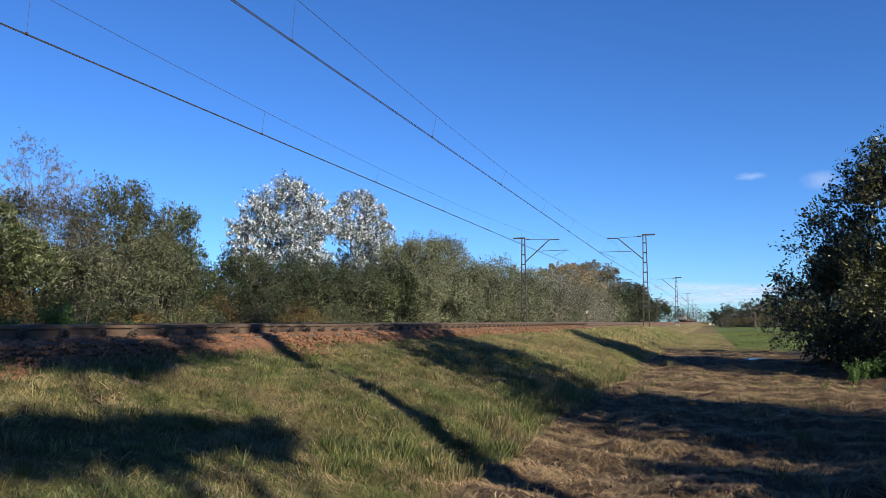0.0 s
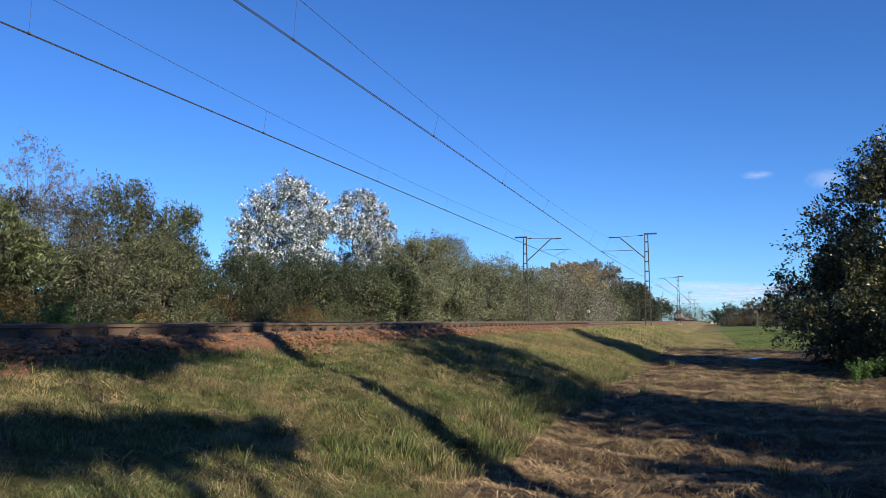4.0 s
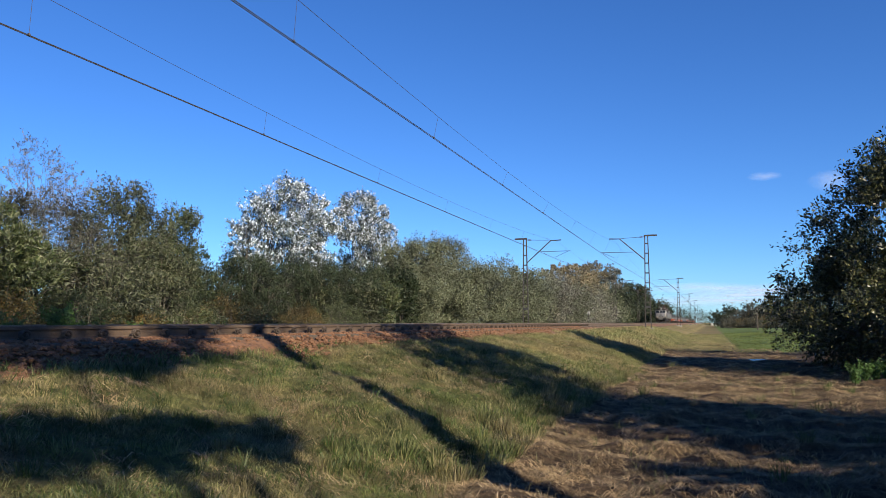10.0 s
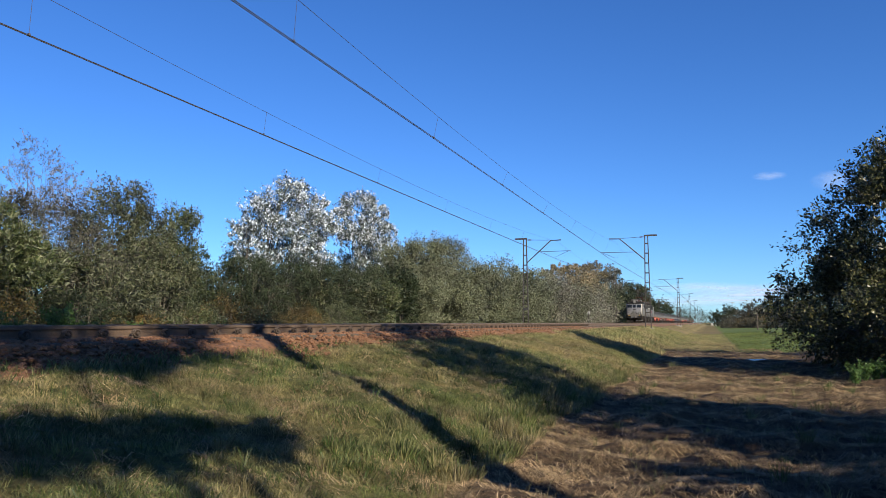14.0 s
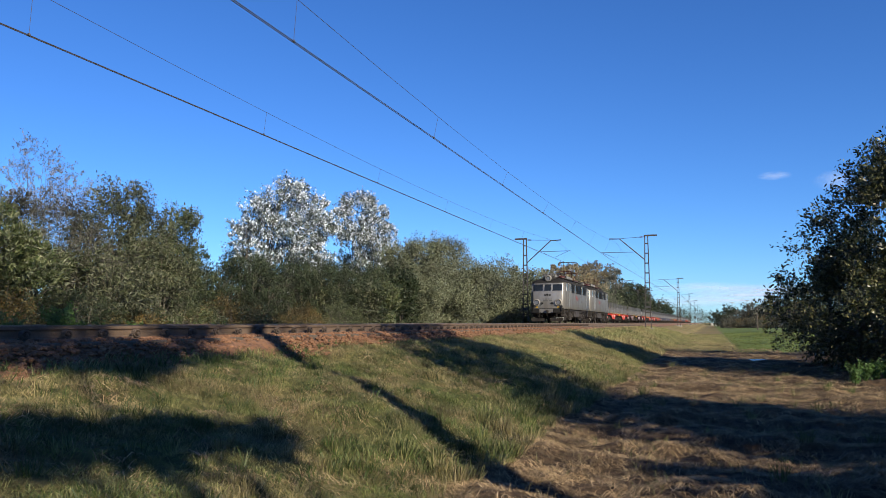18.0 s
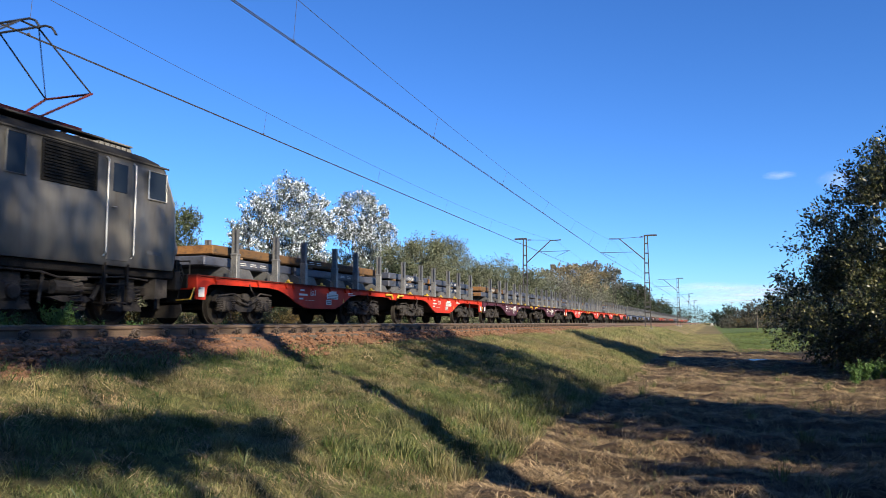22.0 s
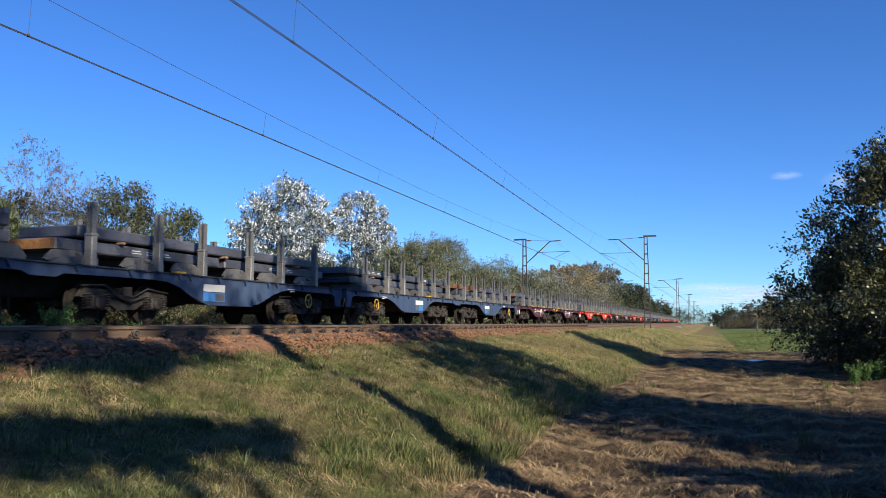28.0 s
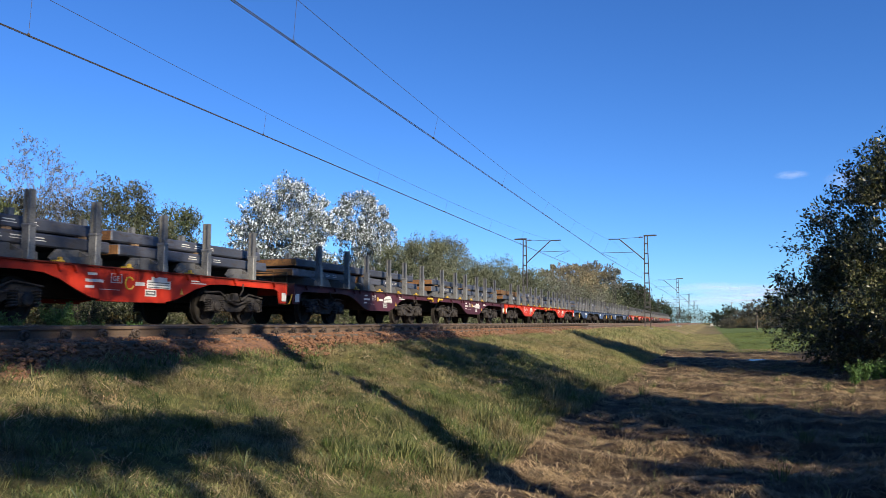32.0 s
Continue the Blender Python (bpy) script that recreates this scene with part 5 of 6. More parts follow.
    for k in range(16):
        for s in (-1, 1):
            x = s * 0.7
            part("louvre", Geo().box(min(x, x + s * 0.02), max(x, x + s * 0.02), 6.0 + 0.2 * k, 6.17 + 0.2 * k, 4.05, 4.24, 0.004).box(min(x, x + s * 0.03), max(x, x + s * 0.03), 6.0 + 0.2 * k, 6.17 + 0.2 * k, 3.92, 3.99, 0.004), M_LOUVRE, bank)
    conduits = Geo()
    for x in (-0.35, 0.1, 0.4):
        conduits.tube([(x, 2.8, 4.0), (x, 3.2, 4.1), (x * 0.8, 5.0, 4.12), (x, 5.9, 4.05)], 0.025, 6)
        conduits.tube([(x, 9.2, 4.05), (x, 12.6, 4.02)], 0.02, 6)
    part("roof_conduits", conduits, M_PANTOHEAD, ob, "dark roof bus bars")
    for y0, y1, s in ((2.9, 12.6, 1), (2.9, 12.6, -1)):
        part("roof_walkway", Geo().box(min(s * 0.82, s * 1.08), max(s * 0.82, s * 1.08), y0, y1, 3.86, 3.9, 0.01), M_ROOF, ob)
    for k in range(9):
        y = 3.1 + 0.35 * k
        part("roof_insulator", Geo().lathe([(0, 0.04), (0.03, 0.07), (0.05, 0.04), (0.08, 0.07), (0.1, 0.04), (0.15, 0.03)], (0, 0, 1), (0.75 if k % 2 else -0.75, y, 3.88), 8), M_INSUL, ob)
    pantograph(ob, 3.95, False)
    pantograph(ob, 11.1, True)
    # frames, boxes and running gear
    part("underframe", Geo().box(-1.35, 1.35, 0.75, LL - 0.75, 1.02, 1.21, 0.02), M_UNDER, ob)
    for s in (-1, 1):
        part("equipment_box", Geo().box(min(s * 0.85, s * 1.42), max(s * 0.85, s * 1.42), 6.3, 8.35, 0.52, 1.12, 0.03), M_GEAR, ob, "grimy side equipment box")
        part("equipment_box", Geo().box(min(s * 0.9, s * 1.36), max(s * 0.9, s * 1.36), 8.45, 9.05, 0.6, 1.12, 0.03), M_GEAR, ob)
    part("air_reservoir", Geo().tube([(-0.4, 6.2, 0.62), (-0.4, 9.1, 0.62)], 0.26, 14), M_UNDER, ob)
    for yc in (3.62, 11.78):
        bg = part("bogie", Geo().box(-1.12, 1.12, -0.35, 0.35, 0.55, 0.9, 0.03).box(-1.16, -1.0, -2.15, 2.15, 0.62, 0.84, 0.03).box(1.0, 1.16, -2.15, 2.15, 0.62, 0.84, 0.03), M_UNDER, ob, "black four-wheel bogie", pose(0, yc, 0))
        for sy in (-1, 1):
            part("wheelset", wheelset_loco, None, bg, "", pose(0, sy * 1.48, 0.605))
            for s in (-1, 1):
                part("axle_box", Geo().box(min(s * 1.02, s * 1.26), max(s * 1.02, s * 1.26), sy * 1.48 - 0.19, sy * 1.48 + 0.19, 0.42, 0.8, 0.05).lathe([(0, 0.15), (0.06, 0.14), (0.08, 0.1)], (s, 0, 0), (s * 1.26, sy * 1.48, 0.6), 14), M_GEAR, bg)
                for q in (-0.36, 0.36):
                    part("coil_spring", coil(s * 1.14, sy * 1.48 + q, 0.4, 0.8), M_GEAR, bg)
                part("sand_box", Geo().prism([(sy * 2.2, 0.55), (sy * 2.6, 0.6), (sy * 2.6, 1.0), (sy * 2.2, 1.0)], 0, min(s * 1.0, s * 1.36), max(s * 1.0, s * 1.36)), M_GEAR, bg)
                part("brake_block", Geo().box(min(s * 0.68, s * 0.82), max(s * 0.68, s * 0.82), sy * 0.72 - 0.07, sy * 0.72 + 0.07, 0.35, 0.95, 0.03), M_GEAR, bg)
                part("brake_hanger", Geo().tube([(s * 1.2, sy * 0.75, 0.95), (s * 1.22, sy * 0.85, 0.4)], 0.035, 6), M_GEAR, bg)
        for s in (-1, 1):
            part("main_spring", coil(s * 1.22, 0.0, 0.36, 0.86, 0.15, 5), M_GEAR, bg, "large dusty coil spring")
            part("spring_hanger", Geo().box(min(s * 1.1, s * 1.34), max(s * 1.1, s * 1.34), -0.24, 0.24, 0.86, 0.93, 0.02).box(min(s * 1.1, s * 1.34), max(s * 1.1, s * 1.34), -0.2, 0.2, 0.27, 0.35, 0.02), M_GEAR, bg)
            for sy in (-1, 1):
                part("pedestal", Geo().prism([(sy * 1.48 - 0.5, 0.28), (sy * 1.48 + 0.5, 0.28), (sy * 1.48 + 0.42, 0.42), (sy * 1.48 + 0.24, 0.5), (sy * 1.48 + 0.22, 0.95), (sy * 1.48 - 0.22, 0.95), (sy * 1.48 - 0.24, 0.5), (sy * 1.48 - 0.42, 0.42)], 0, min(s * 1.12, s * 1.2), max(s * 1.12, s * 1.2)), M_GEAR, bg, "dusty cast pedestal")
            part("air_pipe", Geo().tube([(s * 1.3, -2.0, 1.0), (s * 1.31, -0.9, 0.98), (s * 1.3, -0.5, 0.9), (s * 1.3, 0.5, 0.95), (s * 1.31, 1.2, 1.0), (s * 1.3, 2.0, 0.96)], 0.022, 6), M_GEAR, bg)
        for s in (-1, 1):
            part("brake_cylinder", Geo().tube([(s * 1.2, -0.55, 0.72), (s * 1.2, 0.15, 0.72)], 0.14, 12).tube([(s * 1.2, 0.15, 0.72), (s * 1.2, 0.75, 0.72)], 0.03, 6), M_GEAR, bg)
            part("leaf_spring", Geo().prism([(-0.62, 0.52), (-0.3, 0.44), (0.3, 0.44), (0.62, 0.52), (0.3, 0.56), (-0.3, 0.56)], 0, min(s * 1.1, s * 1.24), max(s * 1.1, s * 1.24)), M_GEAR, bg)
            part("damper", Geo().tube([(s * 1.28, 0.4, 0.5), (s * 1.3, 0.75, 1.02)], 0.05, 8), M_GEAR, bg)
    return ob


wheelset_loco = wheelset_mesh(0.605)
loco = locomotive()
TRAIN.append((loco, 0.0, 0.0, 0.0, 0))
second = copy_thing(loco, pose(FAR, FRONT0 + LL, 0))
TRAIN.append((second, LL, 0.0, 0.0, 0))
tagged(second, "second dirty grey electric locomotive coupled behind the first")

# ---- flat wagons, in pairs, and their steel slabs ----
def wagon_paint(name, a, b, grime_shade):
    # above z 1.15 the colour holds grime and the slabs' overhang shadow
    m = streaked(name, a, b, grime_shade, 0.5, 0.0, 0.35, 1.15)
    return m


M_WRED = wagon_paint("wagon_red", (0.408, 0.0272, 0.00952), (0.272, 0.0204, 0.0109), (0.0204, 0.015, 0.0136))
M_WPLUM = wagon_paint("wagon_plum", (0.0578, 0.015, 0.0272), (0.0408, 0.015, 0.0231), (0.0204, 0.0163, 0.0177))
M_WBLUE = wagon_paint("wagon_slate_blue", (0.0433, 0.0714, 0.143), (0.026, 0.0393, 0.0714), (0.0202, 0.025, 0.0361))
M_STAKE = surface("galvanised_stake", (0.102, 0.102, 0.102), (0.156, 0.156, 0.156), (0.068, 0.0646, 0.0612), 0.5, 0.35, 3, 30, 0.1)
M_SLEEVE = surface("bright_stake_pocket", (0.136, 0.136, 0.136), (0.204, 0.204, 0.201), (0.102, 0.0986, 0.0952), 0.45, 0.4, 3, 30, 0.1)
M_CRADLE = surface("grey_cradle_steel", (0.068, 0.068, 0.0714), (0.102, 0.102, 0.105), (0.068, 0.0612, 0.0544), 0.6, 0.2, 2.5, 25, 0.2)
M_SLAB = surface("blue_grey_mill_scale", (0.0361, 0.043, 0.0638), (0.0904, 0.0994, 0.133), (0.0584, 0.0497, 0.051), 0.5, 0.3, 0.8, 12, 0.3, (1.06, 0.442, 1.27), 0.35, spec=0.5)
M_SLABRUST = surface("rusty_cut_end", (0.109, 0.0476, 0.017), (0.218, 0.102, 0.0272), (0.0544, 0.0306, 0.0204), 0.85, 0.0, 4, 25, 0.4)
M_SLABBROWN = surface("rust_brown_slab", (0.068, 0.0408, 0.0218), (0.136, 0.0748, 0.034), (0.0408, 0.034, 0.0306), 0.75, 0.1, 0.9, 14, 0.3, (0.68, 0.272, 0.68), spec=0.2)
M_TIMBER = surface("pale_timber", (0.136, 0.0816, 0.0442), (0.231, 0.15, 0.0816), (0.0816, 0.051, 0.0306), 0.8, 0, 3, 30, 0.3, (6, 1, 1))
HALF = 12.85
STAKES = (1.95, 4.0, 5.65, 7.75, 9.4, 11.45)

wheel_wagon = wheelset_mesh(0.46)
bogie_side = [(-1.35, 0.58), (-1.2, 0.76), (-0.55, 0.74), (-0.25, 0.52), (0.25, 0.52), (0.55, 0.74), (1.2, 0.76), (1.35, 0.58), (1.25, 0.55), (0.62, 0.52), (0.3, 0.33), (-0.3, 0.33), (-0.62, 0.52), (-1.25, 0.55)]
bg = Geo().box(-1.0, 1.0, -0.2, 0.2, 0.45, 0.8, 0.03)
for s in (-1, 1):
    bg.prism(bogie_side, 0, min(s * 0.94, s * 1.06), max(s * 0.94, s * 1.06))
    bg.tube([(s * 1.1, -1.3, 0.72), (s * 1.12, -0.6, 0.8), (s * 1.14, -0.1, 0.6), (s * 1.12, 0.3, 0.62), (s * 1.1, 0.7, 0.84), (s * 1.08, 1.3, 0.8)], 0.022, 6)
    bg.tube([(s * 1.12, -0.5, 0.62), (s * 1.15, 0.0, 0.5), (s * 1.12, 0.5, 0.66)], 0.03, 6)
    bg.box(min(s * 1.02, s * 1.12), max(s * 1.02, s * 1.12), -0.12, 0.12, 0.5, 0.82, 0.02)
    for q in (-0.45, 0.45):
        bg.box(min(s * 0.66, s * 0.86), max(s * 0.66, s * 0.86), q - 0.05, q + 0.05, 0.3, 0.66, 0.02)
bogie_me = bg.mesh("bogie", M_GEAR)
axle_me = Geo().box(-0.1, 0.12, -0.17, 0.17, -0.14, 0.15, 0.04).lathe([(0.0, 0.13), (0.05, 0.125), (0.07, 0.09)], (1, 0, 0), (0.12, 0, 0), 14).mesh("axle_box", M_GEAR)
spring_me = coil(0, 0, -0.13, 0.2, 0.085, 6).mesh("coil_spring", M_GEAR)
stake_me = Geo().prism([(-0.08, -0.062), (-0.05, -0.062), (-0.05, -0.02), (0.05, -0.02), (0.05, -0.062), (0.08, -0.062), (0.08, 0.062), (0.05, 0.062), (0.05, 0.02), (-0.05, 0.02), (-0.05, 0.062), (-0.08, 0.062)], 2, 1.18, 2.5).mesh("stake", M_STAKE)
sleeve_me = Geo().box(-0.09, 0.105, -0.078, 0.078, 1.16, 1.86, 0.012).box(-0.1, 0.115, -0.09, 0.09, 1.8, 1.85, 0.008).mesh("stake_pocket", M_SLEEVE)
cr = Geo().prism([(-1.12, 1.2), (1.12, 1.2), (1.12, 1.38), (0.9, 1.49), (-0.9, 1.49), (-1.12, 1.38)], 1, -0.16, 0.16)
for lo_x, hi_x in ((1.04, 1.14), (-1.14, -1.04)):
    cr.prism([(-0.25, 1.18), (0.95, 1.18), (0.98, 1.21), (0.74, 1.32), (0.2, 1.36), (-0.25, 1.36)], 0, lo_x, hi_x)
for lo_x, hi_x in ((1.0, 1.06), (-1.06, -1.0)):
    cr.prism([(0.3, 1.36), (1.0, 1.24), (1.05, 1.27), (0.86, 1.46), (0.3, 1.49)], 0, lo_x, hi_x)
cradle_me = cr.mesh("cradle", M_CRADLE)
bracket_me = {m: Geo().prism([(-0.07, 1.165), (0.05, 1.165), (0.03, 1.04), (0.0, 1.04)], 0, 0.0, 0.07).mesh("bracket", m) for m in (M_WRED, M_WPLUM, M_WBLUE)}


def lettering(text, size, material):
    """Hand-painted characters as a mesh in the y-z plane."""
    cu = bpy.data.curves.new("lettering", "FONT")
    cu.body, cu.size, cu.extrude = text, size, 0.001
    tmp = bpy.data.objects.new("lettering", cu)
    me = bpy.data.meshes.new_from_object(tmp)
    bpy.data.objects.remove(tmp)
    me.materials.append(material)
    me.transform(Matrix(((0, 0, 1, 0), (1, 0, 0, 0), (0, 1, 0, 0), (0, 0, 0, 1))))
    return me


def flat_wagon(paint, label, marked=True, ring=False):
    """Half of a coupled pair: fishbelly frame, two bogies, cradles and stakes. The outer end is at y = 0."""
    ob = thing("flat_wagon", label, "wagon", pose(FAR, FRONT0, 0), "slab wagons")
    belly = [(0.22, 1.2), (0.22, 0.6), (0.58, 0.6), (0.66, 0.93), (0.85, 0.99), (3.5, 1.01), (4.0, 0.97), (4.5, 0.85), (5.0, 0.66), (5.3, 0.56), (5.7, 0.5), (7.6, 0.5), (7.95, 0.57), (8.3, 0.7), (8.7, 0.88), (9.1, 0.98), (9.6, 1.01), (12.2, 1.0), (12.4, 0.92), (12.75, 0.92), (12.75, 1.2)]
    for s in (-1, 1):
        side = part("side_sill", Geo().prism(belly, 0, min(s * 1.2, s * 1.25), max(s * 1.2, s * 1.25)), paint, ob)
        part("sill_flange", Geo().box(min(s * 1.2, s * 1.29), max(s * 1.2, s * 1.29), 0.25, 12.75, 1.165, 1.2, 0.008), paint, side)
        part("bottom_flange", Geo().box(min(s * 1.14, s * 1.3), max(s * 1.14, s * 1.3), 5.65, 7.65, 0.478, 0.502, 0.005), paint, side)
        for y in (0.95, 2.9, 4.4, 4.85, 6.0, 7.2, 8.35, 8.75, 10.4, 11.9):
            part("bracket", bracket_me[paint], None, side, "", pose(s * 1.25, y, 0, 0, 0, 0 if s > 0 else 180))
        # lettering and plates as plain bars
        xs = s * 1.25
        lo, hi = min(xs + s * 0.002, xs + s * 0.007), max(xs + s * 0.002, xs + s * 0.007)
        if not marked:
            wheel = part("handbrake_wheel", Geo().tube([(xs + s * 0.08, 2.6 + 0.2 * math.cos(a), 0.72 + 0.2 * math.sin(a)) for a in np.linspace(0, 6.283, 17)], 0.018, 6, False), M_YELLOW, side, "yellow handbrake wheel")
            for a in (0.3, 2.4, 4.5):
                part("spoke", Geo().tube([(xs + s * 0.08, 2.6, 0.72), (xs + s * 0.08, 2.6 + 0.2 * math.cos(a), 0.72 + 0.2 * math.sin(a))], 0.012, 5), M_YELLOW, wheel)
            part("load_table", Geo().box(lo, hi, 6.9, 7.8, 0.82, 1.0), M_SIGN, side, "pale load table")
            part("blue_panel", Geo().box(lo, hi, 6.9, 7.8, 0.58, 0.8), M_PANEL, side, "bright blue panel")
            part("warning_panel", Geo().box(min(lo, hi) + s * 0.003, max(lo, hi) + s * 0.003, 6.93, 7.3, 0.6, 0.77), M_LOGODARK, side, "small dark panel")
            part("number_bars", Geo().box(lo, hi, 3.3, 3.75, 1.02, 1.05).box(lo, hi, 3.3, 3.6, 0.96, 0.985), M_SIGN, side)
            part("lashing", Geo().box(min(xs - s * 0.2, xs + s * 0.02), max(xs - s * 0.2, xs + s * 0.02), 8.5, 8.8, 1.2, 1.25, 0.01), M_YELLOW, side, "yellow lashing ratchet")
            continue
        def span(y0, y1):           # reads the same way from either side
            return (y0, y1) if s > 0 else (13.3 - y1, 13.3 - y0)
        far = lo if s < 0 else hi
        board = part("load_table", Geo().box(lo, hi, *span(7.05, 7.85), 0.8, 0.98).box(lo, hi, *span(7.2, 7.72), 0.98, 1.06), M_SIGN, side, "pale load table")
        for k in range(3):
            part("table_line", Geo().box(min(far, far + s * 0.003), max(far, far + s * 0.003), *span(7.09, 7.8), 0.815 + 0.055 * k, 0.835 + 0.055 * k), M_LOGODARK, board)
        for nm, a, b, c, e, mt in (("mark_box", 7.0, 7.36, 0.62, 0.77, M_WHITE), ("mark_field", 7.025, 7.335, 0.645, 0.745, M_LOGODARK), ("mark_bars", 7.07, 7.29, 0.685, 0.71, M_WHITE)):
            k = {"mark_box": 0.0, "mark_field": 0.003, "mark_bars": 0.006}[nm]
            part(nm, Geo().box(min(lo, hi) + (k if s > 0 else -k), max(lo, hi) + (k if s > 0 else -k), *span(a, b), c, e), mt, side)
        part("number_bars", Geo().box(lo, hi, *span(5.3, 5.55), 1.0, 1.05).box(lo, hi, *span(5.24, 5.74), 0.86, 0.92).box(lo, hi, *span(5.24, 5.48), 0.74, 0.79).box(lo, hi, *span(5.62, 6.2), 0.72, 0.728), M_SIGN, side)
        fb = Geo()
        for a, b, c, e in ((5.95, 6.27, 1.05, 1.062), (5.95, 6.27, 0.87, 0.882), (5.95, 5.965, 0.882, 1.05), (6.255, 6.27, 0.882, 1.05)):
            fb.box(lo, hi, *span(a, b), c, e)
        part("letter_frame", fb, M_SIGN, side)
        letters = part("painted_letters", lettering("GE", 0.15, M_SIGN), None, side, "white painted letters", pose(xs + s * 0.004, span(6.0, 6.22)[0 if s > 0 else 1], 0.91, 0, 0, 0 if s > 0 else 180))
        part("number_bars", Geo().box(lo, hi, *span(8.6, 8.95), 1.02, 1.05).box(lo, hi, *span(8.6, 9.2), 0.97, 0.995), M_SIGN, side)
        if ring:
            part("round_logo", Geo().tube([(xs + s * 0.006, sum(span(6.5, 6.5)) / 2 + s * 0.13 * math.cos(a), 0.88 + 0.13 * math.sin(a)) for a in np.linspace(0.6, 5.9, 14)], 0.02, 5), M_YELLOW, side, "yellow ring mark")
            part("name_bars", Geo().box(lo, hi, *span(6.68, 6.98), 0.84, 0.92), M_SIGN, side)
        if paint is M_WPLUM:
            part("round_logo", Geo().box(lo, hi, *span(6.42, 6.52), 0.84, 1.0).box(lo, hi, *span(6.52, 6.57), 0.87, 0.97), M_YELLOW, side, "yellow emblem")
            part("name_bars", Geo().box(lo, hi, *span(6.6, 6.95), 0.86, 0.93), M_SIGN, side)
        part("data_plate", Geo().box(min(xs + s * 0.01, xs + s * 0.03), max(xs + s * 0.01, xs + s * 0.03), 0.27, 0.5, 0.66, 0.9, 0.006), M_SIGN, side, "pale card holder")
        part("warning_mark", Geo().prism([(span(8.2, 8.32)[0], 0.7), (span(8.2, 8.32)[1], 0.7), (sum(span(8.2, 8.32)) / 2, 0.84)], 0, lo, hi), M_YELLOW, side, "yellow warning triangle")
        part("brake_lever", Geo().tube([(xs + s * 0.06, 11.85, 1.1), (xs + s * 0.07, 12.35, 1.1), (xs + s * 0.07, 12.45, 0.98)], 0.045, 6), M_YELLOW, side, "yellow coupling lever")
        for yc in (2.6, 10.25):
            part("brake_hose", Geo().tube([(xs + s * 0.01, yc - 0.1, 1.06), (xs + s * 0.05, yc - 0.05, 0.9), (xs + s * 0.05, yc + 0.12, 0.74), (xs - s * 0.02, yc - 0.05, 0.62), (xs - s * 0.1, yc - 0.4, 0.7)], 0.018, 6), M_GEAR, side, "grey brake hose")
        for yl in (4.6, 6.7, 8.6, 10.6):
            part("lashing", Geo().box(min(xs - s * 0.16, xs + s * 0.02), max(xs - s * 0.16, xs + s * 0.02), yl, yl + 0.22, 1.2, 1.235, 0.01).lathe([(0, 0.05), (0.05, 0.05)], (1, 0, 0), (xs - s * 0.06, yl + 0.03, 1.26), 10), M_YELLOW, side, "yellow lashing ratchet")
    part("deck", Geo().box(-1.2, 1.2, 0.3, 12.7, 1.1, 1.17, 0.01).box(-0.35, 0.35, 0.3, 12.7, 0.55, 1.1, 0.02), M_UNDER, ob, "dark centre sill and deck")
    head = part("headstock", Geo().box(-1.28, 1.28, 0.2, 0.34, 0.84, 1.22, 0.02), paint, ob)
    for s in (-1, 1):
        part("buffer", Geo().lathe([(0.0, 0.24), (0.03, 0.24), (0.05, 0.1), (0.2, 0.1), (0.2, 0.13), (0.34, 0.13)], (0, 1, 0), (s * 0.87, -0.18, 1.03), 14), M_BLACK, head, "black round buffer")
        part("hand_bar", Geo().tube([(s * 1.2, 0.2, 0.88), (s * 1.2, 0.05, 0.6), (s * 0.8, 0.05, 0.58)], 0.02, 6), M_YELLOW if s > 0 else M_BLACK, head)
        part("hose", Geo().tube([(s * 0.3, 0.2, 0.8), (s * 0.3, 0.0, 0.6), (s * 0.25, -0.15, 0.65)], 0.025, 6), M_BLACK, head)
    part("loop_rail", Geo().tube([(-0.9, 0.4, 1.2), (-0.9, 0.4, 1.55), (0.9, 0.4, 1.55), (0.9, 0.4, 1.2)], 0.018, 6), M_BLACK, head, "dark end loop")
    part("drawbar", Geo().box(-0.12, 0.12, 12.6, 12.95, 0.85, 1.05, 0.02), M_UNDER, ob)
    for yc in (2.6, 10.25):
        b = part("bogie", bogie_me, None, ob, "grimy freight bogie with coil springs", pose(0, yc, 0))
        for sy in (-1, 1):
            part("wheelset", wheel_wagon, None, b, "", pose(0, sy * 0.9, 0.46))
            for s in (-1, 1):
                part("axle_box", axle_me, None, b, "", pose(s * 1.02, sy * 0.9, 0.47, 0, 0, 0 if s > 0 else 180))
                for q in (-0.27, 0.27):
                    part("coil_spring", spring_me, None, b, "", pose(s * 1.08, sy * 0.9 + q, 0.46))
    for y in STAKES:
        part("cradle", cradle_me, None, ob, "grey slab cradle", pose(0, y, 0))
        for s in (-1, 1):
            part("stake", stake_me, None, ob, "", pose(s * 1.16, y, 0, 0, 0, 0 if s > 0 else 180))
            part("stake_pocket", sleeve_me, None, ob, "", pose(s * 1.16, y, 0, 0, 0, 0 if s > 0 else 180))
    return ob


PAINT = {"S": (M_WRED, "bright red fishbelly flat wagon with a yellow ring mark"),
         "R": (M_WRED, "bright red fishbelly flat wagon with steel stakes"), "P": (M_WPLUM, "dark plum fishbelly flat wagon with steel stakes"), "G": (M_WBLUE, "dull slate-blue fishbelly flat wagon with steel stakes")}
ORDER = "RPRRGGPRPRGGRRPRR"
first = {}
BOUNDS = [30.8, 56.2, 82.1, 108.2, 133.7, 159.1, 184.6, 210.2, 235.5] + [235.5 + 25.6 * i for i in range(1, 10)]   # pair ends behind the front buffers
rt = np.random.RandomState(77)
slab_cache = {}


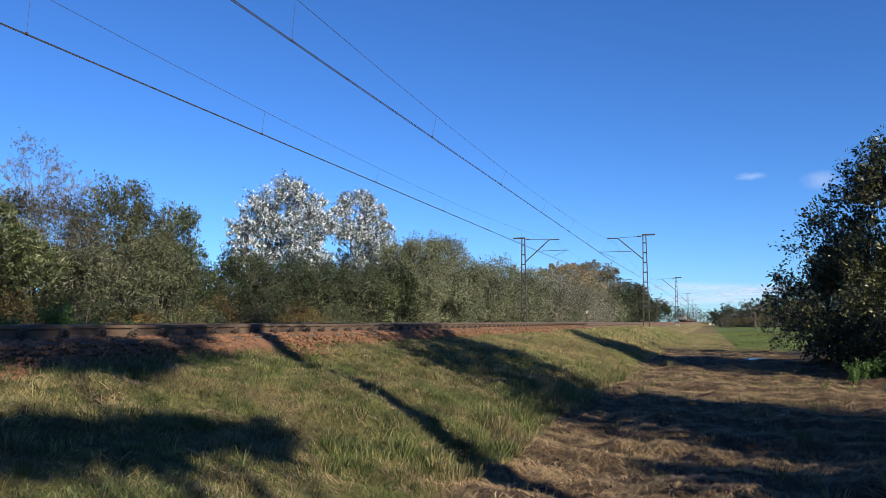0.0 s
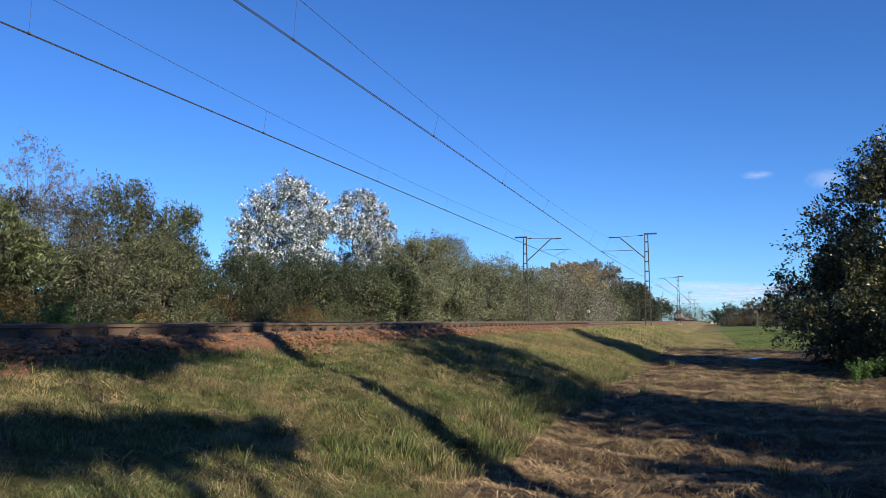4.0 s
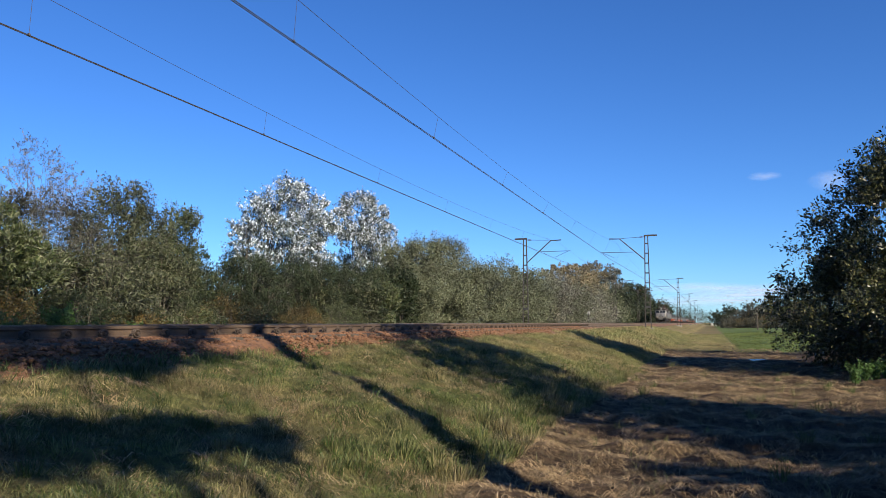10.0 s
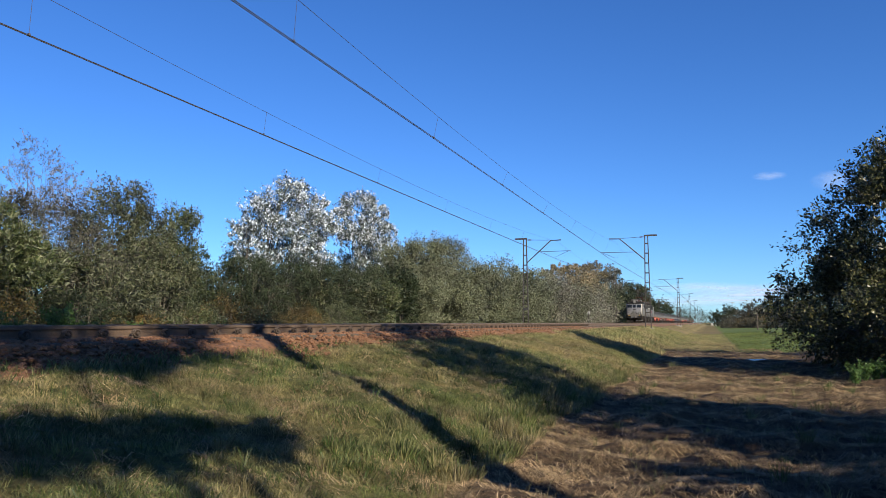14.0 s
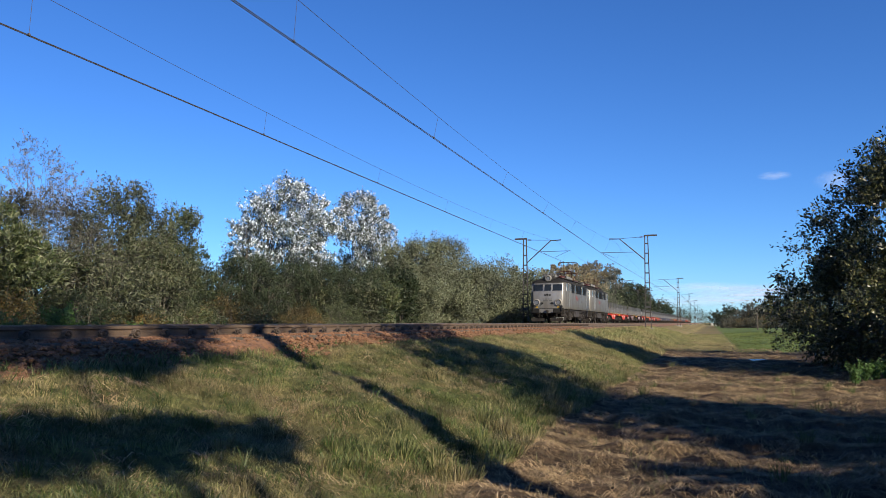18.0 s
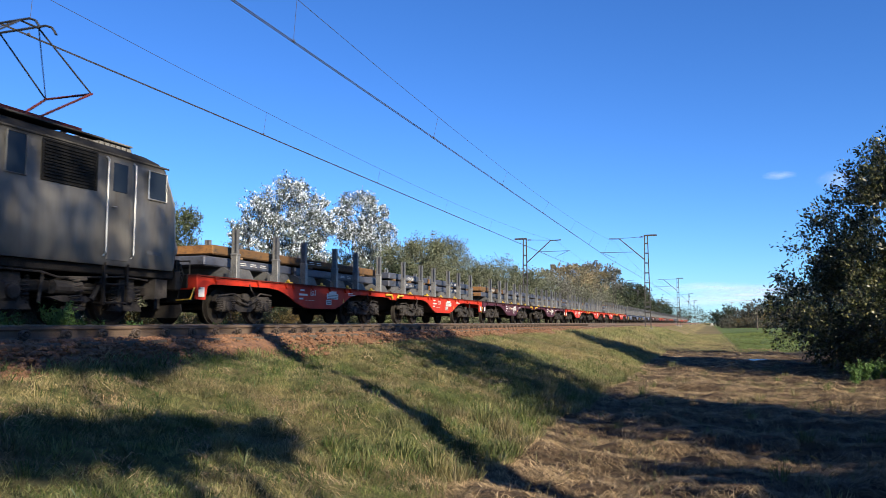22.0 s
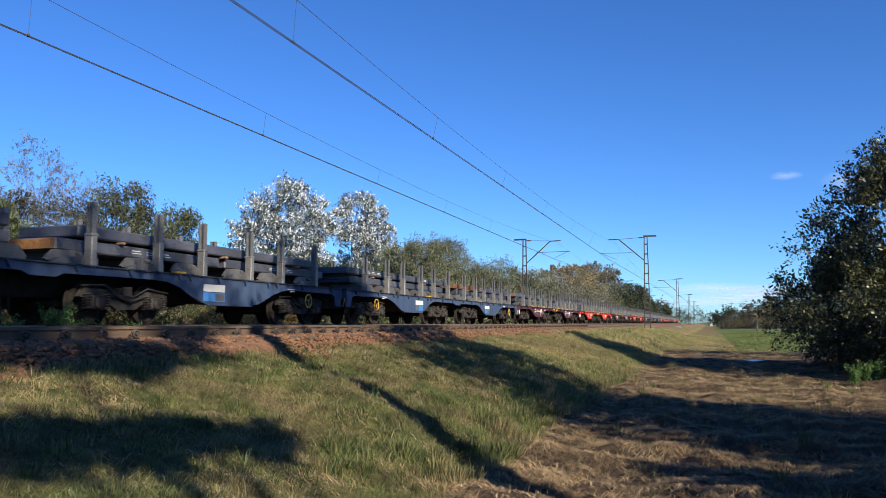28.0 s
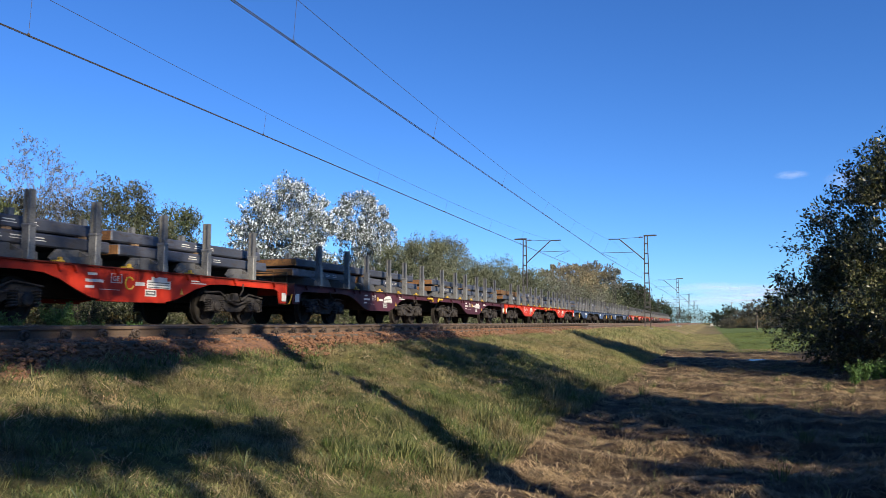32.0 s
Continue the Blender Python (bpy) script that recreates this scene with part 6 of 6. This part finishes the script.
def slab(length, wide, rust, brown=False):
    key = (round(length, 1), round(wide, 1), rust, brown)
    if key not in slab_cache:
        g = Geo().box(-wide / 2, wide / 2, -length / 2 + 0.012, length / 2 - 0.012, 0.0, 0.25, 0.03)
        body = g.mesh("slab_body", M_SLABBROWN if brown else M_SLAB)
        ends = Geo().box(-wide / 2 + 0.025, wide / 2 - 0.025, -length / 2, -length / 2 + 0.02, 0.022, 0.228, 0.006).box(-wide / 2 + 0.025, wide / 2 - 0.025, length / 2 - 0.02, length / 2, 0.022, 0.228, 0.006)
        slab_cache[key] = (body, ends.mesh("cut_end", M_SLABRUST if rust else M_SLAB))
    return slab_cache[key]


timber_me = Geo().box(-0.86, 0.86, -0.05, 0.05, -0.06, 0.0, 0.01).mesh("timber_spacer", M_TIMBER)


MARKS = {(1, 1, 0): "63156384 F", (2, 1, 0): "53543468F", (11, 0, 0): "220x1599"}
CHALK = Geo()
for k in range(3):                 # figures too worn to read
    CHALK.box(-0.001, 0.002, 0.5 * k, 0.5 * k + 0.34, 0.07, 0.085).box(-0.001, 0.002, 0.5 * k + 0.02, 0.5 * k + 0.3, 0.12, 0.14)
chalk_me = CHALK.mesh("chalk_bars", M_SIGN)
for k in range(2 * len(ORDER)):
    col = "S" if k == 15 else ORDER[k // 2]
    flip = k % 2 == 1
    if col not in first:
        first[col] = flat_wagon(*PAINT[col], col != "G", col == "S")
        w = first[col]
    else:
        w = copy_thing(first[col], pose(0, 0, 0))
    along = BOUNDS[k // 2 + 1] if flip else BOUNDS[k // 2]
    TRAIN.append((w, along, 0.0, 0.0, 180 if flip else 0))
    # slabs on their cradles: two or three layers, some layers cut in two
    z = 1.492
    lo0, hi0 = 0.75 + 0.3 * rt.rand(), 12.35 - 0.4 * rt.rand()
    base_y = along - (HALF if flip else 0)
    for layer in range(3 if rt.rand() < 0.1 else 2):
        cut = 5.2 + 2.2 * rt.rand()
        spans = [(lo0, cut - 0.12), (cut + 0.12, hi0)] if rt.rand() < 0.75 else [(lo0 + 0.6 * rt.rand(), hi0 - 0.8 * rt.rand())]
        wide = 1.6 + 0.25 * rt.rand()
        side = 0.12 * (rt.rand() - 0.5)
        for i, (a, b) in enumerate(spans):
            length = round(b - a, 1)
            brown = k in (0, 2, 11, 18, 26) and layer == 1 and i == 0
            body, ends = slab(length, round(wide, 1), brown or rt.rand() < 0.45, brown)
            sl = thing("steel_slab", "long rust-brown steel slab with timber bearers" if brown else "long blue-grey steel slab with timber bearers", "steel slab", pose(0, 0, 0), "steel slabs")
            part("slab_body", body, None, sl)
            part("cut_end", ends, None, sl)
            if layer:
                for q in (0.12, 0.5, 0.88):
                    part("timber_spacer", timber_me, None, sl, "pale timber spacer", pose(0.04, -length / 2 + length * q, 0))
            mark = MARKS.get((k, layer, i))
            if mark:
                part("painted_number", lettering(mark, 0.2, M_WHITE), None, sl, "white hand-painted figures", pose(round(wide, 1) / 2 + 0.004, -0.35, 0.04))
            elif rt.rand() < 0.5:
                part("chalk_bars", chalk_me, None, sl, "worn white marks", pose(round(wide, 1) / 2 + 0.002, -0.6, 0.03))
            TRAIN.append((sl, base_y + (a + b) / 2, side, z, 0))
        z += 0.252 + 0.06

# ---- distance on the right ----
def place(px, dist):
    """Sideways place of a bearing given in degrees to the right of the line."""
    return dist * math.tan(radians(px)), dist


for ang, d, h, arm in ((1.43, 290, 8.6, True), (0.95, 330, 7.0, False), (3.0, 156, 4.0, False), (5.4, 175, 6.2, False)):
    x, y = place(ang, d)
    utility_pole(x, y, -1.3, h, arm)
for i, (ang, d, h, rd, m) in enumerate(((0.7, 300, 5.5, 4, M_HEDGE), (1.1, 280, 6.5, 4, M_HEDGE), (2.0, 270, 5.0, 4, M_GREYBUSH), (2.75, 240, 7.0, 3.4, M_GREYBUSH), (3.3, 250, 5.5, 4, M_OCHRE),
                                       (4.0, 260, 6.2, 4, M_HEDGE), (5.0, 230, 7.5, 5, M_HEDGE), (5.9, 120, 6.0, 3.2, M_WILLOW), (7.5, 150, 8, 5, M_HEDGE), (-1.9, 470, 10, 8, M_HEDGE), (-2.6, 500, 13, 9, M_HEDGE), (-0.6, 520, 8, 10, M_HEDGE))):
    x, y = place(ang, d)
    tree(120 + i, "field_tree", "small dark tree at the far edge of the field", "tree", (x, y, -1.3), h, rd, m, 4500, 0.38, 0.55, 0.0, 45, 3, 0.22, group="far field trees")
for i in range(7):
    x, y = place(1.2 + 0.75 * i, 205 + 3 * (i % 2))
    tree(140 + i, "field_hedge_bush", "low brownish hedge bush at the field edge", "bush", (x, y, -1.3), 2.2, 2.4, (M_GREYBUSH, M_OCHRE)[i % 2], 3500, 0.22, 0.5, 0.0, 30, 4, 0.25, group="field hedge")
M_ROOFRED = surface("red_roof_tiles", (0.204, 0.0544, 0.0306), (0.272, 0.0816, 0.0476), None, 0.85, 0, 1.5, 20, 0.3)
M_PLASTER = surface("pale_plaster", (0.374, 0.354, 0.313), (0.442, 0.422, 0.381), (0.306, 0.286, 0.258), 0.9, 0, 0.6, 10, 0.1)


def far_house(ang, d, w, l, h):
    x, y = place(ang, d)
    ob = thing("house", "pale plastered house with a red tiled roof, far off", "house", pose(x, y, -1.35, 0, 0, 20))
    part("wall", Geo().box(-w / 2, w / 2, -l / 2, l / 2, -0.2, h, 0.02), M_PLASTER, ob)
    part("roof", Geo().prism([(-w / 2 - 0.4, h), (w / 2 + 0.4, h), (0, h + w * 0.4)], 1, -l / 2 - 0.4, l / 2 + 0.4), M_ROOFRED, ob, "red tiled gable roof")
    for k in (-1, 0, 1):
        win = part("window", Geo().box(k * w / 3.4 - 0.5, k * w / 3.4 + 0.5, -l / 2 - 0.04, -l / 2 + 0.05, h * 0.35, h * 0.75, 0.02), M_GLASS, ob)
        part("sill", Geo().box(k * w / 3.4 - 0.6, k * w / 3.4 + 0.6, -l / 2 - 0.12, -l / 2 - 0.04, h * 0.35 - 0.08, h * 0.35, 0.01), M_PLASTER, win)
    part("chimney", Geo().box(-0.3, 0.3, 0.5, 1.1, h, h + w * 0.5 + 0.3, 0.02), M_ROOFRED, ob)


far_house(4.2, 300, 9, 12, 3.6)
far_house(5.6, 320, 10, 12, 3.8)
wallx, wally = place(0.55, 330)
bar = thing("white_barrier", "long low white barrier by the far crossing", "barrier", pose(wallx, wally, -1.3))
part("panel", Geo().box(-3, 3, -0.1, 0.1, 0.2, 1.0, 0.03), M_PLASTER, bar)
for k in range(4):
    part("barrier_post", Geo().box(-3 + 2 * k - 0.08, -3 + 2 * k + 0.08, -0.14, 0.14, -0.3, 1.3, 0.02), M_PLASTER, bar)
# a small signal board by the far track
sg = thing("signal_board", "small white track-side board on a post", "sign", pose(-16.3, 112, -0.9))
part("post", Geo().tube([(0, 0, -0.3), (0, 0, 2.4)], 0.05, 8), M_MAST, sg)
part("board", Geo().box(-0.16, 0.16, -0.03, 0.03, 2.1, 2.5, 0.01), M_WHITE, sg)

# wet hollow in the strip
def water_material():
    m, t, p = shader("muddy_water")
    p.inputs["Base Color"].default_value = (0.03, 0.028, 0.025, 1)
    p.inputs["Roughness"].default_value = 0.25
    b = node(t, "Bump", Strength=0.12, Distance=0.01)
    t.links.new(noise_of(t, 9, 3), b.inputs["Height"])
    t.links.new(b.outputs[0], p.inputs["Normal"])
    return m


M_WATER = water_material()
for cx, cy, ra, rb in ((1.9, 34.6, 0.5, 0.9), (1.5, 37.0, 0.4, 0.6)):
    pud = Geo()
    n = 28
    pud.v = [(ra * math.cos(6.283 * i / n) * (1 + 0.2 * math.sin(i * 1.9)), rb * math.sin(6.283 * i / n) * (1 + 0.2 * math.cos(i * 2.3)), 0) for i in range(n)]
    pud.f = [tuple(range(n))]
    wtr = part("water", pud, M_WATER, None, "", pose(cx, cy, gz(cx, cy) + 0.05))
    tagged(wtr, "shallow muddy puddle in the mown strip", "puddle", "", "structure")

# ---- grass, straw and weeds ----
rg = np.random.RandomState(9)


def scatter(n, x0, x1, y0, y1, power=1.0):
    x = x0 + (x1 - x0) * rg.rand(n)
    y = y0 + (y1 - y0) * rg.rand(n) ** power
    ang = np.degrees(np.arctan2(x, y))
    keep = (ang > -52) & (ang < 13)
    return x[keep], y[keep]


def tufty(x, y, seed, scale, cut):
    return wobble(x, y, scale, seed) + 0.6 * wobble(x, y, scale * 0.37, seed + 1) > cut


def strew(name, n, box, height, width, material, label, seed, flat=False, lean=0.5, cut=-9, scale=0.8, power=1.0, tall=0.0):
    x, y = scatter(n, *box, power)
    keep = tufty(x, y, seed, scale, cut)
    x, y = x[keep], y[keep]
    P = np.stack([x, y, ground_height(x, y) - 0.01], -1)
    h = height * (1 + tall * np.clip(wobble(x, y, 1.1, seed + 5), -0.6, 1.2))
    ob = new(name, blades(seed, P, h, width, material, name, lean, flat))
    return tagged(ob, label, "grass", "", "stuff")


def tussocks(name, n, box, height, width, material, label, seed, each=40, cut=-9, scale=0.8, radius=0.07):
    """Grass in tussocks: blades that spring from one crown and arch outwards."""
    r = np.random.RandomState(seed)
    x, y = scatter(n, *box)
    keep = tufty(x, y, seed, scale, cut)
    x, y = x[keep], y[keep]
    big = np.repeat(0.55 + 0.75 * r.rand(len(x)), each)
    x, y = np.repeat(x, each), np.repeat(y, each)
    m = len(x)
    a, q = r.rand(m) * 6.283, r.rand(m) ** 0.6
    dx, dy = np.cos(a), np.sin(a)
    P = np.stack([x + dx * q * radius, y + dy * q * radius, ground_height(x, y) - 0.015], -1)
    hh = height * big * (0.6 + 0.6 * r.rand(m))
    out = np.stack([dx, dy, 0 * a], -1) + r.normal(size=(m, 3)) * (0.35, 0.35, 0) + np.array([0.12, 0.05, 0])
    ln = ((0.25 + 1.1 * q * r.rand(m)) * hh)[:, None]
    b = r.rand(m) * 6.283
    wv = np.stack([np.cos(b), np.sin(b), 0 * b], -1) * (width * (0.6 + 0.8 * r.rand(m)))[:, None]
    zz = np.array([0, 0, 1.0])
    md = P + zz * (hh * 0.62)[:, None] + out * ln * 0.4
    tip = P + zz * (hh * (1.0 - 0.45 * q))[:, None] + out * ln * 1.25
    V = np.stack([P - wv, P + wv, md - wv * 0.8, md + wv * 0.8, tip], 1).reshape(-1, 3)
    F = (np.arange(m)[:, None, None] * 5 + np.array([[0, 1, 3], [0, 3, 2], [2, 3, 4]])[None]).reshape(-1, 3)
    return tagged(new(name, np_mesh(name, V, F, material)), label, "grass", "", "stuff")


GR = "tufted green and yellowing grass on the railway bank"
strew("bank_grass", 120000, (-6.5, -2.3, 3.2, 15), 0.07, 0.0026, M_GRASS, GR, 201, lean=1.7, power=1.0, tall=0.6)
strew("bank_grass", 90000, (-6.6, -2.3, 15, 34), 0.085, 0.006, M_SHORT, GR, 202, lean=1.6, tall=0.5)
strew("bank_grass", 50000, (-6.6, -2.2, 34, 90), 0.15, 0.016, M_SHORT, GR, 203, lean=0.7, tall=0.4)
tussocks("bank_tussocks", 900, (-6.4, -2.5, 3.4, 16), 0.125, 0.0026, M_GRASS, "arching grass tussocks on the bank", 221, 40, -0.1, 0.9, 0.08)
tussocks("bank_tussocks", 500, (-6.4, -2.4, 15, 34), 0.14, 0.005, M_SHORT, "arching grass tussocks on the bank", 222, 26, -0.1, 1.2, 0.1)
tussocks("lush_tussocks", 300, (-6.5, -2.5, 3.4, 20), 0.13, 0.0028, M_TUFT, "lush dark green grass tussocks", 223, 46, 0.35, 1.1, 0.09)
tussocks("bank_foot_tussocks", 300, (-2.9, -2.15, 7, 26), 0.25, 0.0038, M_GRASS, "long overhanging grass at the foot of the bank", 224, 50, -0.4, 1.0, 0.1)
tussocks("strip_tussocks", 150, (-2.1, 3.4, 7.5, 30), 0.24, 0.004, M_GRASS, "yellow-green tussocks left standing on the mown strip", 225, 34, 0.3, 1.2, 0.07)
strew("bank_edge_grass", 14000, (-3.3, -2.3, 6.5, 26), 0.13, 0.0035, M_GRASS, "longer grass along the foot of the bank", 204, lean=0.6, cut=-0.1, tall=0.5)
strew("ballast_edge_grass", 14000, (-6.9, -6.0, 4, 30), 0.14, 0.005, M_GRASS, "thin grass creeping into the ballast", 205, lean=0.8, cut=0.15)
strew("mown_straw", 190000, (-2.7, 3.6, 6.5, 20), 0.15, 0.0028, M_STRAW, "cut dry straw lying on bare soil", 206, flat=True, cut=-0.15, scale=0.7)
strew("mown_straw", 70000, (-2.6, 3.4, 20, 48), 0.28, 0.008, M_STRAW, "cut dry straw lying on bare soil", 207, flat=True, cut=-0.2, scale=1.0)
strew("dry_stubble", 40000, (-2.7, 3.6, 6.5, 30), 0.08, 0.003, M_STRAW, "upright dry grass stubble", 208, lean=0.9, cut=0.2, scale=0.9)
strew("strip_tufts", 26000, (-2.4, 3.6, 6.5, 30), 0.13, 0.0035, M_GRASS, "scattered yellow-green tufts left on the mown strip", 213, lean=0.6, cut=0.95, scale=0.6)
strew("green_tufts", 30000, (-6.6, -2.4, 3.2, 22), 0.13, 0.0035, M_TUFT, "lush green tufts among the bank grass", 214, lean=0.9, cut=0.5, scale=0.9, tall=0.5)
strew("bank_straw", 80000, (-6.3, -2.6, 3.2, 26), 0.17, 0.003, M_STRAW, "dry flattened grass on the bank", 211, flat=True, cut=0.1, scale=1.3)
strew("track_far_grass", 26000, (-17.5, -14.6, 5, 60), 0.5, 0.014, M_GRASS, "rough grass beyond the far track", 209, lean=0.5, cut=-0.2)
strew("field_grass", 30000, (1.6, 14, 44, 120), 0.07, 0.03, M_FIELD, "short green field grass", 210, lean=0.5)
strew("strip_grass", 40000, (-2.6, 1.4, 44, 110), 0.1, 0.011, M_SHORT, "short yellowing grass on the far strip", 212, lean=1.0)


def weed(seed, x, y, z, h, label="green feathery weed growing beside the rail"):
    r = np.random.RandomState(seed)
    ob = thing("weed", label, "weed", pose(x, y, z), "weeds")
    g = Geo()
    tips = []
    for k in range(9):
        a, l = 6.28 * r.rand(), h * (0.6 + 0.5 * r.rand())
        pts = [(0, 0, -0.03), (0.12 * l * math.cos(a), 0.12 * l * math.sin(a), 0.5 * l), (0.4 * l * math.cos(a), 0.4 * l * math.sin(a), l)]
        g.tube(pts, [0.006, 0.005, 0.002], 4)
        tips += [Vector(pts[0]).lerp(Vector(pts[1]), u) if u < 1 else Vector(pts[1]).lerp(Vector(pts[2]), u - 1) for u in np.linspace(0.5, 2, 26)]
    part("stems", g, M_WEED, ob)
    C = np.array([t[:] for t in tips]) + r.normal(size=(len(tips), 3)) * 0.03
    V, F = leaves(r, np.repeat(C, 3, 0) + r.normal(size=(len(C) * 3, 3)) * 0.025, 0.07, 0.3)
    part("foliage", np_mesh("foliage", V, F, M_WEED), None, ob)


for i, (x, y, h) in enumerate(((-10.5, 10.5, 0.74), (-10.42, 10.7, 0.6), (-10.6, 9.7, 0.5), (-10.5, 11.3, 0.42), (-10.6, 12.6, 0.36), (-10.5, 15.2, 0.32))):
    weed(300 + i, x, y, -0.33, h)
for i in range(9):
    weed(320 + i, 3.3 + 0.28 * i, 21.5 + 0.35 * (i % 4), gz(3.3 + 0.28 * i, 22) - 0.02, 0.5, "bright green nettle at the foot of the bush")

# ---- clouds, far off, drifting slowly ----
def cloud_material(seed, soft, colour):
    m, t, p = shader("cloud_vapour")
    p.inputs["Base Color"].default_value = (*colour, 1)
    p.inputs["Roughness"].default_value = 1.0
    co = t.nodes.new("ShaderNodeTexCoord")
    gr = t.nodes.new("ShaderNodeTexGradient")
    gr.gradient_type = "SPHERICAL"
    mp = t.nodes.new("ShaderNodeMapping")
    mp.inputs["Location"].default_value = (-1, -1, 0)
    mp.inputs["Scale"].default_value = (2, 2, 0)
    t.links.new(co.outputs["Generated"], mp.inputs[0])
    t.links.new(mp.outputs[0], gr.inputs[0])
    n = node(t, "TexNoise", Scale=2.6, Detail=6.0, Roughness=0.6)
    mp2 = t.nodes.new("ShaderNodeMapping")
    mp2.inputs["Location"].default_value = (seed, seed * 2, 0)
    mp2.inputs["Scale"].default_value = (1.6, 1, 1)
    t.links.new(co.outputs["Generated"], mp2.inputs[0])
    t.links.new(mp2.outputs[0], n.inputs["Vector"])
    a = node(t, "Math")
    a.operation = "MULTIPLY"
    t.links.new(gr.outputs["Fac"], a.inputs[0])
    t.links.new(n.outputs[0], a.inputs[1])
    r = node(t, "MapRange", **{"From Min": 0.1, "From Max": 0.48, "To Max": soft})
    t.links.new(a.outputs[0], r.inputs[0])
    t.links.new(r.outputs[0], p.inputs["Alpha"])
    return m


def cloud(seed, ang, elev, wide, high, soft, drift=0.0, colour=(0.9, 0.9, 0.92)):
    d = 2400.0
    c = Vector((d * math.tan(radians(ang)), d, d * math.tan(radians(elev)) / math.cos(radians(ang))))
    g = Geo()
    g.v = [(-wide / 2, -high / 2, 0), (wide / 2, -high / 2, 0), (wide / 2, high / 2, 0), (-wide / 2, high / 2, 0)]
    g.f = [(0, 1, 2, 3)]
    ob = part("cloud", g, cloud_material(seed, soft, colour), None)
    tagged(ob, "small soft white cloud low in the sky", "cloud", "clouds", "structure")
    m0 = pose(*c, 90, 0, -ang)
    DRIFT.append((ob, [(0, m0), (16, pose(c.x + drift / 2, c.y, c.z, 90, 0, -ang)), (32, pose(c.x + drift, c.y, c.z, 90, 0, -ang))]))


DRIFT = []
GREY = (0.5, 0.52, 0.68)          # the shaded, distant clouds over the horizon
cloud(3.1, 3.0, 9.9, 120, 34, 0.15, 105)
cloud(5.7, 7.4, 9.3, 150, 80, 0.16, 60)
cloud(8.2, -1.0, 2.4, 420, 44, 0.45, 60, GREY)
cloud(9.4, 1.6, 1.9, 500, 48, 0.45, 60, GREY)
cloud(11.3, 3.8, 2.2, 420, 48, 0.5, 60, GREY)
cloud(12.9, -0.5, 1.5, 700, 44, 0.4, 60, GREY)

# ---- what moves ----
def motions():
    for ob, along, side, z, turn in TRAIN:
        walk(ob, [(t, pose(FAR + side, FRONT0 + along - SPEED * t, z, 0, 0, turn)) for t in (0, 8, 16, 24, 32)])
    # the wheels roll; those alike on their bogies share one keyed turn
    rolled = {}
    for ob in [o for o in scene.objects if o.name.split(".")[0] == "wheelset"]:
        at = tuple(round(v, 3) for v in ob.matrix_basis.translation)
        turned = math.cos(ob.parent.parent.matrix_basis.to_euler().z) < 0
        key = (*at, turned)
        if key not in rolled:
            a = math.degrees(SPEED / at[2] / FPS) * (-1 if turned else 1)
            walk(ob, [(i / FPS, pose(*at, a * i)) for i in range(32 * FPS + 1)])
            rolled[key] = ob.animation_data
        else:
            ob.animation_data_create()
            ob.animation_data.action = rolled[key].action
            ob.animation_data.action_slot = rolled[key].action_slot
            ob.rotation_mode = "QUATERNION"
    for ob, rows in DRIFT:
        walk(ob, rows)


motions()
